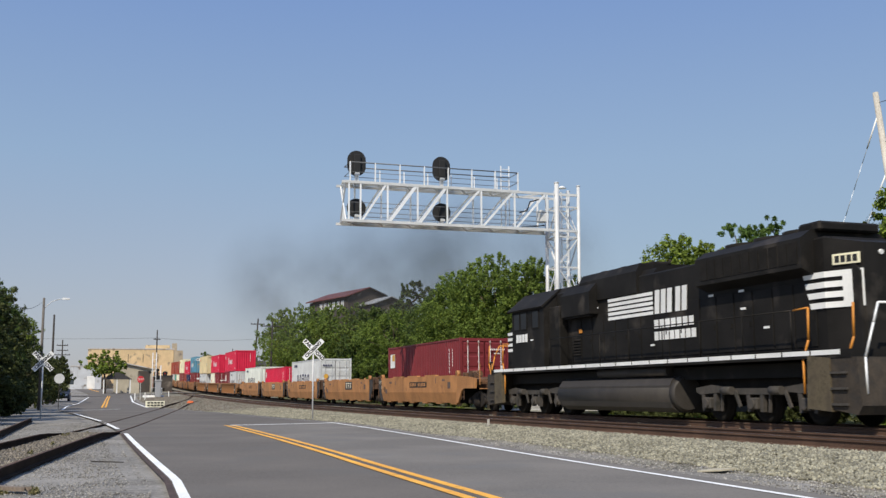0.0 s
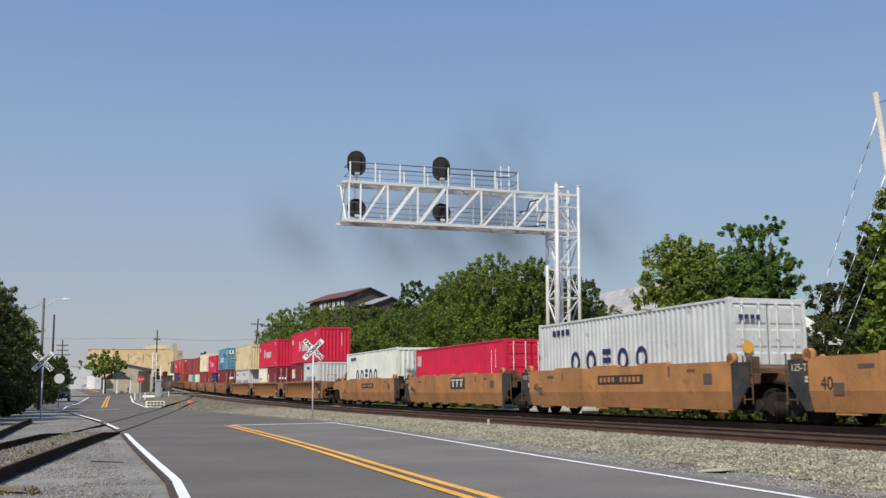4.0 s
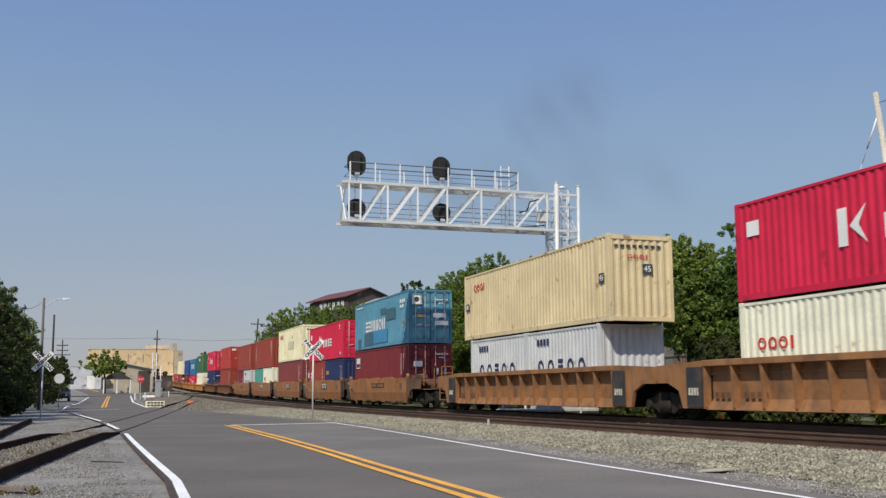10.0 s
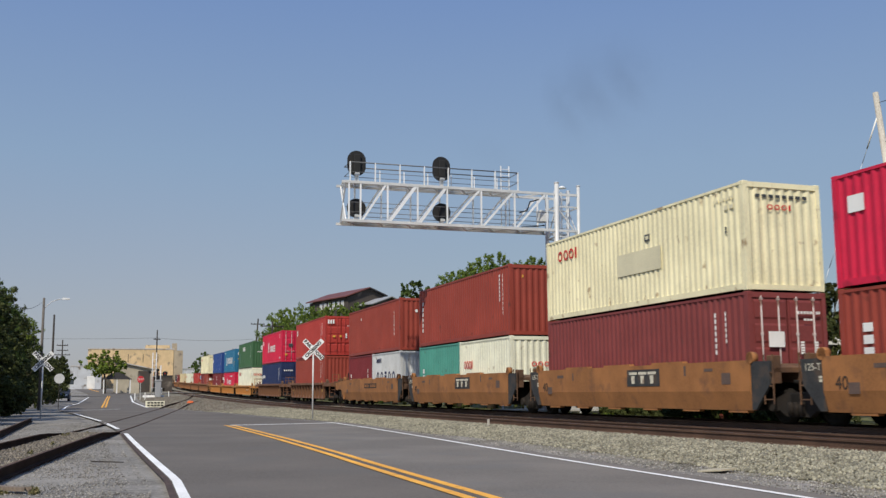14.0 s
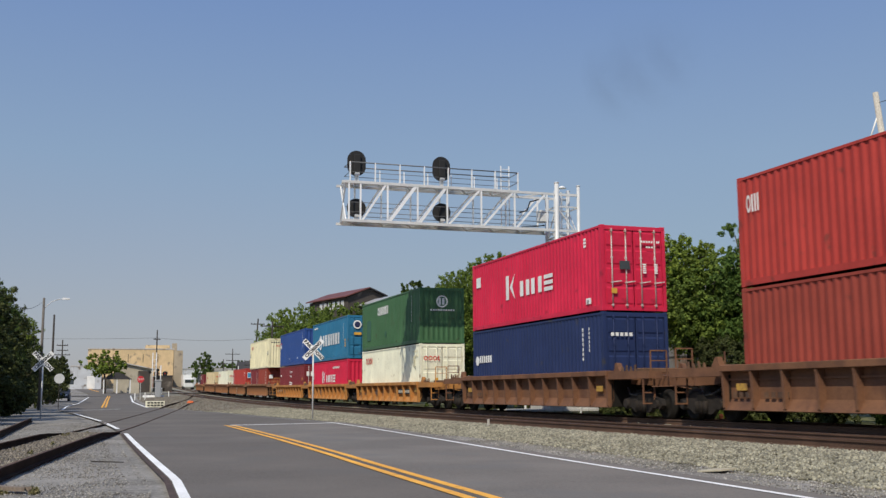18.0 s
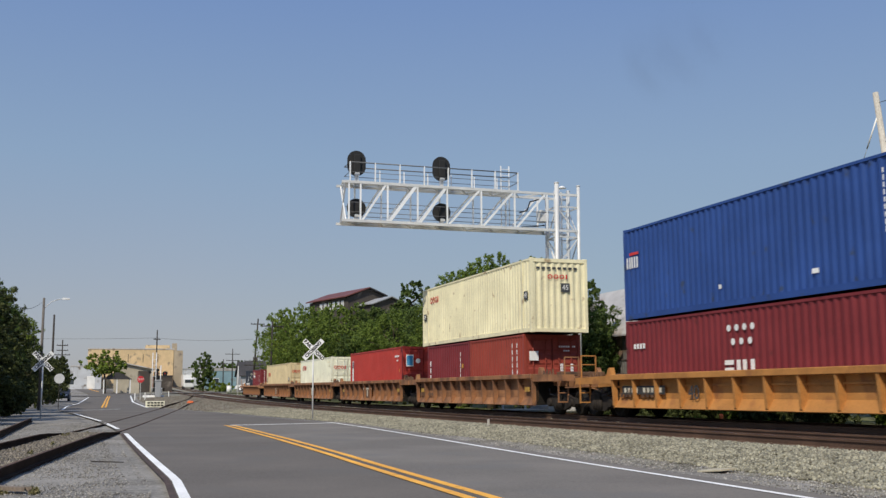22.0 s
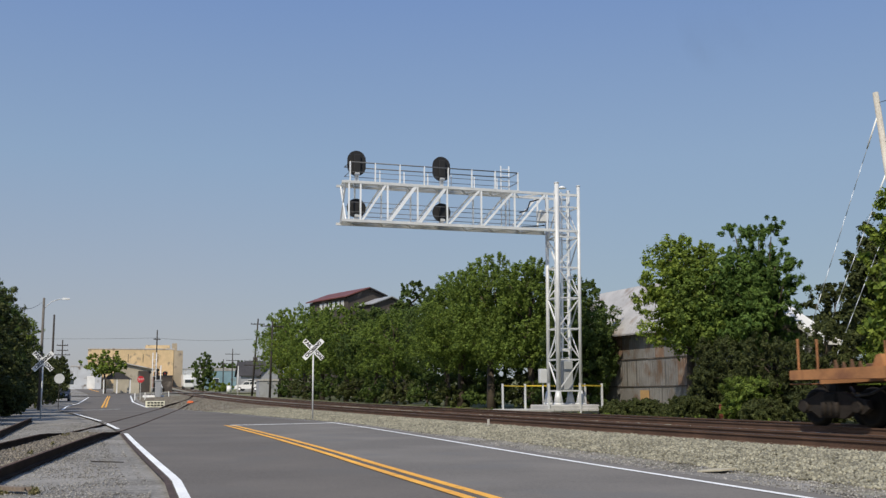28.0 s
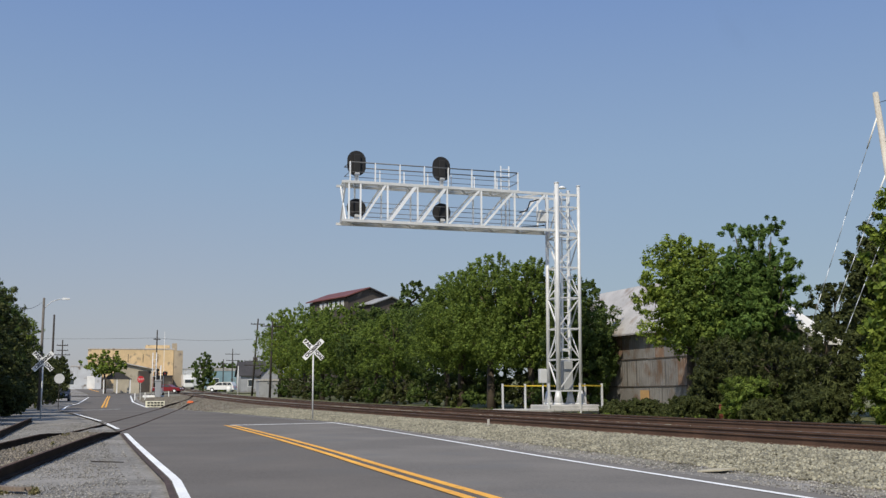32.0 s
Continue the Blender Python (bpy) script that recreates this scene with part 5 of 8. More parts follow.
def locomotive(u):
    root = thing("diesel_locomotive", Matrix.Identity(4), "black six-axle diesel locomotive with white stripes, coupled to the container train", "locomotive")
    fr = Shape()
    fr.box(-10.6, 10.6, -1.5, 1.5, 1.56, 1.74)
    fr.box(-10.4, 10.4, -0.5, 0.5, 0.55, 1.58)
    fr.box(-9.4, 9.4, -1.05, 1.05, 1.15, 1.5)
    part("frame", fr, LOCO_BLACK, root)
    st = Shape()
    a, k = -10.3, 20
    for i in range(k):
        x0 = a + i * 20.6 / k
        st.box(x0 + 0.03, x0 + 20.6 / k - 0.03, -1.512, -1.502, 1.63, 1.74)
    pieces("edge_stripe", st, WHITE, root)
    # long hood with its wider radiator section, and the flared roof line
    hd = Shape()
    hd.box(-5.4, 9.3, -0.95, 0.95, 1.74, 4.45, c=0.05)
    hd.prism([(9.3, 1.74), (10.15, 1.74), (10.15, 3.55), (9.3, 4.45)], -0.75, 0.75)
    hd.add([(9.25, -0.95, 1.74), (9.25, -0.95, 4.42), (10.2, -0.62, 1.74), (10.2, -0.62, 4.2), (9.25, 0.95, 1.74), (9.25, 0.95, 4.42), (10.2, 0.62, 1.74), (10.2, 0.62, 4.2)],
           [(0, 1, 3, 2), (4, 6, 7, 5), (2, 3, 7, 6), (1, 5, 7, 3)])
    part("long_hood", hd, LOCO_BLACK, root)
    rf = Shape()
    rf.prism([(-0.95, 4.3), (-0.75, 4.62), (0.75, 4.62), (0.95, 4.3)], -5.4, 1.4, "x")
    rf.prism([(-0.95, 3.55), (-1.32, 3.72), (-1.32, 4.45), (-1.0, 4.66), (1.0, 4.66), (1.32, 4.45), (1.32, 3.72), (0.95, 3.55)], 4.4, 8.9, "x")
    part("radiator_flare", rf, LOCO_BLACK, root, "black flared radiator housing")
    gr = Shape()
    for i in range(11):
        gr.box(4.65 + i * 0.38, 4.97 + i * 0.38, -1.335, -1.322, 3.84, 4.36)
    part("radiator_grille", gr, DARK_STEEL, root)
    for x in (5.2, 6.5, 7.7):
        fan = Shape().tube((x, 0, 4.62), (x, 0, 4.82), 0.72, seg=20)
        part("roof_fan", fan, DARK_STEEL, root)
    ex = Shape().box(-0.6, 0.5, -0.35, 0.35, 4.6, 4.95, c=0.04)
    part("exhaust_stack", ex, DARK_STEEL, root)
    dy = Shape().prism([(-1.02, 3.9), (-1.02, 4.6), (-0.85, 4.86), (0.85, 4.86), (1.02, 4.6), (1.02, 3.9)], -3.4, 0.6, "x")
    part("dynamic_brake_housing", dy, LOCO_BLACK, root)
    for x in (-2.5, -1.1):
        part("roof_fan", Shape().tube((x, 0, 4.84), (x, 0, 4.95), 0.55, seg=18), DARK_STEEL, root)
    rb = Shape().box(8.3, 9.1, -0.9, 0.9, 4.62, 4.86, c=0.05)
    part("roof_hatch", rb, LOCO_BLACK, root)
    # engine room doors with their edges standing proud
    x = -5.0
    while x < 8.6:
        d = Shape().box(x + 0.03, x + 0.78, -0.975, -0.95, 1.86, 3.42, c=0.008)
        door = part("hood_door", d, LOCO_BLACK, root)
        part("door_latch", Shape().box(x + 0.64, x + 0.70, -0.995, -0.975, 2.5, 2.62), DARK_STEEL, door)
        x += 0.82
    # cab and short nose
    cb = Shape()
    cb.prism([(-1.48, 1.74), (1.48, 1.74), (1.48, 4.0), (0.8, 4.56), (-0.8, 4.56), (-1.48, 4.0)], -8.35, -5.4, "x")
    part("cab", cb, LOCO_BLACK, root)
    cr = Shape().prism([(-1.60, 3.96), (-0.82, 4.62), (0.82, 4.62), (1.60, 3.96), (1.56, 3.90), (0.8, 4.56), (-0.8, 4.56), (-1.56, 3.90)], -8.62, -5.35, "x")
    part("cab_roof", cr, LOCO_BLACK, root, "sloping weathered cab roof")
    for a, b in ((-8.15, -7.62), (-7.5, -6.95), (-6.4, -5.85)):
        w = Shape().box(a, b, -1.496, -1.484, 3.22, 3.82, c=0.004)
        win = part("cab_window", w, CAB_GLASS, root, "dark cab window")
        f = Shape()
        for q in ((a - 0.04, a, 3.18, 3.86), (b, b + 0.04, 3.18, 3.86)):
            f.box(q[0], q[1], -1.505, -1.48, q[2], q[3])
        f.box(a, b, -1.505, -1.48, 3.82, 3.86)
        f.box(a, b, -1.505, -1.48, 3.18, 3.22)
        part("window_frame", f, DARK_STEEL, win)
    # equipment behind the cab: duct, louvred box and walkway lockers
    part("blower_duct", Shape().prism([(-1.30, 3.45), (-1.30, 4.20), (-1.02, 4.50), (-0.9, 4.50), (-0.9, 3.45)], -4.3, -2.1, "x"), LOCO_BLACK, root, "raised black blower duct")
    part("duct_slit", Shape().box(-4.2, -2.2, -1.24, -0.96, 3.38, 3.45), DARK_STEEL, root)
    part("equipment_box", Shape().box(-5.36, -4.45, -1.30, -0.96, 1.75, 3.9, c=0.03), LOCO_BLACK, root)
    for i in range(6):
        part("louvre", Shape().prism([(-0.976, 2.10 + i * 0.1), (-1.02, 2.10 + i * 0.1), (-0.976, 2.17 + i * 0.1)], -4.1, -3.4, "x"), DARK_STEEL, root)
    for i in range(5):
        part("lifting_lug", Shape().tube((-3.0 + i * 2.6, -0.78, 4.6), (-3.0 + i * 2.6, -0.78, 4.72), 0.05, seg=8), LOCO_BLACK, root)
    nose = Shape()
    nose.prism([(-10.1, 1.74), (-8.35, 1.74), (-8.35, 3.45), (-9.6, 3.40), (-10.05, 3.22)], -0.95, 0.95)
    part("short_nose", nose, LOCO_BLACK, root)
    ns = Shape()
    for i in range(4):
        ns.box(-10.06, -9.45, -0.966, -0.952, 2.45 + i * 0.22, 2.57 + i * 0.22)
        ns.box(-10.075, -10.06, -0.9, 0.9, 2.45 + i * 0.20, 2.56 + i * 0.20)
    part("nose_stripe", ns, WHITE, root, "white nose stripes")
    # fuel tank and air reservoirs
    tk = Shape()
    out = [(-1.42, 0.62), (-1.34, 0.36), (-1.1, 0.22), (1.1, 0.22), (1.34, 0.36), (1.42, 0.62), (1.42, 1.0), (1.3, 1.2), (-1.3, 1.2), (-1.42, 1.0)]
    tk.prism(out, -4.3, 3.0, "x")
    side = [(-4.5, 0.46), (-4.4, 0.53), (3.0, 0.53), (3.2, 0.46)]
    for (xa, ra), (xb, rb) in zip(side, side[1:]):
        tk.tube((xa, -0.92, 0.76), (xb, -0.92, 0.76), ra, rb, seg=28)
    part("fuel_tank", tk, TANK_GRIME, root, "grimy grey-brown fuel tank")
    rs = Shape().tube((-1.7, -1.12, 1.42), (2.6, -1.12, 1.42), 0.17, seg=16)
    part("air_reservoir", rs, TANK_GRIME, root)
    # three-axle trucks
    def side3():
        """A cast three-axle side frame: top beam, pedestals, journal boxes and hangers."""
        sh = Shape()
        sh.prism([(-2.65, 0.80), (-2.45, 0.74), (-1.35, 0.80), (-0.6, 0.74), (0.6, 0.74), (1.35, 0.80), (2.45, 0.74), (2.65, 0.80), (2.65, 0.92), (1.9, 1.0), (1.0, 0.90), (-1.0, 0.90), (-1.9, 1.0), (-2.65, 0.92)], -0.07, 0.07)
        for x in (-2.05, 0, 2.05):
            for f in (-1, 1):
                sh.prism([(x + f * 0.20, 0.30), (x + f * 0.32, 0.30), (x + f * 0.36, 0.82), (x + f * 0.22, 0.82)], -0.06, 0.06)
            sh.box(x - 0.17, x + 0.17, -0.15, 0.05, 0.36, 0.66, c=0.03)
            sh.tube((x, -0.2, 0.5), (x, -0.12, 0.5), 0.12, seg=12)
        for x in (-1.25, 0.8):
            sh.tube((x, -0.16, 0.84), (x + 0.42, -0.16, 0.84), 0.11, seg=12)
            sh.bar((x + 0.5, -0.12, 0.84), (x + 0.72, -0.12, 0.42), 0.05, 0.09)
            sh.bar((x - 0.06, -0.12, 0.80), (x - 0.12, -0.12, 0.30), 0.05, 0.07)
        return sh.mesh("side_frame", CAST)
    s3 = side3()
    wm = truck_parts()["wheel"]
    am = truck_parts()["axle"]
    for c in (-7.0, 6.6):
        t = part("truck", Shape().box(-2.3, 2.3, -0.8, 0.8, 0.7, 1.15), DARK_STEEL, root, "three-axle locomotive truck", m=pose(c, 0, 0))
        for y, r in ((-1.08, 0), (1.08, 180)):
            part("side_frame", s3, None, t, m=pose(0, y, 0, 0, 0, r))
        for x in (-2.05, 0, 2.05):
            part("axle", am, None, t, m=pose(x, 0, 0.06))
            for y, r in ((-0.75, 0), (0.75, 180)):
                part("wheel", wm, None, t, m=pose(x, y, 0.5, 0, 0, r) @ Matrix.Diagonal((1.16, 1, 1.16, 1)))
    # pilots, steps, rails
    for way, x in ((1, 9.6), (-1, -9.9)):
        pl = Shape()
        pl.prism([(x, 0.45), (x + 1.1 * way, 0.30), (x + 1.25 * way, 0.5), (x + 1.15 * way, 1.56), (x, 1.56)], -1.48, 1.48)
        part("pilot", pl, PILOT_GRIME, root, "grimy brown pilot and step well")
        sw = Shape().prism([(x - 0.5 * way, 0.42), (x + 0.32 * way, 0.36), (x + 0.32 * way, 1.56), (x - 0.42 * way, 1.62)], -1.52, -1.38)
        part("step_well", sw, STEP_DUST, root, "dusty tan step well")
        sp = Shape()
        for z in (0.5, 0.85, 1.2):
            sp.box(*sorted((x + 0.34 * way, x + 0.85 * way)), -1.54, -1.47, z, z + 0.05)
        pieces("step", sp, CAST, root, "grimy metal step")
        for dx in (-0.55, 0.95):
            b = x + dx * way
            hr = Shape().pipe([(b - 0.1 * way, -1.45, 0.75), (b - 0.1 * way, -1.45, 1.55), (b + 0.12 * way, -1.45, 2.0), (b + 0.12 * way, -1.42, 2.75)], 0.028)
            part("handrail", hr, ORANGE_RAIL, root, "orange-painted step handrail")
        part("handrail", Shape().pipe([(x - 0.43 * way, -1.42, 2.75), (x - 1.0 * way, -1.4, 2.72)], 0.022), ORANGE_RAIL, root)
        fr2 = Shape().pipe([(x + 1.22 * way, -1.3, 0.75), (x + 1.22 * way, -1.3, 1.55), (x + 1.3 * way, -1.1, 2.3), (x + 1.25 * way, -0.9, 2.75)], 0.028)
        part("handrail", fr2, ALU if way > 0 else ORANGE_RAIL, root)
        fr2 = Shape().pipe([(x + 1.22 * way, 1.3, 0.75), (x + 1.22 * way, 1.3, 1.55), (x + 1.3 * way, 1.1, 2.75), (x + 1.25 * way, -0.9, 2.75)], 0.028)
        part("handrail", fr2, ALU if way > 0 else ORANGE_RAIL, root)
        coupler(root, x + 1.2 * way, way)
    rail = Shape()
    rail.pipe([(-5.0, -1.45, 2.72), (8.6, -1.45, 2.72)], 0.016)
    for i in range(8):
        rail.tube((-5.0 + i * 1.94, -1.46, 1.74), (-5.0 + i * 1.94, -1.46, 2.72), 0.016, seg=6)
    part("handrail", rail, LOCO_BLACK, root)
    hl = Shape()
    for y in (-0.14, 0.14):
        hl.tube((10.12, y, 4.0), (10.24, y, 3.98), 0.06, seg=12)
    part("headlight", hl, ALU, root)
    # painted signs, as plain shapes
    lg = Shape()
    for i in range(5):
        lg.prism([(-1.35, 3.16 + i * 0.15), (1.5, 3.16 + i * 0.15), (1.5, 3.26 + i * 0.15), (-1.35, 3.26 + i * 0.15)], -0.992, -0.978)
    for a in (1.6, 1.95, 2.3, 2.76, 3.11):
        lg.prism([(a, 3.16), (a + 0.25, 3.16), (a + 0.31, 3.88), (a + 0.06, 3.88)], -0.992, -0.978)
    for i in range(7):
        lg.box(1.55 + i * 0.32, 1.78 + i * 0.32, -0.992, -0.978, 2.72, 2.98)
    for i in range(8):
        lg.box(1.55 + i * 0.29, 1.77 + i * 0.29, -0.992, -0.978, 2.36, 2.62)
    pieces("marking", lg, WHITE, root)
    es = Shape()
    for i in range(4):
        es.prism([(8.55 + 0.07 * (3 - i), 2.74 + i * 0.24), (9.28, 2.74 + i * 0.24), (9.28, 2.88 + i * 0.24), (8.5 + 0.07 * (3 - i), 2.88 + i * 0.24)], -0.992, -0.978)
    part("marking", es, WHITE, root, "white end stripes")
    es = Shape()
    m = pose(9.27, -0.965, 0, 0, 0, 19.2)
    for i in range(4):
        es.box(0, 0.98, -0.012, 0.0, 2.74 + i * 0.24, 2.88 + i * 0.24, m=m)
    es.box(0.45, 0.98, -0.013, 0.0, 2.74, 3.6, m=m)
    part("marking", es, WHITE, root, "white end stripes")
    nb = part("number_board", Shape().box(0.22, 0.92, -0.03, 0.0, 3.72, 3.98, m=m, c=0.01), material("lit_number_board", (0.75, 0.70, 0.50), 0.5, grain=0.03), root, "cream number board with dark bars")
    bars = Shape()
    for i in range(4):
        bars.box(0.29 + i * 0.15, 0.40 + i * 0.15, -0.036, -0.03, 3.77, 3.93, m=m)
    pieces("bar", bars, BLACK, nb)
    cn = Shape()
    for i in range(4):
        cn.box(-7.95 + i * 0.28, -7.73 + i * 0.28, -1.492, -1.482, 2.72, 3.02)
    cn.box(-6.6, -6.35, -1.492, -1.482, 2.74, 2.79)
    for xx, z in ((-2.3, 3.62), (1.3, 2.2), (4.5, 3.42), (5.9, 3.42), (5.95, 2.95), (6.9, 2.4)):
        cn.box(xx, xx + 0.22, -0.99, -0.976, z, z + 0.06)
    pieces("marking", cn, WHITE, root)
    part("marker_light", Shape().box(-3.5, -3.3, -1.0, -0.96, 2.86, 3.0), ORANGE_RAIL, root)
    part("antenna", Shape().tube((-5.9, 0.2, 4.7), (-5.9, 0.2, 5.0), 0.03), DARK_STEEL, root)
    MOVERS.append((root, u, 0.0))


locomotive(201.85)

# ---- signal gantry over the tracks ----
def signal_gantry():
    S0, N0, N1 = -1.0, 6.17, 7.40
    root = thing("signal_gantry", stand(S0, 0, 0), "bright galvanised steel cantilever signal gantry over two tracks", "signal gantry")
    # local: x along the track, y across it; rail side at negative y
    HX = 0.6
    Z0, Z1, ZT = 9.36, 11.24, 11.72
    TIP = -4.75

    def lean(z):
        return 0.012 * z

    for x, y, r, top in ((HX, N0, 0.115, ZT + 0.1), (-HX, N0, 0.095, Z1), (HX, N1, 0.085, ZT), (-HX, N1, 0.085, ZT - 0.05)):
        leg = part("leg", Shape().tube((x, y + lean(0.6), 0.62), (x, y + lean(top), top), r, seg=12), GALV, root, "galvanised tubular mast leg")
        part("base_flange", Shape().tube((x, y, 0.55), (x, y, 0.64), 0.3, seg=12), GALV, leg)
        part("base_cone", Shape().tube((x, y, 0.62), (x, y, 1.25), 0.25, r + 0.02, seg=10), GALV, leg)
        part("leg_cap", Shape().tube((x, y + lean(top), top), (x, y + lean(top), top + 0.05), r + 0.02, seg=10), GALV, leg)
    levels = [1.25 + 1.56 * i for i in range(7)]
    for z in levels:
        d = lean(z)
        for x in (-HX, HX):
            part("brace", Shape().bar((x, N0 + d, z), (x, N1 + d, z), 0.06, 0.07), GALV, root)
        for y in (N0 + d, N1 + d):
            part("brace", Shape().bar((-HX, y, z), (HX, y, z), 0.06, 0.07), GALV, root)
    for i, (a, b) in enumerate(zip(levels, levels[1:])):
        f = 1 if i % 2 == 0 else -1
        da, db = lean(a), lean(b)
        part("diagonal", Shape().bar((HX, (N0 if f > 0 else N1) + da, a), (HX, (N1 if f > 0 else N0) + db, b), 0.045, 0.06), GALV, root)
        part("diagonal", Shape().bar((-HX, (N1 if f > 0 else N0) + da, a), (-HX, (N0 if f > 0 else N1) + db, b), 0.045, 0.05), GALV, root)
        # paler metal on this face puts the sunlit look into the colour
        part("diagonal", Shape().bar((HX * f, N0 + da, a), (-HX * f, N0 + db, b), 0.05, 0.08), ALU, root, "diagonal brace in a paler metal for its sunlit side")
        part("diagonal", Shape().bar((-HX * f, N1 + da, a), (HX * f, N1 + db, b), 0.045, 0.05), GALV, root)
    # cantilever truss
    marks = (-4.6, -4.03, -2.68, -1.16, 0.37, 2.17, 3.97, 5.75)
    for x in (-HX, HX):
        for z in (Z0, Z1):
            part("chord", Shape().bar((x, TIP - 0.2, z), (x, N1 + 0.1, z), 0.09, 0.12), GALV, root, "galvanised truss chord")
        for y in marks:
            part("upright", Shape().bar((x, y, Z0), (x, y, Z1), 0.075, 0.075), ALU, root)
        for i, (a, b) in enumerate(zip(marks[1:], marks[2:])):
            wide = 0.15 if i in (1, 2) and x > 0 else 0.095
            part("diagonal", Shape().bar((x, a + 0.1, Z0 + 0.05), (x, b - 0.1, Z1 - 0.05), 0.07, wide), ALU, root, "bright truss diagonal")
    part("tip_brace", Shape().bar((HX, TIP, Z1), (-HX, TIP, Z0), 0.06, 0.06), GALV, root)
    part("tip_brace", Shape().bar((-HX, TIP, Z1), (HX, TIP, Z0), 0.06, 0.06), ALU, root)
    for z in (Z0 - 0.02, Z1 - 0.02):
        for i in range(15):
            a = TIP + (N0 - TIP) * i / 15
            f = 1 if i % 2 else -1
            part("lacing", Shape().bar((-HX * f, a, z), (HX * f, a + (N0 - TIP) / 15, z), 0.05, 0.06), GALV, root)
    # walkway gratings
    for z, y1 in ((Z1 + 0.1, 4.2), (Z0 + 0.1, N0 - 0.2)):
        w = Shape()
        y = TIP
        while y < y1:
            w.box(-HX + 0.06, HX - 0.06, y, y + 0.045, z - 0.03, z)
            y += 0.09
        for x in (-0.4, -0.13, 0.13, 0.4):
            w.box(x - 0.012, x + 0.012, TIP, y1, z - 0.06, z - 0.03)
        part("walkway_grating", w, GALV, root, "open steel walkway grating")
    # railings: pale posts with thin grey rails
    for x in (-HX, HX):
        n = 8 if x > 0 else 7
        for i in range(n):
            y = (-4.55 + 1.245 * i) if x > 0 else (-4.0 + 1.25 * i)
            part("rail_post", Shape().bar((x, y, Z1), (x, y, Z1 + (1.0 if x > 0 else 0.9)), 0.09 if x > 0 else 0.05, 0.05), ALU, root, "pale railing post")
        part("railing", Shape().tube((x, -4.55, Z1 + 0.98), (x, 4.2, Z1 + 0.98), 0.032, seg=6), RAIL_GREY, root)
        part("railing", Shape().tube((x, -4.55, Z1 + 0.5), (x, 4.2, Z1 + 0.5), 0.016, seg=6), RAIL_GREY, root)
        for q in (0.42, 0.9):
            part("railing", Shape().tube((x, -4.5, Z0 + q), (x, N0, Z0 + q), 0.018, seg=6), RAIL_GREY, root)
    for y in (-4.55, 4.2):
        for q in (0.5, 0.98):
            part("railing", Shape().tube((-HX, y, Z1 + q), (HX, y, Z1 + q), 0.02, seg=6), RAIL_GREY, root)
    # ladder up the back of the truss, and one in a cage inside the mast
    for y in (3.75, 4.2):
        part("ladder_stile", Shape().bar((-HX - 0.06, y, Z0), (-HX - 0.06, y, Z1 + 1.6), 0.05, 0.05), ALU, root)
    for i in range(11):
        part("rung", Shape().bar((-HX - 0.06, 3.75, Z0 + 0.2 + 0.31 * i), (-HX - 0.06, 4.2, Z0 + 0.2 + 0.31 * i), 0.025, 0.025), ALU, root)
    for y in (N1 - 0.66, N1 - 0.28):
        part("ladder_stile", Shape().bar((-0.1, y, 1.3), (-0.1, y + lean(ZT), ZT - 0.2), 0.04, 0.05), ALU, root)
    for i in range(30):
        z = 1.6 + 0.33 * i
        part("rung", Shape().bar((-0.1, N1 - 0.66 + lean(z), z), (-0.1, N1 - 0.28 + lean(z), z), 0.025, 0.025), ALU, root)
    # the safety cage: hoops tied by upright straps from the platform ring to the top
    cy = N1 - 0.66
    ring = [0.35 + k * (2 * math.pi - 0.7) / 12 for k in range(13)]

    def cage(t, z):
        return (-0.05 + 0.36 * math.sin(t + math.pi / 2), cy + lean(z) + 0.36 * math.cos(t + math.pi / 2), z)

    for i in range(6):
        z = 3.4 + 1.56 * i
        part("cage_hoop", Shape().pipe([cage(t, z) for t in ring], 0.016), ALU, root)
    for t in ring[1:-1:2]:
        part("cage_strap", Shape().bar(cage(t, 3.35), cage(t, ZT - 0.15), 0.07, 0.07), ALU, root, "white upright cage strap")
    part("cage_ring", Shape().tube((-0.02, cy + lean(3.3), 3.26), (-0.02, cy + lean(3.3), 3.36), 0.46, seg=16, caps=False), GALV, root)

    # signal heads: black back-plates with hooded lamps behind
    def plate(round_):
        if round_:
            ring = [(0.47 * math.cos(t * math.pi / 14), 0.47 * math.sin(t * math.pi / 14)) for t in range(28)]
        else:
            ring = [(0.46 * math.cos(t * math.pi / 12), 0.17 + 0.46 * math.sin(t * math.pi / 12)) for t in range(13)] + [(0.46 * math.cos(t * math.pi / 12), -0.17 + 0.46 * math.sin(t * math.pi / 12)) for t in range(12, 25)]
        return Shape().prism(ring, -0.03, 0.03, "x")
    for y in (-4.09, 0.27):
        for z, round_ in ((12.3, False), (10.08, True)):
            hd = part("signal_head", plate(round_), BLACK, root, "black signal back-plate seen from behind", m=pose(0.0, y, z))
            for q in ((0.3, 0.0, -0.3) if not round_ else (0.14, -0.14)):
                part("lamp_hood", Shape().tube((-0.03, 0, q), (-0.32, 0, q), 0.13, seg=12), BLACK, hd)
            part("lamp_housing", Shape().box(0.03, 0.2, -0.17, 0.17, -0.45 if not round_ else -0.24, 0.42 if not round_ else 0.24, c=0.03), BLACK, hd)
            part("mounting_neck", Shape().box(-0.06, 0.1, -0.08, 0.08, -0.98 if not round_ else -0.66, -0.45 if not round_ else -0.3), GALV, hd)
            part("terminal_box", Shape().box(0.1, 0.22, -0.12, 0.12, -0.62 if not round_ else -0.46, -0.5 if not round_ else -0.34, c=0.01), GALV, hd)
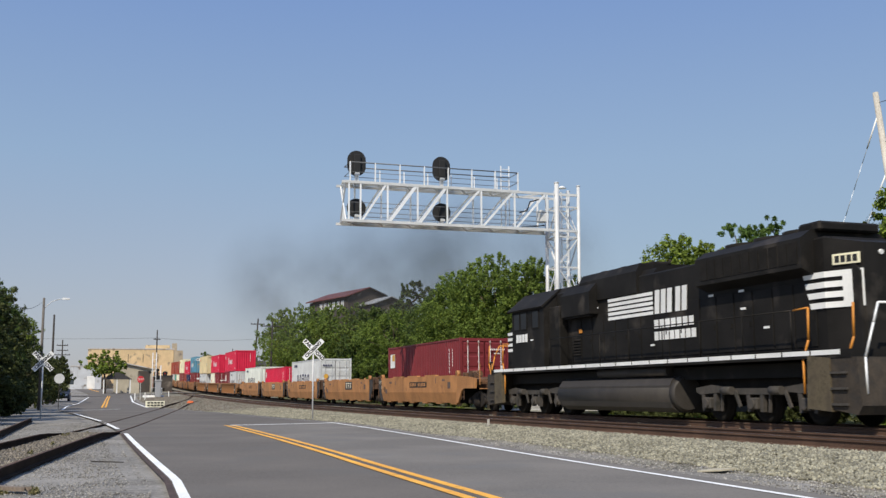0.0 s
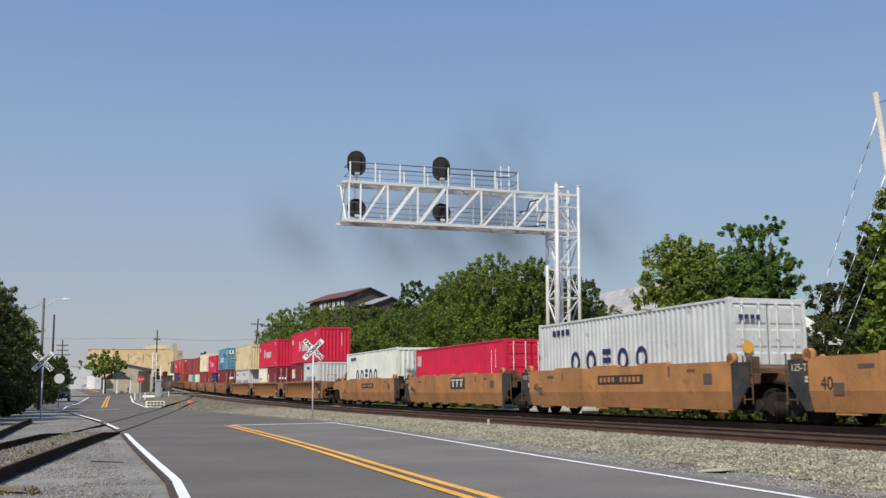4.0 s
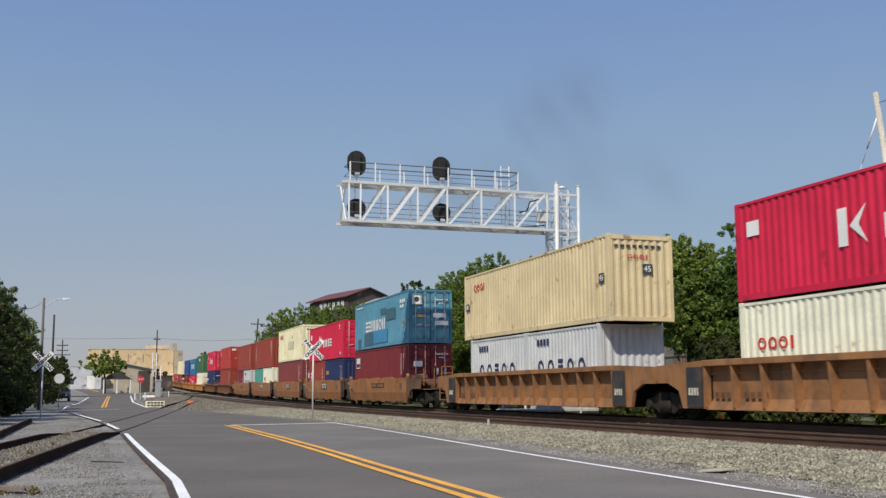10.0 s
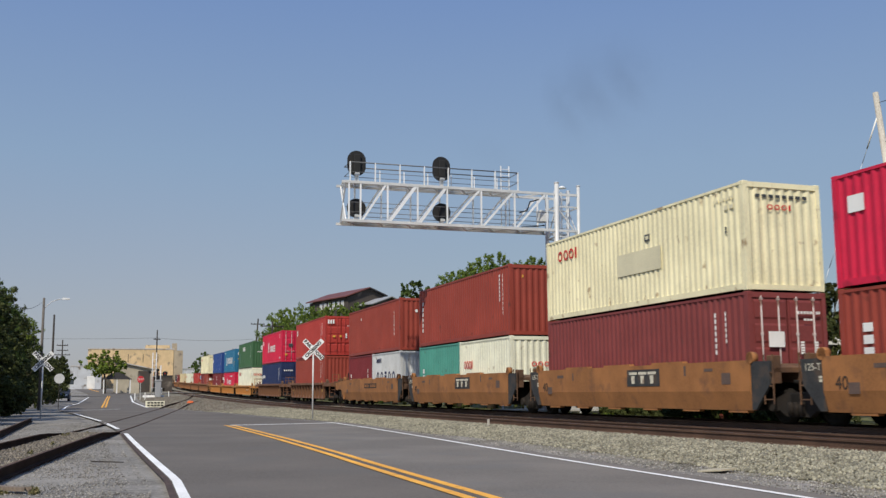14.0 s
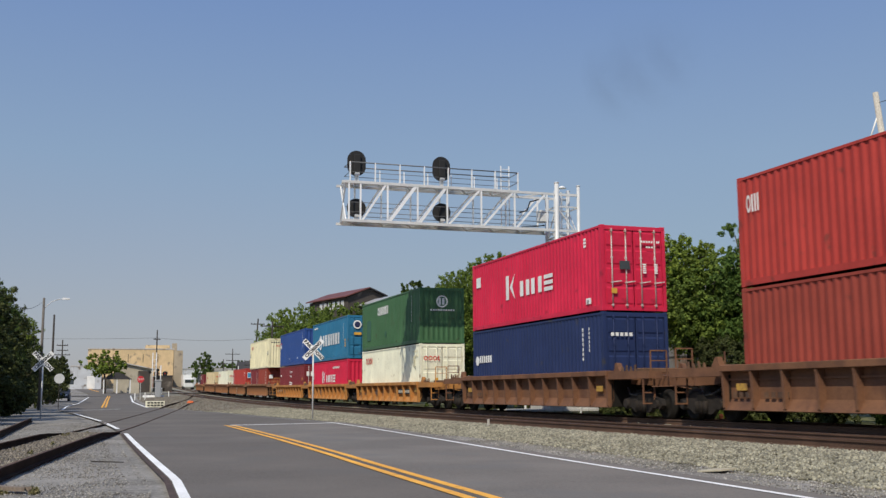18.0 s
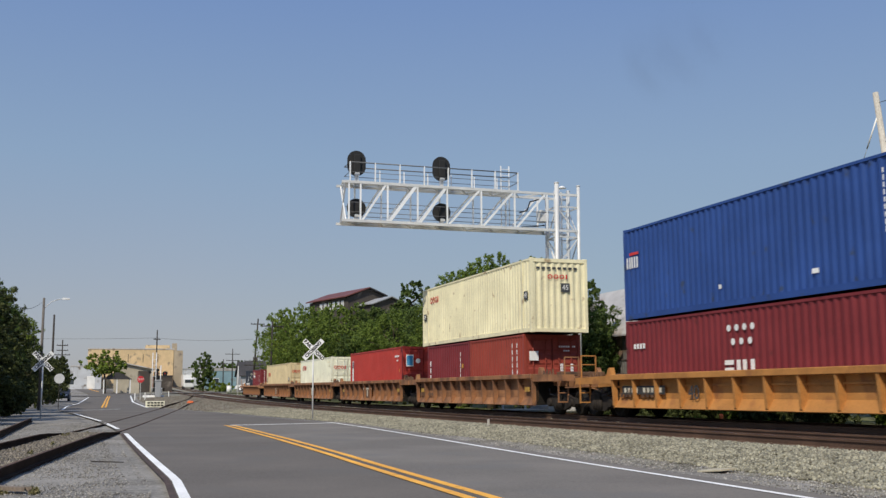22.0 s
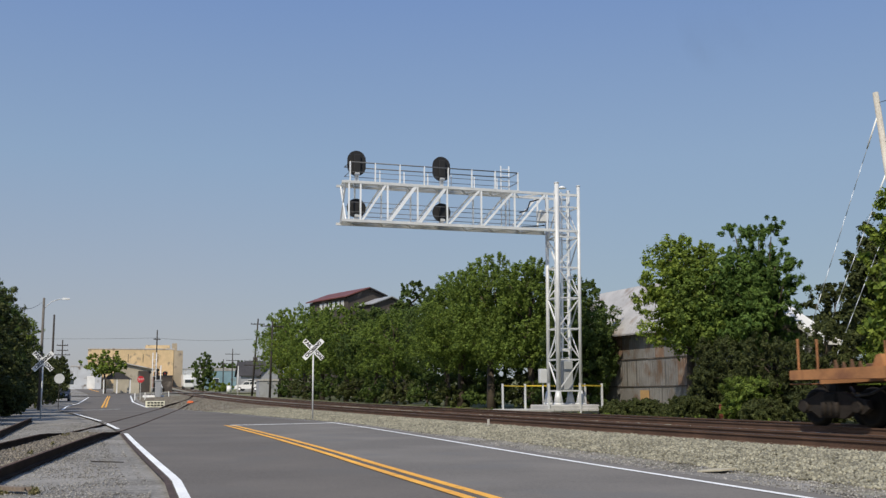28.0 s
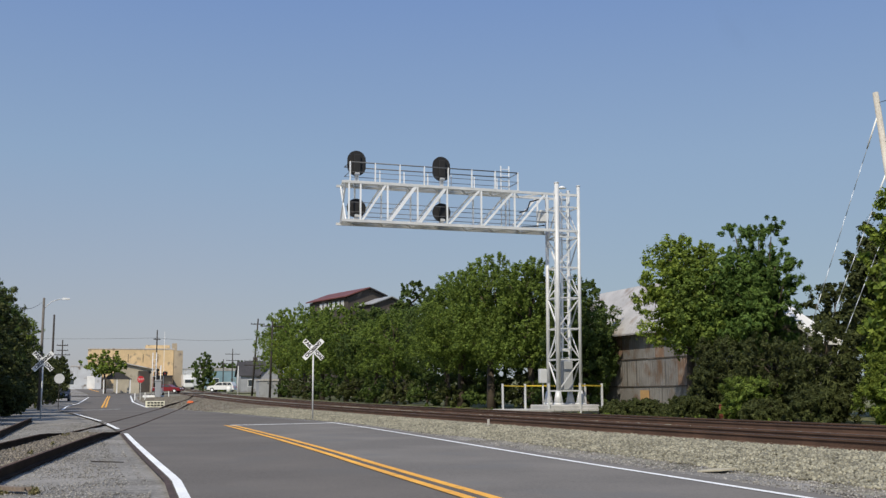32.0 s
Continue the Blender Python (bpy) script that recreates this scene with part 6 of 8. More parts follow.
    # equipment boxes and cables
    part("junction_box", Shape().box(-0.3, 0.2, N0 - 0.62, N0 - 0.2, Z0 + 0.5, Z0 + 1.1, c=0.02), GALV, root, "grey equipment box")
    part("control_cabinet", Shape().box(-0.4, 0.2, N1 - 0.75, N1 - 0.2, 1.3, 2.75, c=0.02), GREY_STEEL, root, "grey control cabinet between the legs")
    part("junction_box", Shape().box(-0.2, 0.1, N0 - 0.72, N0 - 0.36, 1.65, 2.35, c=0.02), GALV, root, "small pale box on a post")
    part("box_post", Shape().tube((-0.05, N0 - 0.54, 0.56), (-0.05, N0 - 0.54, 1.7), 0.04, seg=8), GALV, root)
    part("cable", Shape().pipe([(0, N0 - 0.6, Z1 - 0.2), (0, N0 - 1.1, Z1 - 0.35), (0, N0 - 1.25, Z1 - 0.8), (0, N0 - 1.7, Z1 - 0.95)], 0.035), BLACK, root)
    part("cable", Shape().pipe([(0, N0 - 0.3, Z0 + 0.35), (0, N0 - 0.9, Z0 + 0.25), (0, N0 - 1.6, Z0 + 0.2)], 0.03), BLACK, root)
    part("cap", Shape().tube((-0.1, N1 - 0.45, ZT), (-0.1, N1 - 0.45, ZT + 0.12), 0.24, 0.1, seg=12), ALU, root)
    # foundation
    part("foundation", Shape().box(-1.1, 1.1, N0 - 0.8, N1 + 0.8, 0.1, 0.56, c=0.04), CONCRETE, root, "pale concrete foundation block")
    return root


signal_gantry()


def platform_fence():
    root = thing("platform", stand(-1.0, 0, 0), "low grey platform with yellow chain railings round the mast", "platform")
    for i in range(12):
        part("plank", Shape().box(-1.2, 1.2, 3.35 + i * 0.467, 3.79 + i * 0.467, 0.24, 0.36, c=0.012), CONCRETE, root)
    part("bearer", Shape().box(-1.1, 1.1, 3.4, 8.9, 0.06, 0.24), DARK_STEEL, root)
    posts = ((0.0, 3.42), (-1.1, 5.1), (1.15, 5.4), (1.15, 7.1), (0.1, 8.85), (-1.1, 8.5))
    for x, y in posts:
        part("post", Shape().bar((x, y, 0.12), (x, y, 1.62), 0.085, 0.085), GALV, root)
    for a, b in ((0, 1), (1, 5), (5, 4), (3, 4)):
        part("chain", Shape().bar((*posts[a], 1.52), (*posts[b], 1.49), 0.035, 0.06), YELLOW, root, "yellow safety chain")


platform_fence()


# ---- crossbuck signs ----
SIGN_WHITE = material("reflective_sign_white", (0.82, 0.83, 0.82), 0.5, grain=0.04, grain_size=0.04, dirt=(0.5, 0.5, 0.48), dirt_amount=0.05, dirt_size=0.2, bump=0.03)


def crossbuck(s, n, z, turn, label, centre=2.78):
    v = at(s, n, z)
    root = thing("crossbuck_sign", pose(v.x, v.y, v.z, 0, 0, turn), label, "railroad sign", "crossbuck signs")
    part("post", Shape().tube((0, 0.05, -0.3), (0, 0.05, centre + 0.12), 0.036, seg=8), GALV, root)
    for k, (tilt, text) in enumerate(((-45, "RAILROAD"), (45, "CROSSING"))):
        y = -0.01 - 0.012 * k
        m = pose(0, y, centre, 0, tilt * -1, 0)
        blade = part("blade", Shape().box(-0.61, 0.61, -0.004, 0.004, -0.115, 0.115), SIGN_WHITE, root, "white reflective blade", m=m)
        words = ("RAIL", "ROAD")
        if k == 1:
            letters("CROSSING", 0.2, BLACK, pose(0, -0.008, 0, 90, 0, 0), blade, bold=0.008)
            continue
        for q, w in zip((-0.36, 0.36), words):
            letters(w, 0.215, BLACK, pose(q, -0.008, 0, 90, 0, 0), blade, bold=0.008)
    part("bracket", Shape().box(-0.05, 0.05, 0.0, 0.06, centre - 0.2, centre + 0.2), GALV, root)


crossbuck(-0.6, -6.2, 0.05, 6, "white railroad crossing sign on a galvanised post in the gravel", 3.17)
crossbuck(-6.8, -18.2, 0.02, 18, "white railroad crossing sign on a galvanised post beside the spur track")

# ---- trees and bushes ----
LEAF_MID = leaf_material("mid_green_leaves", (0.062, 0.104, 0.018), (0.205, 0.275, 0.05), 0.32)
LEAF_DARK = leaf_material("dark_green_leaves", (0.036, 0.066, 0.015), (0.115, 0.16, 0.036), 0.28)
LEAF_LIGHT = leaf_material("yellow_green_leaves", (0.085, 0.135, 0.02), (0.27, 0.335, 0.055), 0.36)
# dark brush green; the shade under the trees is put into the colour
LEAF_SHADE = leaf_material("shade_toned_brush_leaves", (0.030, 0.042, 0.013), (0.10, 0.115, 0.035), 0.25)
LEAF_SUMAC = leaf_material("sumac_green_leaves", (0.05, 0.10, 0.02), (0.15, 0.23, 0.05), 0.35)


def leaves(name, lobes, count, size, mat, rng, droop=0.0, slim=0.62):
    """Many small leaf blades along leafy sprays that stand out from soft lobes (centre, radii), with dark gaps between the sprays."""
    w = np.array([r[0] * r[1] + r[1] * r[2] + r[0] * r[2] for _, r in lobes])
    k = max(len(lobes) * 3, count // 42)
    lobe = rng.choice(len(lobes), k, p=w / w.sum())
    c = np.array([l[0] for l in lobes])[lobe]
    r = np.array([l[1] for l in lobes])[lobe]
    d = rng.normal(size=(k, 3)) + np.array([0, 0, 0.15])
    d /= np.linalg.norm(d, axis=1)[:, None]
    t = np.where(rng.random(k) < 0.2, rng.uniform(0.2, 0.65, k), rng.uniform(0.72, 1.0, k))
    knot = c + d * r * t[:, None]
    spray = d + np.array([0, 0, 0.55 - 0.5 * droop]) + rng.normal(scale=0.3, size=(k, 3))
    spray /= np.linalg.norm(spray, axis=1)[:, None]
    rc = r.mean(axis=1) * rng.uniform(0.22, 0.52, k)
    pick = rng.integers(0, k, count)
    along = rng.random(count) ** 0.8
    off = rng.normal(size=(count, 3))
    pos = knot[pick] + spray[pick] * (along * rc[pick])[:, None] + off * (rc[pick] * (0.34 - 0.20 * along))[:, None]
    nrm = off * 0.62 + d[pick] * 0.35 + rng.normal(scale=0.45, size=(count, 3)) + np.array([0, 0, 0.45])
    nrm /= np.linalg.norm(nrm, axis=1)[:, None]
    ref = rng.normal(size=(count, 3)) + np.array([0, 0, -droop])
    u = ref - nrm * (ref * nrm).sum(1)[:, None]
    u /= np.linalg.norm(u, axis=1)[:, None]
    v = np.cross(nrm, u)
    a = (size * rng.uniform(0.6, 1.35, count))[:, None]
    b = a * slim
    quad = np.stack([pos - u * a, pos + v * b - nrm * a * 0.15, pos + u * a, pos - v * b - nrm * a * 0.15], axis=1).reshape(-1, 3)
    me = bpy.data.meshes.new(name)
    me.vertices.add(len(quad))
    me.vertices.foreach_set("co", quad.astype(np.float32).ravel())
    me.loops.add(len(quad))
    me.loops.foreach_set("vertex_index", np.arange(len(quad), dtype=np.int32))
    me.polygons.add(count)
    me.polygons.foreach_set("loop_start", np.arange(0, len(quad), 4, dtype=np.int32))
    me.update(calc_edges=True)
    me.materials.append(mat)
    return me


def tree(s, n, height, width, label, seed, mat=LEAF_MID, count=6000, size=0.22, low=0.25, name="tree", droop=0.0, slim=0.62, depth=None, lobes_n=13, z=0.05, spiky=0.0):
    """A tapered trunk with limbs and a crown of lobes; low: where the crown begins, as a share of the height."""
    rng = np.random.default_rng(seed)
    root = thing(name, stand(s, n, z), label, "bush" if name == "bush" else "tree", "trees beside the railway" if name == "tree" else "bushes beside the railway")
    depth = depth or width
    lobes, tips = [], []
    z0 = height * low
    for i in range(lobes_n):
        t = (i + 0.5) / lobes_n
        zc = z0 + (height - z0) * (0.12 + 0.76 * t)
        spread = math.sin(math.pi * (0.18 + 0.72 * t)) ** 0.8
        a = i * 2.4 + rng.uniform(-0.4, 0.4)
        q = rng.uniform(0.35, 0.8) * spread
        r = (0.24 + 0.16 * rng.uniform()) * (1.15 - 0.45 * t)
        lobes.append(((math.cos(a) * q * width / 2, math.sin(a) * q * depth / 2, zc), (r * width * 0.62, r * depth * 0.62, r * (height - z0) * (0.42 + spiky * 0.3))))
        tips.append(Vector(lobes[-1][0]))
    trunk = Shape()
    lean = Vector((rng.uniform(-0.05, 0.05), rng.uniform(-0.05, 0.05), 0))
    rad = 0.03 + 0.022 * height
    fork = max(0.6, z0 * 1.1)
    top = Vector((0, 0, height * 0.72)) + lean * height
    trunk.tube((0, 0, -0.3), Vector((0, 0, fork)) + lean * fork, rad * 1.2, rad * 0.8, seg=9)
    trunk.tube(Vector((0, 0, fork)) + lean * fork, top, rad * 0.8, rad * 0.2, seg=8)
    for k, tip in enumerate(tips):
        a = Vector((0, 0, fork + (height * 0.45) * k / len(tips))) + lean * fork
        if tip.z < a.z:
            a.z = max(0.3, tip.z * 0.6)
        mid = (a + tip) / 2 + Vector((0, 0, 0.25))
        trunk.tube(a, mid, rad * 0.38, rad * 0.24, seg=6)
        trunk.tube(mid, tip, rad * 0.24, rad * 0.06, seg=5)
    part("trunk", trunk, BARK, root)
    part("crown", leaves("crown", lobes, count, size, mat, rng, droop, slim), None, root)
    return root


def fronds(s, n, height, label, seed, shoots):
    """A tree of upright shoots, each with a plume of narrow drooping leaflets."""
    rng = np.random.default_rng(seed)
    root = thing("tree", stand(s, n, 0.05), label, "tree", "trees beside the railway")
    wood = Shape()
    wood.tube((0, 0, -0.2), (0.1, 0.1, height * 0.5), 0.14, 0.09, seg=8)
    lobes = []
    for x, y, top in shoots:
        a, b = Vector((0.1, 0.1, height * 0.45)), Vector((x, y, top))
        wood.tube(a, a.lerp(b, 0.9), 0.06, 0.02, seg=6)
        for f, r in ((0.5, 0.85), (0.72, 0.72), (0.88, 0.6), (0.98, 0.42)):
            c = a.lerp(b, f) + Vector(rng.uniform(-0.12, 0.12, 3))
            lobes.append((tuple(c), (r, r, r * 0.72)))
    part("trunk", wood, BARK, root)
    part("crown", leaves("crown", lobes, 16000, 0.105, LEAF_SUMAC, rng, 0.5, 0.3), None, root)


T1 = "leafy green tree in a thick row behind the tracks"
for k, (s, n, h, w, mat, c) in enumerate([
        (-100, 8.3, 12.9, 7.5, LEAF_MID, 9000), (-90, 8.0, 12.6, 8.0, LEAF_LIGHT, 9000), (-79, 8.0, 11.9, 8.0, LEAF_MID, 10000), (-68, 8.0, 10.4, 8.0, LEAF_MID, 11000), (-56, 8.0, 10.3, 8.0, LEAF_MID, 12000),
        (-46, 8.5, 9.0, 7.0, LEAF_DARK, 12000), (-38, 8.2, 8.4, 7.0, LEAF_MID, 13000), (-27.5, 9.5, 9.8, 6.6, LEAF_DARK, 15000), (-22, 8.6, 9.9, 6.6, LEAF_MID, 18000), (-16, 8.6, 10.6, 6.4, LEAF_MID, 20000),
        (-11.6, 9.6, 9.8, 5.4, LEAF_MID, 18000), (-7.0, 10.7, 8.0, 5.0, LEAF_DARK, 15000)]):
    tree(s, n, h, w, T1, 10 + k, mat, int(c * (2.6 if s > -40 else 2.0)), 0.068 if s > -40 else 0.105, low=0.24, lobes_n=20)
tree(-60, 16.5, 13.4, 6.0, "dark round-topped tree standing above the row", 31, LEAF_DARK, 9000, 0.16, low=0.4, lobes_n=14)
tree(-50, 14.0, 10.0, 8.0, T1, 32, LEAF_DARK, 9000, 0.17, low=0.05, lobes_n=16)
tree(-33, 13.0, 8.6, 7.0, T1, 33, LEAF_DARK, 9000, 0.15, low=0.05, lobes_n=16)
tree(-75, 14.0, 10.0, 8.0, T1, 34, LEAF_DARK, 8000, 0.18, low=0.05, lobes_n=16)
tree(-19, 13.0, 8.6, 7.0, T1, 35, LEAF_DARK, 9000, 0.15, low=0.05, lobes_n=16)
tree(-6.6, 10.9, 5.0, 3.4, "dark green tree between the mast and the tin shed", 36, LEAF_DARK, 8000, 0.12, low=0.03, lobes_n=14)
# dark leaf colours carry the shade beneath the canopies
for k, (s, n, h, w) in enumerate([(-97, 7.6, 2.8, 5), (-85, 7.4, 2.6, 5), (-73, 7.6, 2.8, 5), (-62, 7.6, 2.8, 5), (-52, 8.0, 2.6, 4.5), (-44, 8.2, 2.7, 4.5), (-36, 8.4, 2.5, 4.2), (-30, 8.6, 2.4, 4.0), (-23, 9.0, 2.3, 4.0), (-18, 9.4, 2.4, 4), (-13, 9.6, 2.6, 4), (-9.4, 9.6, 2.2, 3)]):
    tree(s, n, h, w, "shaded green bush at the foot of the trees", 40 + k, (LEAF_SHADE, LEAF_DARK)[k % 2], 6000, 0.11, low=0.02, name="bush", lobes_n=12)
# beside the old shed
tree(6.3, 9.6, 8.3, 5.4, "broad yellow-green tree beside the rusty shed", 70, LEAF_LIGHT, 30000, 0.075, low=0.34, lobes_n=18)
tree(8.6, 9.4, 7.1, 4.4, "broad dark green tree beside the rusty shed", 71, LEAF_MID, 26000, 0.075, low=0.34, lobes_n=17)
fronds(11.0, 9.9, 5.6, "tall tree with drooping compound leaves", 73, [(-1.6, 0.1, 8.35), (-0.1, 0.3, 8.0), (1.1, 0.1, 7.9), (2.2, 0.0, 6.1), (-0.8, -0.4, 7.0), (0.6, -0.4, 6.8), (1.7, -0.2, 6.6)])
tree(10.7, 9.7, 7.0, 3.8, "tall dark green tree before a white roof", 72, LEAF_SUMAC, 24000, 0.10, low=0.3, lobes_n=16, slim=0.34, droop=0.8)
# the low bushes at 2.6 and 5.6 are added to darken the sunlit grass
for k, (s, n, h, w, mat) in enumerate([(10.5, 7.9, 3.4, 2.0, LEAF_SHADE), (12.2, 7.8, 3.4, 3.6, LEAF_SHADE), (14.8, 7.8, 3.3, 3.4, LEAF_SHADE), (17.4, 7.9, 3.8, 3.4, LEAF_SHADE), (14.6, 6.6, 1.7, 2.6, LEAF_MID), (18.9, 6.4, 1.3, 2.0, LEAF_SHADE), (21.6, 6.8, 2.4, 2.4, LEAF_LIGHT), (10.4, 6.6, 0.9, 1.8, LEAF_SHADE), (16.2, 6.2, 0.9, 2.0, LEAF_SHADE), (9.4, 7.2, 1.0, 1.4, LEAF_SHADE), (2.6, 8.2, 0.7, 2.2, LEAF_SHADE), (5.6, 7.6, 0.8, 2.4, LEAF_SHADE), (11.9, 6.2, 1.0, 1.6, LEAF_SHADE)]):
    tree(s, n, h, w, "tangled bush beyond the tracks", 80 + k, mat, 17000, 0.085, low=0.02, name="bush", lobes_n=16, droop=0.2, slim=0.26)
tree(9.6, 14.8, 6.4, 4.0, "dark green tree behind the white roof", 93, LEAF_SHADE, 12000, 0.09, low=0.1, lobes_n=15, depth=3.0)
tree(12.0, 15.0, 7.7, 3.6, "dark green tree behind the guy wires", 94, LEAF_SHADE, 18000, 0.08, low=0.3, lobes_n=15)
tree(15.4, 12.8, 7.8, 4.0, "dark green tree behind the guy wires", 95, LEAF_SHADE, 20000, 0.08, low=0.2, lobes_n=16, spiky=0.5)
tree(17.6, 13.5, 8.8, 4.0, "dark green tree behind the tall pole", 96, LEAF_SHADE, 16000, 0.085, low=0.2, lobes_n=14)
tree(20.3, 9.2, 7.7, 4.2, "bright green tree at the edge of the view", 97, LEAF_LIGHT, 20000, 0.085, low=0.1, lobes_n=16)
tree(22.0, 8.4, 7.0, 4.0, "bright green tree at the edge of the view", 98, LEAF_MID, 9000, 0.12, low=0.05, lobes_n=15)
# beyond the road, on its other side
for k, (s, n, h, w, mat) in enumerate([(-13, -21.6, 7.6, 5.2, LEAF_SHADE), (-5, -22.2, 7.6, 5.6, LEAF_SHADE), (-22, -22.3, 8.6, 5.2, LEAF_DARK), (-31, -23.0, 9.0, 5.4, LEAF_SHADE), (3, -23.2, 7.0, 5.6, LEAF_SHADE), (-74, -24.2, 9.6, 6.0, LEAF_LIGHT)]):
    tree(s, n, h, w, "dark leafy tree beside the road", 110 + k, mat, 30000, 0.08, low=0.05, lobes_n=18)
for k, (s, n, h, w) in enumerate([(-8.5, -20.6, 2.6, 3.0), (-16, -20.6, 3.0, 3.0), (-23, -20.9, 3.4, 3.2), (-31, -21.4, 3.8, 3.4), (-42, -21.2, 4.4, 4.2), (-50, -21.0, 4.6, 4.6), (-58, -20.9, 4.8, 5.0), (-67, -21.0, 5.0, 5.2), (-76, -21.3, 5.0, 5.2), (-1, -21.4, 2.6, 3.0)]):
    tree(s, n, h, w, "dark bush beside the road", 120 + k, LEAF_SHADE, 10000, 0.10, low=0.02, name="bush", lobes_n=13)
# towards the junction
tree(-153, -15.5, 8.0, 8.6, "small pale green tree before the tan house", 130, LEAF_LIGHT, 7000, 0.2, low=0.36, lobes_n=18)
tree(-158, 2.6, 7.9, 4.6, "dark conical tree beside the far tracks", 131, LEAF_DARK, 6000, 0.2, low=0.05, spiky=0.6)
for k, (s, n, h, w) in enumerate([(-150, 4.2, 2.2, 4), (-146, 5.6, 1.6, 3), (-160, 6.5, 2.0, 4)]):
    tree(s, n, h, w, "yellow-green scrub beside the far tracks", 135 + k, LEAF_LIGHT, 1200, 0.25, low=0.02, name="bush", lobes_n=8)
for k in range(14):
    tree(-330 - (k % 3) * 25, -34 + k * 9.5, 5.5 + (k * 37 % 4), 16, "hazy distant tree on the horizon", 150 + k, LEAF_DARK, 3000, 0.45, low=0.02, lobes_n=9)

# ---- buildings ----
def wall_paint(name, base, dirt=(0.2, 0.17, 0.14), amount=0.1):
    return material(name, base, 0.85, grain=0.08, grain_size=0.1, blotch=0.12, blotch_size=2.0, bump=0.15, dirt=dirt, dirt_amount=amount, dirt_size=1.4, streak=0.3)


YELLOW_WALL = wall_paint("yellow_stucco", (0.66, 0.49, 0.28))
# stucco darkened in its colour for the warehouse's shaded side
SHADE_WALL = wall_paint("shaded_stucco", (0.40, 0.33, 0.24))
PALE_WALL = wall_paint("pale_grey_siding", (0.55, 0.57, 0.60))
TAN_WALL = wall_paint("tan_siding", (0.46, 0.41, 0.32))
BLUE_WALL = wall_paint("blue_grey_siding", (0.20, 0.31, 0.36))
GREY_WALL = wall_paint("grey_siding", (0.33, 0.34, 0.36))
DARK_WALL = wall_paint("dark_brown_siding", (0.07, 0.058, 0.05))
ROOF_DARK = material("dark_shingle_roof", (0.055, 0.052, 0.055), 0.9, grain=0.2, grain_size=0.15, bump=0.3)
ROOF_RED = material("dull_red_metal_roof", (0.16, 0.055, 0.045), 0.6, grain=0.1, grain_size=0.2)
ROOF_PALE = material("pale_metal_roof", (0.52, 0.50, 0.48), 0.55, 0.15, grain=0.08, grain_size=0.15, dirt=(0.27, 0.19, 0.13), dirt_amount=0.25, dirt_size=1.2, streak=0.5)
ROOF_WHITE = material("white_metal_roof", (0.82, 0.81, 0.79), 0.5, 0.1, grain=0.05, grain_size=0.15)
TIN = material("rusting_tin_siding", (0.27, 0.255, 0.24), 0.6, 0.3, grain=0.1, grain_size=0.08, blotch=0.2, blotch_size=1.2, dirt=(0.19, 0.125, 0.085), dirt_amount=0.3, dirt_size=0.9, streak=0.3, each=0.12)
TIN_RUST = material("rust_red_tin_siding", (0.23, 0.15, 0.105), 0.7, 0.2, grain=0.12, grain_size=0.08, blotch=0.3, blotch_size=0.8, dirt=(0.30, 0.27, 0.24), dirt_amount=0.3, streak=0.4, each=0.2)
PLY = material("weathered_plywood", (0.46, 0.28, 0.12), 0.8, grain=0.15, grain_size=0.08)


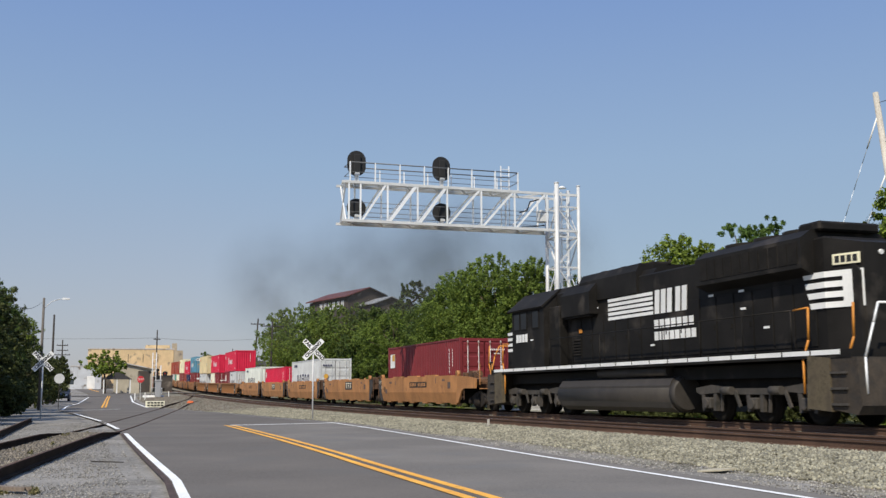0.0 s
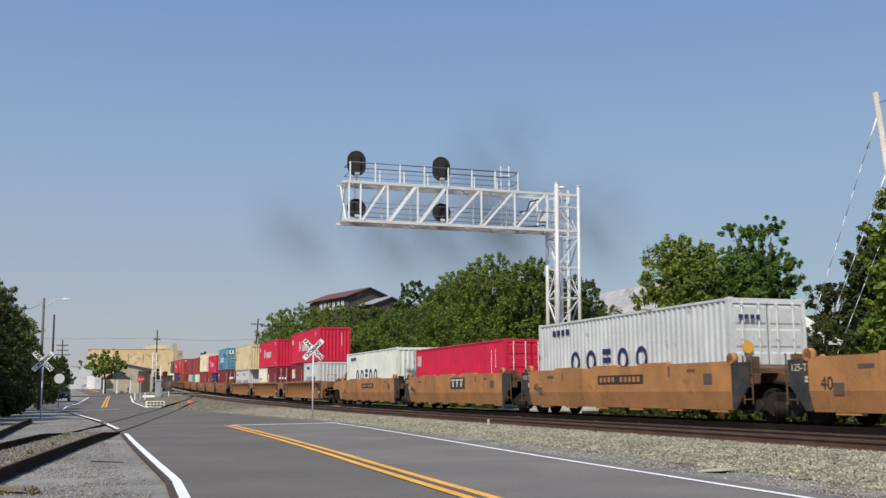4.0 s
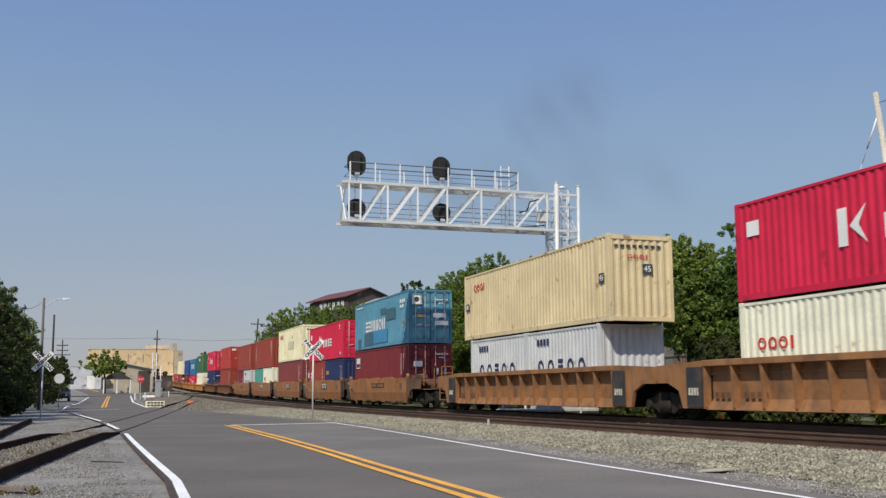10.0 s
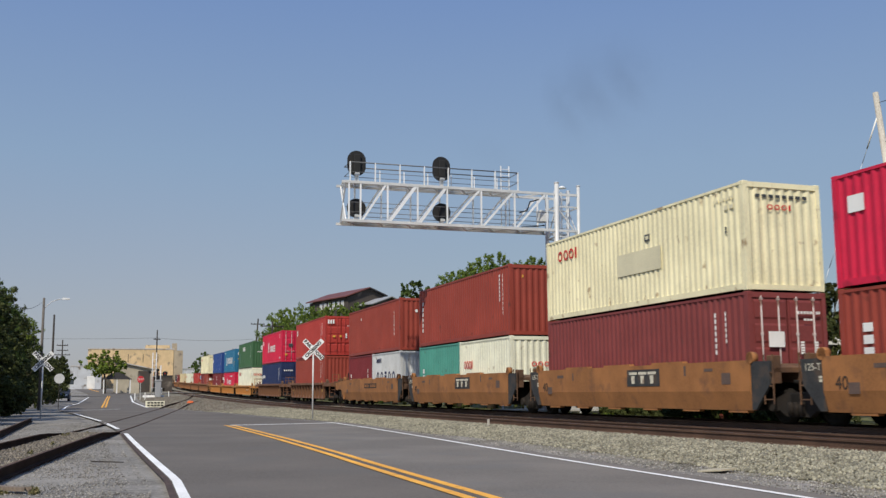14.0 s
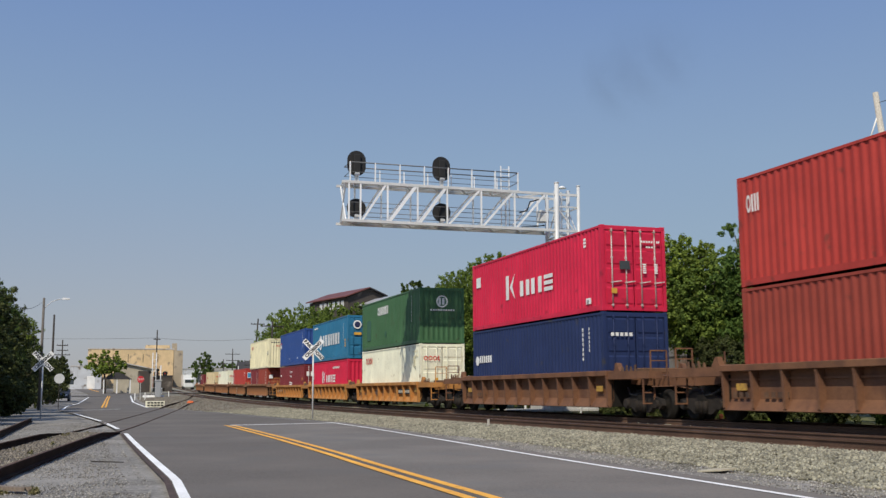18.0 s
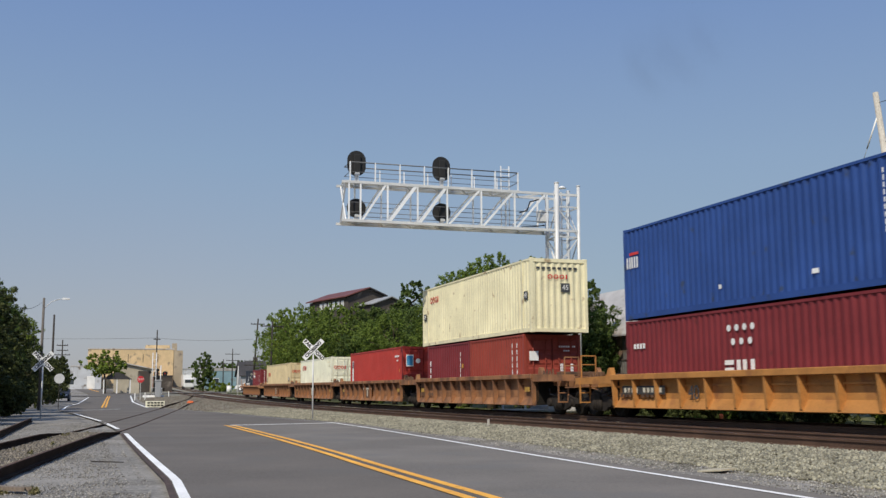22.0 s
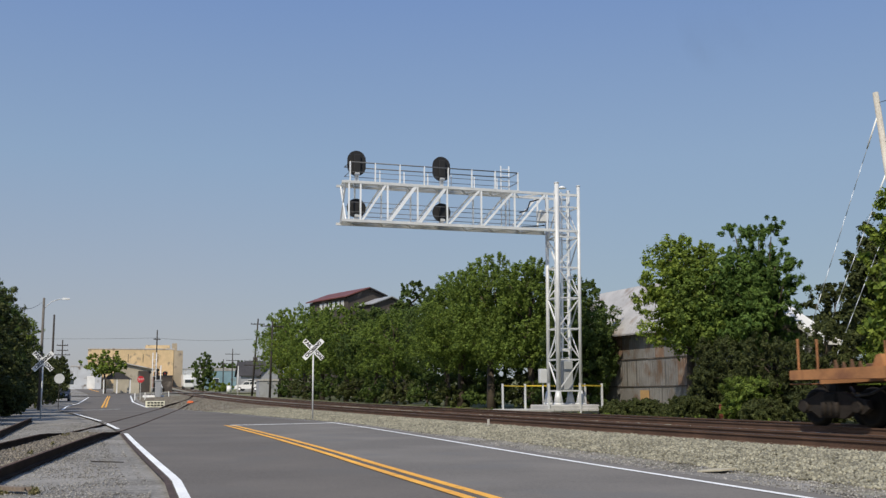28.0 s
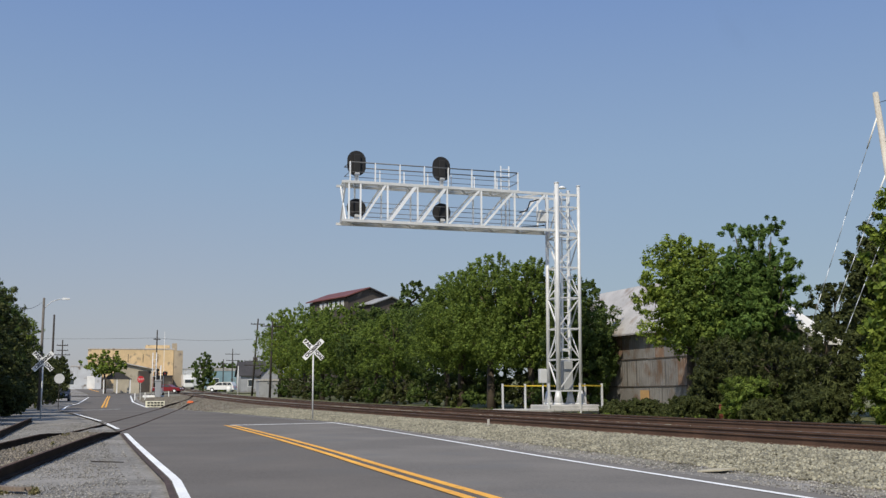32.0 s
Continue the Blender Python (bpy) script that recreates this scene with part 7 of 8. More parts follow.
def hut(name, s, n, turn, lx, ly, h, wall, roof, label, gable="x", rise_=1.6, eave=0.35, windows=(), door=None, flat=False, z=0.0, category="building", group=""):
    """A house: walls, roof planes, windows and doors; lx along its own x, ly along y; the y- side faces the railway's road side."""
    root = thing(name, stand(s, n, z, turn), label, category, group)
    t = 0.2
    x, y = lx / 2, ly / 2
    for a, b, c, d in ((-x, x, -y, -y + t), (-x, x, y - t, y), (-x, -x + t, -y + t, y - t), (x - t, x, -y + t, y - t)):
        part("wall", Shape().box(a, b, c, d, -0.5, h), wall, root)
    if flat:
        part("roof", Shape().box(-x - 0.1, x + 0.1, -y - 0.1, y + 0.1, h, h + 0.25), roof, root)
    elif gable == "x":
        # ridge along x, gables on the x ends
        for f in (-1, 1):
            sl = rise_ / y
            part("roof", Shape().prism([(f * (y + eave), h - sl * eave), (f * (y + eave), h - sl * eave + 0.14), (0, h + rise_ + 0.14), (0, h + rise_)], -x - eave, x + eave, "x"), roof, root)
        for e in (-x, x - t):
            part("gable", Shape().prism([(-y, h), (y, h), (0, h + rise_)], e, e + t, "x"), wall, root)
    else:
        for f in (-1, 1):
            sl = rise_ / x
            part("roof", Shape().prism([(f * (x + eave), h - sl * eave), (f * (x + eave), h - sl * eave + 0.14), (0, h + rise_ + 0.14), (0, h + rise_)], -y - eave, y + eave, "y"), roof, root)
        for e in (-y, y - t):
            part("gable", Shape().prism([(-x, h), (x, h), (0, h + rise_)], e, e + t, "y"), wall, root)
    for face, a, z0, w, hh in windows:
        if face == "y":
            q = Shape().box(a - w / 2, a + w / 2, -y - 0.03, -y - 0.01, z0, z0 + hh)
            f = Shape().box(a - w / 2 - 0.08, a + w / 2 + 0.08, -y - 0.02, -y - 0.002, z0 - 0.08, z0 + hh + 0.08)
        else:
            q = Shape().box(x + 0.01, x + 0.03, a - w / 2, a + w / 2, z0, z0 + hh)
            f = Shape().box(x + 0.002, x + 0.02, a - w / 2 - 0.08, a + w / 2 + 0.08, z0 - 0.08, z0 + hh + 0.08)
        win = part("window", f, WHITE, root, "white window frame")
        part("pane", q, GLASS, win)
    if door:
        face, a, w, hh, mat = door
        if face == "y":
            part("door", Shape().box(a - w / 2, a + w / 2, -y - 0.05, -y - 0.005, 0, hh, c=0.01), mat, root)
        else:
            part("door", Shape().box(x + 0.005, x + 0.05, a - w / 2, a + w / 2, 0, hh, c=0.01), mat, root)
    return root


# the yellow block at the far end of the road
yb = hut("warehouse", -236, -9.6, 0, 26, 20.6, 9.4, YELLOW_WALL, ROOF_PALE, "large yellow stucco warehouse at the end of the road", flat=True)
part("stair_tower", Shape().box(-10, -2, 4, 10.2, 9.6, 11.2), YELLOW_WALL, yb)
# chimney and annexe take the darker stucco, so the shade is in their colour
part("chimney", Shape().box(3, 4.6, 10.4, 11.6, -0.5, 11.4), SHADE_WALL, yb, "chimney in stucco coloured as shaded")
part("annexe", Shape().box(-13, 12.9, 10.4, 12.6, -0.5, 9.2), SHADE_WALL, yb, "annexe wall in stucco coloured as shaded")
for k in range(5):
    part("wall_crack", Shape().box(13.005, 13.02, -8 + k * 3.6, -7.85 + k * 3.6, 6.2, 8.2), DARK_WALL, yb)
part("lower_wing", Shape().box(13.1, 17, 2, 10, -0.5, 2.6), material("pink_block_wall", (0.50, 0.30, 0.20), 0.85), yb, "low pinkish wing")
hut("workshop", -216.5, -20.0, 0, 9, 7.0, 5.2, PALE_WALL, ROOF_PALE, "pale grey low workshop with a white door", flat=True, door=("x", 1.2, 1.8, 3.0, WHITE), windows=[("x", -3.2, 1.0, 1.2, 1.2)])
th = thing("tan_house", stand(-166, -10.4), "tan building with a pale sloping roof near the crossing", "building")
for x in (-6.0, 5.8):
    part("wall", Shape().prism([(-3.3, -0.5), (3.2, -0.5), (3.2, 4.45), (-3.3, 5.75)], x, x + 0.2, "x"), TAN_WALL, th)
for y in (-3.5, 3.2):
    part("wall", Shape().box(-6, 6, y, y + 0.2, -0.5, 4.4), TAN_WALL, th)
part("roof", Shape().prism([(-3.9, 5.9), (3.9, 4.3), (3.9, 4.5), (-3.9, 6.1)], -6.5, 6.5, "x"), ROOF_PALE, th, "pale sloping roof")
part("garage_opening", Shape().box(6.01, 6.06, 0.9, 3.1, 0, 4.1), DARK_WALL, th, "dark garage doorway")
hut("shop_annexe", -166, -4.6, 0, 10, 3.2, 3.0, DARK_WALL, ROOF_DARK, "dark annexe with a flat roof beside the tan house", flat=True)
pv = thing("porch_shelter", stand(-152.5, -13.4), "dark open shelter with pale posts beneath a small tree", "shelter")
part("roof", Shape().prism([(-2.6, 2.6), (2.6, 2.6), (0.6, 3.8), (-0.6, 3.8)], -2, 2, "x"), ROOF_DARK, pv)
for x in (-1.8, 1.8):
    for y in (-2.3, 0, 2.3):
        part("post", Shape().box(x - 0.1, x + 0.1, y - 0.1, y + 0.1, 0, 2.7), WHITE, pv)
part("low_wall", Shape().box(-1.9, 1.9, 2.4, 3.9, 0, 2.0), TAN_WALL, pv)
# beyond the tracks
hut("blue_building", -205, 12.0, 0, 14, 9.0, 4.2, BLUE_WALL, ROOF_PALE, "blue-grey metal building with a pale roof", flat=True, windows=[("x", -3.0, 1.4, 1.2, 1.0), ("x", 2.4, 1.4, 1.2, 1.0)])
hh = hut("gabled_house", -153, 12.4, 0, 7.4, 7.2, 3.3, GREY_WALL, ROOF_DARK, "grey house with dark steep roof, front gable and chimney", gable="y", rise_=2.5, windows=[("x", -1.8, 1.2, 0.9, 1.2), ("x", 1.9, 1.2, 0.9, 1.2)])
wing = part("front_gable", Shape().prism([(0.1, 0), (3.2, 0), (3.2, 3.4), (1.65, 5.0), (0.1, 3.4)], 3.0, 4.3, "x"), GREY_WALL, hh, "grey front gable")
for f in (-1, 1):
    part("roof", Shape().prism([(1.65, 5.2), (1.65 + f * 2.0, 3.15), (1.65 + f * 2.0, 3.0), (1.65, 5.05)], 2.2, 4.6, "x"), ROOF_DARK, wing)
part("chimney", Shape().box(-0.4, 0.4, -0.9, -0.1, 5.2, 6.8), DARK_WALL, hh)
hut("grey_cabin", -95, 5.7, 0, 3.0, 2.5, 2.3, GREY_WALL, ROOF_PALE, "small grey trackside equipment cabin", flat=True, category="cabin")
hut("white_hall", -270, 18, 0, 20, 24, 4.6, PALE_WALL, ROOF_PALE, "long pale low building in the distance", flat=True)
# the tall mill behind the row of trees
ml = thing("mill", stand(-99.3, 21.0, 0, 14.8), "tall dark mill with a dull red roof above the trees", "building")
for f, half, drop in ((-1, 3.9, 1.45), (1, 3.0, 1.1)):
    part("roof", Shape().prism([(0, 16.0), (f * half, 16.0 - drop), (f * half, 15.84 - drop), (0, 15.84)], -13.2, 0.5, "x"), ROOF_RED if f < 0 else ROOF_DARK, ml)
part("wall", Shape().box(-12.8, -0.02, -3.4, -3.2, 0, 14.4), DARK_WALL, ml)
part("wall", Shape().box(-12.8, -0.02, 2.3, 2.5, 0, 14.8), DARK_WALL, ml)
for x in (-12.8, -0.2):
    part("gable", Shape().prism([(-3.2, 0), (2.3, 0), (2.3, 14.9), (0, 15.8), (-3.2, 14.45)], x, x + 0.2, "x"), DARK_WALL, ml)
for k in range(6):
    w = part("window", Shape().box(-9.2 + k * 1.42, -8.35 + k * 1.42, -3.44, -3.41, 12.75, 14.0), WHITE, ml, "pale upper window")
    part("pane", Shape().box(-9.1 + k * 1.42, -8.45 + k * 1.42, -3.46, -3.44, 12.85, 13.9), PALE_WALL, w)
lt = part("lean_to", Shape().prism([(-1.4, 0), (5.6, 0), (5.6, 12.4), (1.2, 14.1), (-1.4, 13.2)], 0.1, 4.5, "x"), DARK_WALL, ml, "lower dark wing")
for f, half, drop in ((-1, 3.0, 1.1), (1, 5.8, 2.1)):
    part("roof", Shape().prism([(1.2, 14.35), (1.2 + f * half, 14.35 - drop), (1.2 + f * half, 14.2 - drop), (1.2, 14.2)], 0.02, 4.9, "x"), GREY_WALL, lt)


# ---- the old tin shed ----
def tin_shed():
    root = thing("tin_shed", stand(-4.8, 15.2), "old tin shed with rusty sheets and a pale metal roof", "shed")
    lx, ly, h = 15.8, 5.0, 4.45
    x, y = lx / 2, ly / 2
    for a, b, c, d in ((-x, x, y - 0.15, y), (-x, -x + 0.15, -y, y), (x - 0.15, x, -y, y)):
        part("wall", Shape().box(a, b, c, d, -0.3, h), TIN, root)
    part("wall", Shape().box(-x, x, -y + 0.02, -y + 0.12, -0.3, h), TIN, root)
    rng = random.Random(5)
    for row in range(3):
        xx = -x
        while xx < x - 0.1:
            w = min(rng.uniform(0.9, 1.7), x - xx)
            z0, z1 = row * 1.5 - 0.1, row * 1.5 + (1.46 if row < 2 else 1.4)
            k = max(3, round(w / 0.12))
            sh = Shape()
            sh.strip([(xx + w * i / k, -y - 0.002 - 0.018 * (i % 2), z0) for i in range(k + 1)], [(xx + w * i / k, -y - 0.002 - 0.018 * (i % 2), z1) for i in range(k + 1)])
            part("tin_sheet", sh, TIN_RUST if rng.random() < 0.1 else TIN, root)
            xx += w
    part("boarded_opening", Shape().box(1.1, 2.0, -y - 0.06, -y - 0.03, 0.1, 1.25), PLY, root, "weathered plywood patch")
    for z in (1.46, 2.96):
        part("seam", Shape().box(-x, x, -y - 0.05, -y - 0.025, z - 0.03, z + 0.03), DARK_WALL, root)
    for f in (-1, 1):
        k = 84
        sh = Shape()
        ridge, eave = 7.5, 4.35
        pts = [(-x - 0.4 + (lx + 0.8) * i / k, 0.02 * (i % 2)) for i in range(k + 1)]
        sh.strip([(a, f * (y + 0.5), eave + b) for a, b in pts], [(a, 0, ridge + b) for a, b in pts])
        sh.strip([(a, f * (y + 0.5), eave + b - 0.06) for a, b in pts], [(a, 0, ridge + b - 0.06) for a, b in pts])
        part("roof", sh, ROOF_PALE, root, "pale streaked metal roof sheet")
    for e in (-x, x - 0.12):
        part("gable", Shape().prism([(-y, h), (y, h), (0, 7.4)], e, e + 0.12, "x"), TIN, root)


tin_shed()
wr = thing("white_roofed_shed", stand(7.3, 15.0, -0.15), "shed with a white sloping metal roof behind the trees", "shed")
part("roof", Shape().prism([(-0.8, 6.45), (4.9, 3.37), (4.9, 3.2), (-0.8, 6.28)], -3.0, -2.0), ROOF_WHITE, wr)
part("wall", Shape().prism([(-0.6, 0), (4.4, 0), (4.4, 3.35), (-0.6, 6.05)], -2.8, -2.1), TIN, wr)


# ---- poles, wires, signs ----
def pole(s, n, h, r, mat, label, arms=(), lean=(0, 0), name="utility_pole", z=0.0):
    root = thing(name, stand(s, n, z), label, "utility pole", "utility poles")
    top = Vector((lean[0], lean[1], h))
    part("shaft", Shape().tube((0, 0, -0.4), top, r, r * 0.62, seg=10), mat, root)
    for za, half in arms:
        c = top * (za / h)
        part("crossarm", Shape().bar(c + Vector((0, -half, 0)), c + Vector((0, half, 0)), 0.1, 0.12), WOOD_DARK, root)
        for y in (-half + 0.1, -half * 0.45, half * 0.45, half - 0.1):
            part("insulator", Shape().tube(c + Vector((0, y, 0.06)), c + Vector((0, y, 0.2)), 0.04, 0.03, seg=6), GLASS, root)
    return root


def wire(a, b, sag, r, mat, label, name="overhead_wire"):
    a, b = Vector(a), Vector(b)
    pts = [a.lerp(b, i / 12) - Vector((0, 0, sag * 4 * (i / 12) * (1 - i / 12))) for i in range(13)]
    return tagged(part(name, Shape().pipe(pts, r, 5), mat), label, "wire")


pole(16.7, 12.85, 12.3, 0.17, WOOD_PALE, "tall leaning sunbleached timber pole with guy wires", lean=(-0.1, -1.3))
for za, s1, n1, pale in ((11.6, 12.6, 9.6, 0), (9.4, 13.6, 9.4, 0), (7.9, 15.6, 8.6, 0)):
    a = at(16.65, 12.85 - 1.3 * za / 12.3, za)
    b = at(s1, n1, 0.1)
    wire(a, b, 0.0, 0.014, WIRE_PALE, "pale guy wire from the tall pole to the ground", "guy_wire")
    m = a.lerp(b, 0.12)
    tagged(part("guy_guard", Shape().tube(a.lerp(b, 0.015), m, 0.03, seg=8), WHITE), "white guard on a guy wire", "wire guard")
for za in (11.9, 10.4, 9.0):
    wire(at(16.6, 12.85 - 1.3 * za / 12.3, za), at(60, 14, za + 1), 0.8, 0.014, WIRE, "dark overhead wire leading off from the pole")
pole(-104.5, 4.9, 11.4, 0.16, WOOD_DARK, "dark leaning utility pole beside the tracks", arms=((10.6, 1.0), (5.2, 1.5), (4.6, 1.4)), lean=(0.0, 0.75))
pole(-83.6, 4.4, 9.8, 0.16, WOOD_DARK, "dark utility pole beside the tracks", arms=((9.2, 1.5),), lean=(0.0, 0.2))
pole(-186, 11.3, 9.2, 0.15, WOOD_DARK, "far utility pole with crossarms", arms=((8.0, 1.6), (6.6, 1.4)))
pole(-160, 6.6, 6.5, 0.12, WOOD_DARK, "slim far pole beside the tracks", arms=((5.6, 0.8),))
pole(-112, 3.8, 4.6, 0.1, GALV, "grey steel post beside the tracks")
pole(-71, -20.8, 9.4, 0.15, WOOD_DARK, "dark utility pole beside the road")
pole(-115, -21.6, 8.4, 0.14, WOOD_DARK, "grey utility pole with hardware beside the road", arms=((7.6, 0.8), (6.2, 1.1)))
pole(-135, -22.4, 8.2, 0.14, WOOD, "weathered utility pole beside the road", arms=((7.4, 0.9), (5.8, 1.0)))
pole(-109, -8.4, 9.8, 0.13, WOOD_DARK, "thin dark pole beside the level crossing", arms=((8.4, 0.5),))
fl = thing("flasher_mast", stand(-106.5, -8.85), "galvanised mast with a cluster of crossing lamps", "crossing signal")
for y in (-0.15, 0.35):
    part("mast", Shape().tube((0, y, 0), (0, y, 6.4), 0.07, seg=8), GALV, fl)
for k in range(7):
    part("rung", Shape().bar((0, -0.15, 0.6 + 0.8 * k), (0, 0.35, 0.6 + 0.8 * k), 0.04, 0.05), GALV, fl)
for y, z in ((-0.5, 3.6), (0.6, 3.9)):
    d = part("lamp_disc", Shape().tube((0.1, y, z), (0.04, y, z), 0.22, seg=16), BLACK, fl)
    part("lamp_hood", Shape().tube((0.1, y, z), (0.3, y, z), 0.10, 0.08, seg=12), DARK_STEEL, d)
part("crossbar", Shape().bar((0, -0.6, 3.75), (0, 0.6, 3.75), 0.06, 0.08), GALV, fl)
wire(at(-115, -60, 9.6), at(-109, -8.4, 8.6), 0.6, 0.018, WIRE, "overhead wire across the far road")
wire(at(-109, -8.4, 8.6), at(-104.5, 5.0, 8.4), 0.3, 0.018, WIRE, "overhead wire over the tracks")
wire(at(4, -21.0, 7.9), at(-33.6, -19.9, 7.8), 1.6, 0.016, WIRE, "overhead wire sagging to the street lamp")

lp = thing("street_lamp", stand(-33.6, -19.75), "grey timber pole with a street lamp on a curved arm", "street lamp")
part("shaft", Shape().tube((0, 0, -0.3), (0, 0, 8.15), 0.12, 0.085, seg=10), material("grey_weathered_pole_timber", (0.15, 0.135, 0.12), 0.9, grain=0.2, grain_size=0.04, streak=0.3), lp)
arm = Shape().pipe([(0, 0.05, 7.4), (0.05, 0.5, 7.85), (0.1, 1.0, 8.05), (0.12, 1.35, 8.1)], 0.035)
part("arm", arm, GALV, lp)
part("lamp_head", Shape().prism([(1.25, 8.02), (1.8, 8.06), (1.78, 8.16), (1.3, 8.18)], -0.1, 0.2, "x"), ALU, lp, "pale lamp head")

sg = thing("road_sign", stand(-38, -18.62), "grey back of a round road sign on a post", "road sign")
part("post", Shape().bar((0, 0, -0.2), (0, 0, 2.6), 0.06, 0.05), WOOD_DARK, sg)
part("panel", Shape().prism([(0.38 * math.cos(t * math.pi / 8), 2.3 + 0.38 * math.sin(t * math.pi / 8)) for t in range(16)], 0.04, 0.06, "x"), GALV, sg)

stp = thing("stop_sign", stand(-80.3, -11.35), "red octagonal stop sign on a post at the junction", "stop sign")
part("post", Shape().bar((0, 0, -0.2), (0, 0, 2.8), 0.07, 0.05), GALV, stp)
part("panel", Shape().prism([(0.42 * math.cos((t + 0.5) * math.pi / 4), 2.5 + 0.42 * math.sin((t + 0.5) * math.pi / 4)) for t in range(8)], 0.04, 0.06, "x"), material("red_sign_sheet", (0.55, 0.03, 0.04), 0.5, grain=0.03), stp)
letters("STOP", 0.28, WHITE, pose(0.066, 0, 2.5, 90, 0, 90), stp)
for s, n in ((-86, -10.6), (-102, -6.9), (-128, -6.6), (-82, -11.9)):
    ps = thing("marker_post", stand(s, n), "short white marker post beside the crossing", "marker post", "marker posts")
    part("stake", Shape().box(-0.06, 0.06, -0.06, 0.06, -0.1, 0.9, c=0.015), WHITE, ps)
wb = thing("concrete_block", stand(-40, -11.35, 0, 0), "low cream-painted concrete block with dark bars", "concrete block")
part("block", Shape().box(-0.3, 0.3, -0.75, 0.75, -0.02, 0.5, c=0.03), material("cream_painted_concrete", (0.72, 0.70, 0.55), 0.8, grain=0.08, dirt=(0.35, 0.33, 0.26), dirt_amount=0.2, dirt_size=0.2), wb)
bb = Shape()
for r in range(2):
    for i in range(5):
        bb.box(0.3, 0.306, -0.62 + i * 0.26, -0.42 + i * 0.26, 0.10 + r * 0.2, 0.22 + r * 0.2)
pieces("bar", bb, GRIME, wb)
lw = thing("kerb_block", stand(-104, -8.6), "low white kerb block at the crossing", "kerb block")
part("block", Shape().box(-0.4, 0.4, -1.7, 1.2, 0.0, 0.35, c=0.04), PAINT_WHITE, lw)
cb = thing("relay_cabinet", stand(-103, -8.0), "grey relay cabinet beside the level crossing", "cabinet")
part("body", Shape().box(-0.5, 0.5, -0.7, 0.1, 0.1, 2.4, c=0.04), GREY_WALL, cb)
part("roof", Shape().box(-0.6, 0.6, -0.78, 0.18, 2.4, 2.5), GALV, cb)

# crossing signal with its lifting arm
xs = thing("crossing_signal", stand(-108.5, -7.75), "level crossing signal with red lamps and a mast", "crossing signal")
part("mast", Shape().tube((0, 0, 0), (0, 0, 4.6), 0.08, seg=10), GALV, xs)
part("crossbar", Shape().bar((0, -0.7, 3.4), (0, 0.7, 3.4), 0.06, 0.08), DARK_STEEL, xs)
for y in (-0.6, 0.6):
    d = part("lamp_disc", Shape().tube((0.08, y, 3.4), (0.02, y, 3.4), 0.36, seg=18), BLACK, xs)
    part("lens", Shape().tube((0.10, y, 3.4), (0.08, y, 3.4), 0.12, seg=12), material("dark_red_lens", (0.25, 0.02, 0.02), 0.2), d)
part("gate_motor", Shape().box(-0.35, 0.35, -0.3, 0.3, 0.6, 1.3, c=0.04), GALV, xs)
gate = thing("crossing_gate_arm", stand(-108.5, -7.35, 1.15), "slim white crossing gate arm", "gate arm")
part("boom", Shape().bar((0.6, 0, 0), (-8.4, 0, 0), 0.06, 0.14), WHITE, gate)
part("counterweight", Shape().box(0.5, 1.2, -0.15, 0.15, -0.25, 0.25, c=0.03), DARK_STEEL, gate)


# ---- vehicles ----
def car(name, label, s, n, turn, paint_, profile, length, width, wheel_r, windows_):
    """profile: (x, z) outline of the body; windows_: outlines of the side glass. x forward."""
    root = thing(name, stand(s, n, 0, turn), label, "car")
    y = width / 2
    low = [q for q in profile]
    part("body", Shape().prism(low, -y, y), paint_, root)
    for out in windows_:
        for a, b in ((-y - 0.012, -y - 0.002), (y + 0.002, y + 0.012)):
            part("window", Shape().prism(out, a, b), GLASS, root)
    for x in (-length * 0.31, length * 0.31):
        for f in (-1, 1):
            w = part("wheel", Shape().tube((x, f * (y + 0.02), wheel_r), (x, f * (y - 0.22), wheel_r), wheel_r, seg=18), BLACK, root)
            part("rim", Shape().tube((x, f * (y + 0.03), wheel_r), (x, f * (y - 0.02), wheel_r), wheel_r * 0.6, seg=14), ALU, w)
    for f in (-1, 1):
        part("headlight", Shape().box(length / 2 - 0.05, length / 2 + 0.01, f * y * 0.55 - 0.2, f * y * 0.55 + 0.2, 0.62, 0.78), ALU, root)
        part("tail_light", Shape().box(-length / 2 - 0.01, -length / 2 + 0.05, f * y * 0.7 - 0.14, f * y * 0.7 + 0.14, 0.7, 0.95), INK["r"], root)
    for x, r in ((length * 0.5, 1), (-length * 0.5, -1)):
        part("bumper", Shape().box(*sorted((x - 0.12 * r, x + 0.06 * r)), -y * 0.95, y * 0.95, 0.32, 0.58, c=0.03), paint_, root)
    return root


CAR_WHITE = material("white_car_paint", (0.78, 0.78, 0.76), 0.25, grain=0.01, blotch=0.0, bump=0.0)
CAR_RED = material("dark_red_car_paint", (0.20, 0.015, 0.02), 0.22, grain=0.02, blotch=0.0, bump=0.0)
suv = car("suv", "white sport utility vehicle on the far street", -139, 9, 0, CAR_WHITE,
          [(-2.35, 0.4), (2.35, 0.4), (2.4, 0.85), (2.1, 1.02), (1.15, 1.12), (0.45, 1.68), (-1.9, 1.72), (-2.3, 1.15), (-2.4, 0.8)], 4.8, 1.85, 0.37,
          [[(0.95, 1.14), (0.38, 1.58), (-0.35, 1.60), (-0.35, 1.14)], [(-0.45, 1.14), (-0.45, 1.60), (-1.2, 1.61), (-1.2, 1.14)], [(-1.3, 1.14), (-1.3, 1.61), (-1.8, 1.6), (-2.05, 1.2)]])
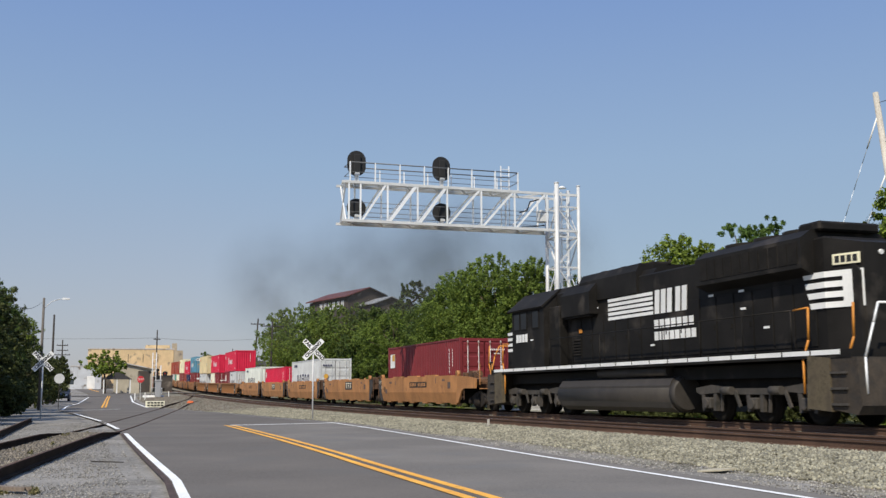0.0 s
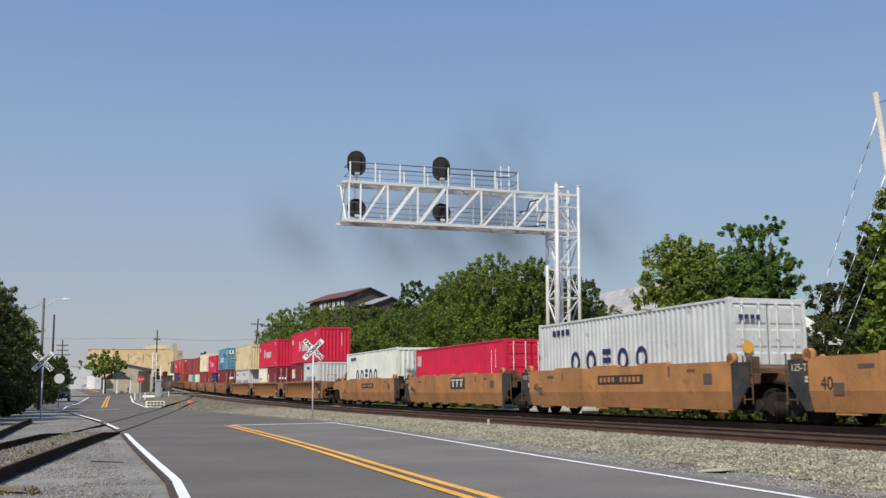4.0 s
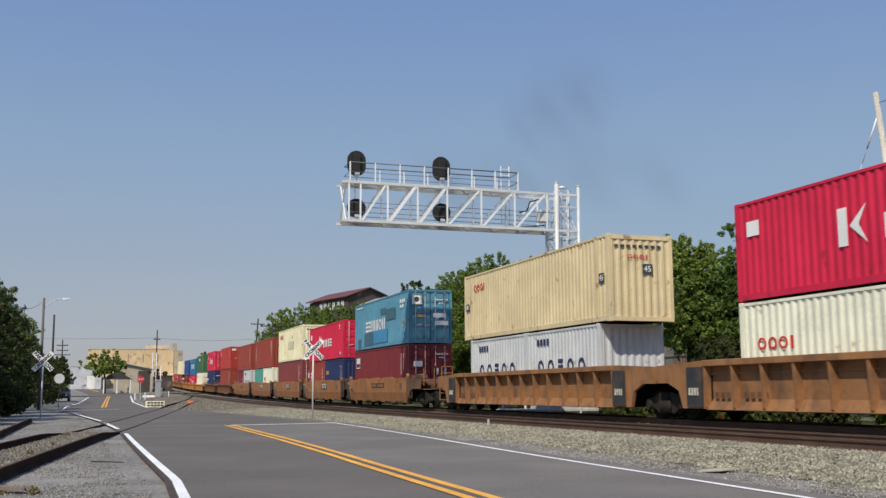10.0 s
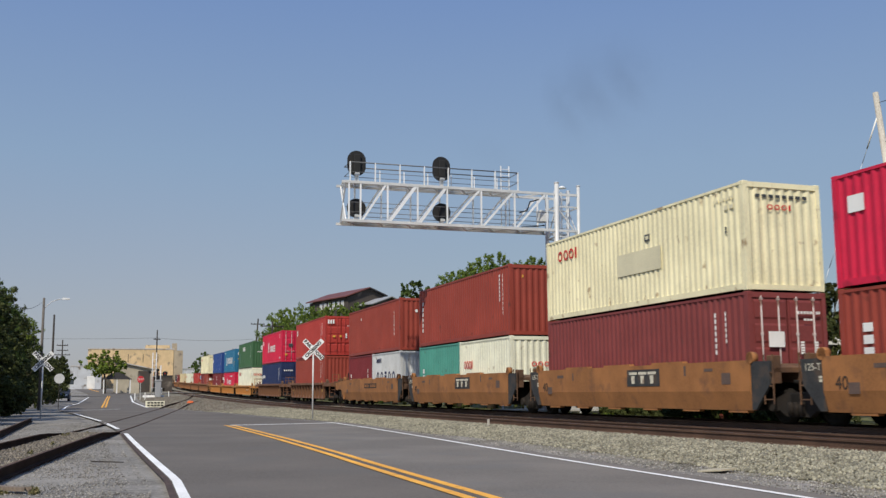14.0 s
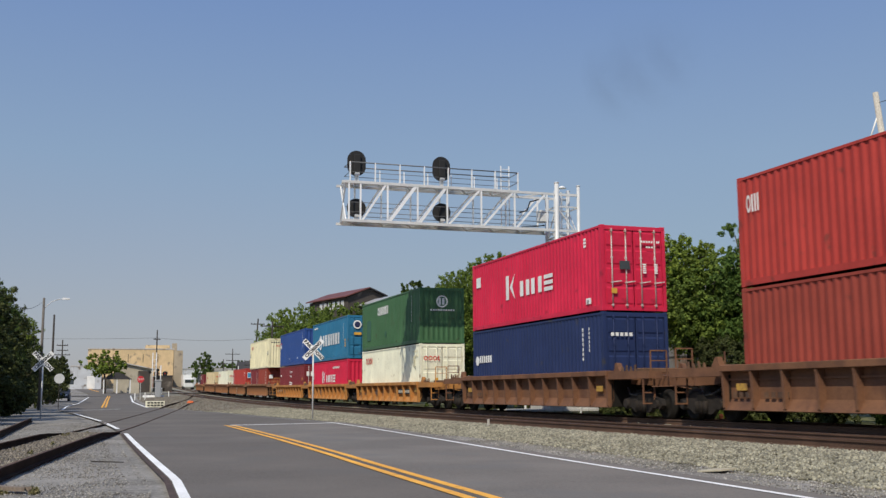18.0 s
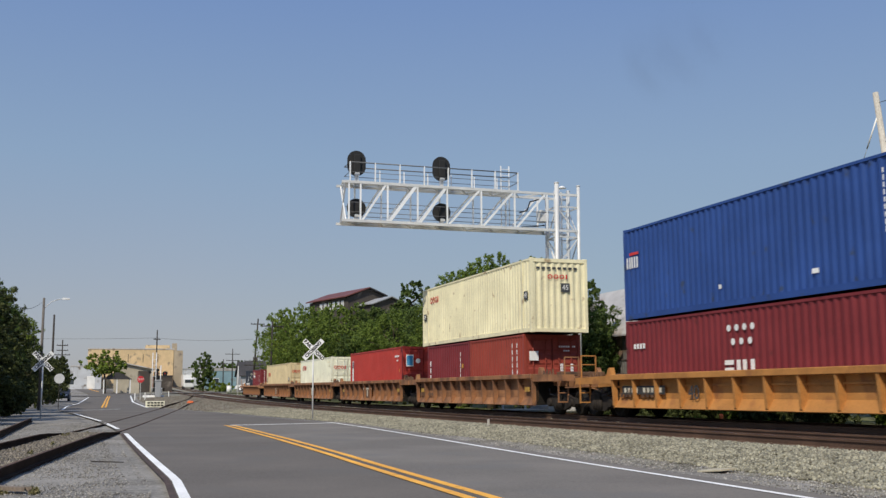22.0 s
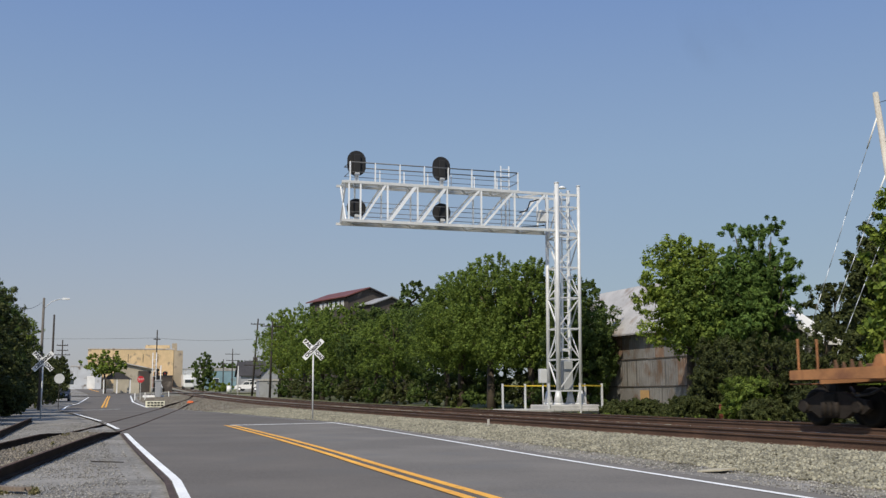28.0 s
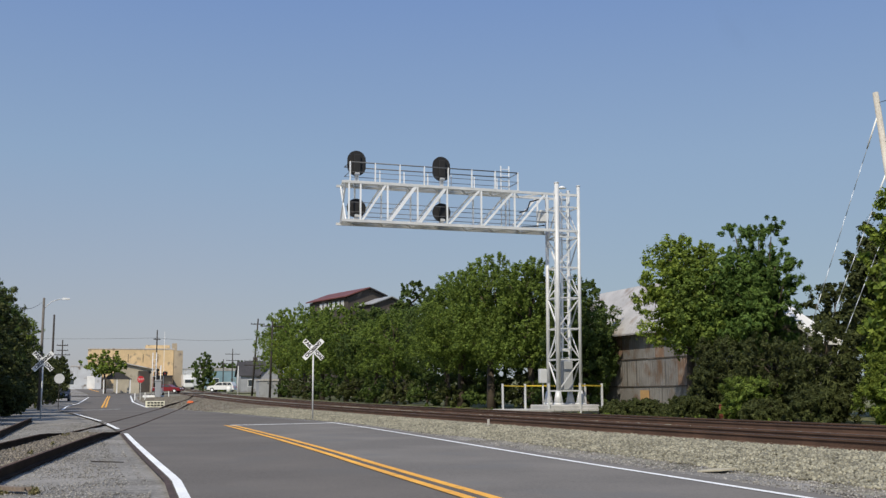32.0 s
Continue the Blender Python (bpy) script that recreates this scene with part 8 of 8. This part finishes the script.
sedan = car("sedan", "dark red sedan crossing the junction", -125, -19, 0, CAR_RED,
            [(-2.4, 0.35), (2.4, 0.35), (2.45, 0.7), (2.2, 0.88), (1.1, 0.96), (0.35, 1.38), (-1.0, 1.40), (-1.75, 1.02), (-2.4, 0.98), (-2.48, 0.7)], 4.9, 1.8, 0.33,
            [[(0.95, 0.98), (0.3, 1.32), (-0.25, 1.33), (-0.25, 0.98)], [(-0.35, 0.98), (-0.35, 1.33), (-0.95, 1.33), (-1.55, 1.02)]])
tk = thing("box_truck", stand(-190, 2.0), "white box truck parked beyond the crossing", "truck")
part("box", Shape().box(-3, 2.2, -1.2, 1.2, 0.9, 3.4, c=0.04), CAR_WHITE, tk)
part("cab", Shape().box(2.2, 4.0, -1.1, 1.1, 0.6, 2.5, c=0.15), CAR_WHITE, tk)
part("windscreen", Shape().box(4.0, 4.02, -0.9, 0.9, 1.6, 2.3), GLASS, tk)
for x in (-1.8, 3.1):
    for y in (-1.0, 1.0):
        part("wheel", Shape().tube((x, y - 0.14, 0.45), (x, y + 0.14, 0.45), 0.45, seg=14), BLACK, tk)
car("parked_car", "dark parked car beside the road", -82, -20.1, 0, material("dark_grey_car_paint", (0.05, 0.05, 0.055), 0.3, grain=0.02),
         [(-2.3, 0.35), (2.3, 0.35), (2.35, 0.7), (2.1, 0.88), (1.1, 0.96), (0.35, 1.40), (-1.3, 1.42), (-2.1, 1.0), (-2.35, 0.7)], 4.7, 1.8, 0.33,
         [[(0.95, 0.98), (0.3, 1.32), (-1.2, 1.33), (-1.6, 0.98)]])

# ---- loose stone and ties ----
def stones(name, count, place, size, mat, label, seed):
    """Many small angular stones in one object."""
    rng = np.random.default_rng(seed)
    base = np.array([(1, 0, 0.1), (0.2, 1, -0.1), (-0.9, 0.3, 0.15), (-0.3, -0.9, -0.05), (0.1, 0.05, 0.8), (-0.05, 0.1, -0.7)])
    tri = np.array([(0, 1, 4), (1, 2, 4), (2, 3, 4), (3, 0, 4), (1, 0, 5), (2, 1, 5), (3, 2, 5), (0, 3, 5)])
    pos = np.array([place(rng) for _ in range(count)])
    sc = size * rng.uniform(0.5, 1.4, (count, 1)) * rng.uniform(0.7, 1.2, (count, 3))
    ang = rng.uniform(0, 2 * math.pi, count)
    tilt = rng.uniform(-0.8, 0.8, count)
    v = base[None] * sc[:, None, :]
    v = v + rng.normal(scale=size * 0.14, size=v.shape)
    x = v[..., 0] * np.cos(tilt)[:, None] + v[..., 2] * np.sin(tilt)[:, None]
    z = -v[..., 0] * np.sin(tilt)[:, None] + v[..., 2] * np.cos(tilt)[:, None]
    y = v[..., 1]
    c, s_ = np.cos(ang)[:, None], np.sin(ang)[:, None]
    co = np.stack([x * c - y * s_, x * s_ + y * c, z], axis=-1) + pos[:, None, :]
    f = (tri[None] + 6 * np.arange(count)[:, None, None]).reshape(-1)
    me = bpy.data.meshes.new(name)
    me.vertices.add(count * 6)
    me.vertices.foreach_set("co", co.astype(np.float32).ravel())
    me.loops.add(len(f))
    me.loops.foreach_set("vertex_index", f.astype(np.int32))
    me.polygons.add(len(f) // 3)
    me.polygons.foreach_set("loop_start", np.arange(0, len(f), 3, dtype=np.int32))
    me.update(calc_edges=True)
    me.materials.append(mat)
    return tagged(new(name, me), label, "stones", kind="stuff")


def on_shoulder(rng):
    s = 37 - 60 * rng.random() ** 1.5
    a = curve(RIGHT_EDGE, s)
    b = 0.75 + 0.6 * smooth(14, 27, s)
    n = a + b + (min(-4.1, a + 4) - a - b + 0.3) * rng.random()
    q = at(s, n, land(s, n) + 0.012)
    return q.x, q.y, q.z


def far_shoulder(rng):
    s = -20 - 90 * rng.random()
    a = curve(RIGHT_EDGE, s)
    n = a + 0.8 + (-4.2 - a - 0.8) * rng.random()
    q = at(s, n, land(s, n) + 0.01)
    return q.x, q.y, q.z


def in_track(rng):
    s = 34 - 60 * rng.random()
    n = -4.6 + 7.6 * rng.random()
    q = at(s, n, land(s, n) + 0.01)
    return q.x, q.y, q.z


def left_gravel(rng):
    s = 33 - 34 * rng.random() ** 1.3
    w = curve(LEFT_EDGE, s) - 0.35
    n = w - 6.0 * rng.random()
    q = at(s, n, land(s, n) + 0.004)
    return q.x, q.y, q.z


def in_spur(rng):
    s = 34 - 22 * rng.random()
    n = curve(SPUR, s) + rng.uniform(-0.7, 0.7)
    q = at(s, n, 0.035)
    return q.x, q.y, q.z


def verge_chips(rng):
    s = 38 - 36 * rng.random() ** 1.3
    n = curve(RIGHT_EDGE, s) + 0.35 + 1.2 * rng.random()
    q = at(s, n, land(s, n) + 0.003)
    return q.x, q.y, q.z


STONE = material("mixed_ballast_stone", (0.285, 0.268, 0.20), 0.95, grain=0.2, grain_size=0.02, blotch=0.2, blotch_size=0.5, bump=0.3, island=0.5)
STONE_BROWN = material("old_brown_ballast", (0.20, 0.175, 0.14), 0.95, grain=0.2, grain_size=0.02, blotch=0.2, blotch_size=0.5, bump=0.3, island=0.45)
STONE_GREY = material("grey_gravel_chips", (0.29, 0.275, 0.25), 0.95, grain=0.2, grain_size=0.02, blotch=0.1, blotch_size=0.5, bump=0.3, island=0.5)
stones("ballast_stones", 46000, on_shoulder, 0.035, STONE, "loose angular grey-brown ballast stones on the shoulder", 1)
stones("ballast_stones_far", 7000, far_shoulder, 0.06, STONE_BROWN, "loose ballast stones along the far shoulder", 2)
stones("ballast_between_rails", 9000, in_track, 0.05, STONE, "ballast stones between the rails and ties", 3)
stones("gravel_chips", 24000, left_gravel, 0.016, STONE_GREY, "small grey gravel chips beside the road", 4)
stones("spur_stones", 5000, in_spur, 0.028, STONE_BROWN, "brown-grey stones between the spur rails", 8)
stones("verge_chips", 9000, verge_chips, 0.02, STONE_GREY, "small grey stone chips at the road's edge", 5)

# weeds between the spur rails and along the ballast
def weeds(name, spots, label, seed, mat):
    rng = np.random.default_rng(seed)
    lobes = []
    for s, n, r in spots:
        q = at(s, n, land(s, n) + r * 0.35)
        lobes.append(((q.x, q.y, q.z), (r, r, r * 0.7)))
    me = leaves(name, lobes, 90 * len(spots), 0.045, mat, rng, -1.5, 0.25)
    return tagged(new(name, me), label, "weeds", kind="stuff")


rr = random.Random(9)
weeds("spur_weeds", [(s, curve(SPUR, s) + rr.uniform(-0.55, 0.55), rr.uniform(0.05, 0.14)) for s in [12.5 + 1.9 * i for i in range(10)]], "dry weeds between the spur rails", 6, leaf_material("dry_weed_blades", (0.12, 0.12, 0.05), (0.30, 0.26, 0.13), 0.2))
weeds("track_weeds", [(rr.uniform(-20, 24), rr.uniform(4.6, 5.6), rr.uniform(0.08, 0.2)) for i in range(110)], "green weeds along the far edge of the tracks", 7, LEAF_LIGHT)

# ties, the nearest ones as parts of their tracks
tie_mesh = Shape().box(-0.11, 0.11, -1.3, 1.3, -0.17, 0.0, c=0.012).mesh("tie", TIE)
tracks = {o.name: o for o in scene.objects if o.get("category") == "railway track"}
for name, centre, lift in (("main_track_far", lambda s: FAR_N, RAIL_Z - 0.172), ("main_track_near", lambda s: NEAR_N, RAIL_Z - 0.172)):
    for i in range(120):
        s = 34 - i * 0.53
        part("tie", tie_mesh, None, tracks[name], m=stand(s, centre(s), lift))
for i in range(6):
    s = 38 - i * 0.56
    part("tie", tie_mesh, None, tracks["spur_track"], m=stand(s, curve(SPUR, s), 0.015))
# an old board lying in the gravel, a stake and a flat scrap by the road
ob = thing("old_board", stand(31.95, -16.98, 0.02, 40), "splintered old timber board lying in the gravel", "board")
part("plank", Shape().prism([(-0.42, -0.05), (0.25, -0.07), (0.36, -0.02), (0.30, 0.03), (0.40, 0.06), (-0.38, 0.07)], 0.0, 0.05, "z"), WOOD, ob)
part("splinter", Shape().prism([(-0.3, 0.10), (0.2, 0.09), (0.26, 0.12), (-0.25, 0.15)], 0.0, 0.035, "z"), WOOD, ob)
weeds("verge_weeds", [(31.9 + rr.uniform(-0.5, 0.5), -16.95 + rr.uniform(-0.35, 0.3), rr.uniform(0.02, 0.055)) for i in range(9)], "dry weeds round an old board in the gravel", 12, bpy.data.materials["dry_weed_blades"])
stk = thing("survey_stake", stand(17.4, -4.55, 0.18), "short pale stake in the ballast", "stake")
part("stake", Shape().box(-0.03, 0.03, -0.03, 0.03, -0.05, 0.24, c=0.006), WOOD_PALE, stk)
scr = thing("flat_scrap", stand(33.0, -7.1, 0.04, 10), "flat pale scrap of card on the verge", "scrap")
part("sheet", Shape().box(-0.25, 0.25, -0.16, 0.16, 0.0, 0.02, m=pose(0, 0, 0, 4, -5, 0)), material("pale_card", (0.5, 0.45, 0.33), 0.9), scr)

# small litter: a stick, an orange rag, a white drum, a rusty drum and pale rubbish
dead = thing("stick", stand(27.0, -15.66, 0.02, 42), "thin dark dead stick lying on the gravel", "stick")
part("twig", Shape().tube((-0.38, 0, 0.015), (0.38, 0.03, 0.02), 0.014, 0.008, seg=6), WOOD_DARK, dead)
rag = thing("orange_rag", stand(-52.1, -7.7, 0.14, 20), "crumpled orange rag lying beside the spur rail", "rag")
part("cloth", Shape().prism([(-0.3, 0.0), (0.3, 0.0), (0.22, 0.12), (0.05, 0.2), (-0.12, 0.1)], -0.22, 0.22), material("faded_orange_cloth", (0.75, 0.16, 0.05), 0.9, grain=0.1, grain_size=0.05, bump=0.3), rag)
wd = thing("white_drum", stand(-131, 4.6, 0.35), "small white drum standing beside the far rails", "drum")
part("shell", Shape().tube((0, 0, 0), (0, 0, 1.15), 0.42, 0.4, seg=18), WHITE, wd)
part("lid", Shape().tube((0, 0, 1.15), (0, 0, 1.2), 0.44, seg=18), GALV, wd)
rd = thing("rusty_drum", stand(13.1, 6.7, 0.1), "dented rusty red drum among the weeds", "drum")
RUST_RED = material("rusty_red_paint", (0.22, 0.05, 0.03), 0.8, grain=0.2, grain_size=0.05, dirt=(0.10, 0.05, 0.03), dirt_amount=0.4, dirt_size=0.2)
part("shell", Shape().tube((0, 0, 0), (0, 0, 0.62), 0.2, seg=18), RUST_RED, rd)
for z in (0.03, 0.2, 0.4, 0.58):
    part("rim", Shape().tube((0, 0, z), (0, 0, z + 0.03), 0.21, seg=18), RUST_RED, rd)
lrng = random.Random(4)
for k in range(4):
    q = thing("rubbish", stand(19.2 + lrng.uniform(-0.2, 1.1), 5.9 + lrng.uniform(-0.2, 0.3), 0.12, lrng.uniform(0, 180)), "pale scrap of rubbish caught in the brush", "rubbish", "rubbish in the brush")
    w = lrng.uniform(0.03, 0.07)
    part("scrap", Shape().prism([(-w, 0.0), (w, 0.0), (w * 0.7, w), (-w * 0.2, w * 1.5), (-w * 0.9, w * 0.6)], -w * 0.5, w * 0.5), WHITE, q)

# ---- drifting exhaust haze ----
def haze_material(name, dense, low, high):
    m = bpy.data.materials.new(name)
    m.use_nodes = True
    N, L = m.node_tree.nodes, m.node_tree.links
    N.clear()
    out, mix, tr, df = N.new("ShaderNodeOutputMaterial"), N.new("ShaderNodeMixShader"), N.new("ShaderNodeBsdfTransparent"), N.new("ShaderNodeBsdfDiffuse")
    df.inputs["Color"].default_value = (0.07, 0.068, 0.07, 1)
    tc, gr, mp = N.new("ShaderNodeTexCoord"), N.new("ShaderNodeTexGradient"), N.new("ShaderNodeMapping")
    gr.gradient_type = "SPHERICAL"
    mp.inputs["Scale"].default_value = (0.0, 1.0, 1.0)
    nz = N.new("ShaderNodeTexNoise")
    nz.inputs["Scale"].default_value, nz.inputs["Detail"].default_value = 1.6, 3.0

    def spread(source, lo, hi, a, z, curve_="LINEAR"):
        r = N.new("ShaderNodeMapRange")
        r.interpolation_type = curve_
        for key, v in (("From Min", lo), ("From Max", hi), ("To Min", a), ("To Max", z)):
            r.inputs[key].default_value = v
        L.new(source, r.inputs["Value"])
        return r.outputs[0]

    def times(a, b):
        q = N.new("ShaderNodeMath")
        q.operation = "MULTIPLY"
        L.new(a, q.inputs[0])
        L.new(b, q.inputs[1])
        return q

    L.new(tc.outputs["Object"], mp.inputs["Vector"])
    L.new(mp.outputs[0], gr.inputs["Vector"])
    L.new(tc.outputs["Object"], nz.inputs["Vector"])
    soft_edge = spread(gr.outputs["Fac"], 0.0, 0.85, 0.0, 1.0, "SMOOTHSTEP")
    wisps = spread(nz.outputs["Fac"], 0.25, 0.75, dense * 0.35, dense)
    # smoke thins as it rises
    geo, sep = N.new("ShaderNodeNewGeometry"), N.new("ShaderNodeSeparateXYZ")
    L.new(geo.outputs["Position"], sep.inputs[0])
    thin = spread(sep.outputs["Z"], low, high, 1.0, 0.0, "SMOOTHSTEP")
    mul = times(times(soft_edge, wisps).outputs[0], thin)
    L.new(mul.outputs[0], mix.inputs[0])
    L.new(tr.outputs[0], mix.inputs[1])
    L.new(df.outputs[0], mix.inputs[2])
    L.new(mix.outputs[0], out.inputs["Surface"])
    return m


SMOKE = haze_material("thin_diesel_smoke", 0.40, 15.0, 27.0)
OLD_SMOKE = haze_material("spent_diesel_smoke", 0.115, 30.0, 46.0)
PUFFS = []


def puff_mesh(seed, mat):
    """A thin shallow bowl of smoke, one metre in radius."""
    rng = random.Random(seed)
    sh = Shape()
    rings, seg = 6, 20
    pts = [(-0.12, 0, 0)]
    for i in range(1, rings + 1):
        r = i / rings
        for j in range(seg):
            a = 2 * math.pi * j / seg
            q = r * (1 + rng.uniform(-0.04, 0.04))
            pts.append((-0.12 + 0.25 * r * r + rng.uniform(-0.02, 0.02), q * math.cos(a), q * math.sin(a)))
    faces = [(0, 1 + j, 1 + (j + 1) % seg) for j in range(seg)]
    for i in range(rings - 1):
        a = 1 + i * seg
        faces += [(a + j, a + seg + j, a + seg + (j + 1) % seg, a + (j + 1) % seg) for j in range(seg)]
    return sh.add(pts, faces, True).mesh("haze", mat)


def puff(s, n, z, r, ds, dn, dz, sink, seed, mat=None):
    ob = thing("smoke_puff", stand(s, n, z), "thin dark diesel smoke drifting behind the gantry", "smoke", "smoke puffs")
    h = part("haze", puff_mesh(seed, mat or SMOKE), None, ob, m=Matrix.Diagonal((r, r, r, 1)))
    h.visible_shadow = False
    PUFFS.append((ob, s, n, z, ds, dn, dz, sink))


puff(-46, 11.5, 12.0, 9.0, 0.3, 1.1, 1.25, 0, 1)
puff(-44, 17.0, 12.6, 9.0, 0.3, 1.1, 1.3, 0, 2)
puff(-48, 7.0, 12.2, 7.5, 0.3, 0.9, 1.1, 0, 3)
puff(-66, 2.5, 12.6, 9.0, 0.2, 0.6, 2.0, 0, 4)
puff(-42, 25.0, 13.6, 8.5, 0.3, 1.0, 1.2, 0, 6)
puff(-40, 13.0, 11.0, 7.0, 0.4, 1.4, 1.5, 0, 7)
puff(-44, 15.3, 23.0, 6.6, 0.0, 1.17, 0.66, 7, 8, OLD_SMOKE)
puff(-44.5, 18.6, 24.2, 5.6, 0.0, 1.2, 0.70, 7, 9, OLD_SMOKE)
puff(-43.5, 12.4, 21.0, 5.2, 0.0, 1.1, 0.62, 6, 10, OLD_SMOKE)


def motions():
    for ob, u, height in MOVERS:
        walk(ob, [(float(t), ride(u, t, height)) for t in range(33)])
    # the exhaust drifts up and away
    for ob, s, n, z, ds, dn, dz, sink in PUFFS:
        rows = []
        for t in range(0, 33, 2):
            rows.append((float(t), stand(s + ds * t, n + dn * t, z + dz * t - sink * max(0.0, 1 - t / 7) ** 2, 18)))
        walk(ob, rows)
    # the two road vehicles on the far street
    away = -26.6

    def on_street(n, turn):
        return stand(street(n), n, 0.05 + 0.31 * smooth(-9, -5, n) + 0.15 * smooth(2, 8, n), turn)

    stops = [(0.0, 9.25), (28.2, 9.0), (29.0, 8.69), (29.5, 8.5), (30.0, 8.15), (30.5, 7.5), (31.0, 6.5), (31.5, 5.35), (32.0, 4.0)]
    walk(suv, [(t, on_street(n, -90 + away)) for t, n in stops])
    stops = [(0.0, -74.0), (12.0, -66.0), (24.0, -46.0), (28.0, -24.8), (28.5, -22.6), (29.0, -20.5), (29.5, -18.6), (30.0, -16.65), (30.5, -14.25), (31.0, -11.5), (31.5, -9.0), (32.0, -5.4)]
    walk(sedan, [(t, on_street(n, 90 + (away if n > -25 else 0))) for t, n in stops])
    # the gate lifts once the train has gone
    g = stand(-108.5, -7.35, 1.15)
    lift = [(0.0, 2), (27.8, 2), (28.4, 32), (28.9, 60), (29.4, 80), (29.9, 87), (32.0, 88)]
    walk(gate, [(t, g @ pose(0, 0, 0, 0, a, 0)) for t, a in lift])


motions()
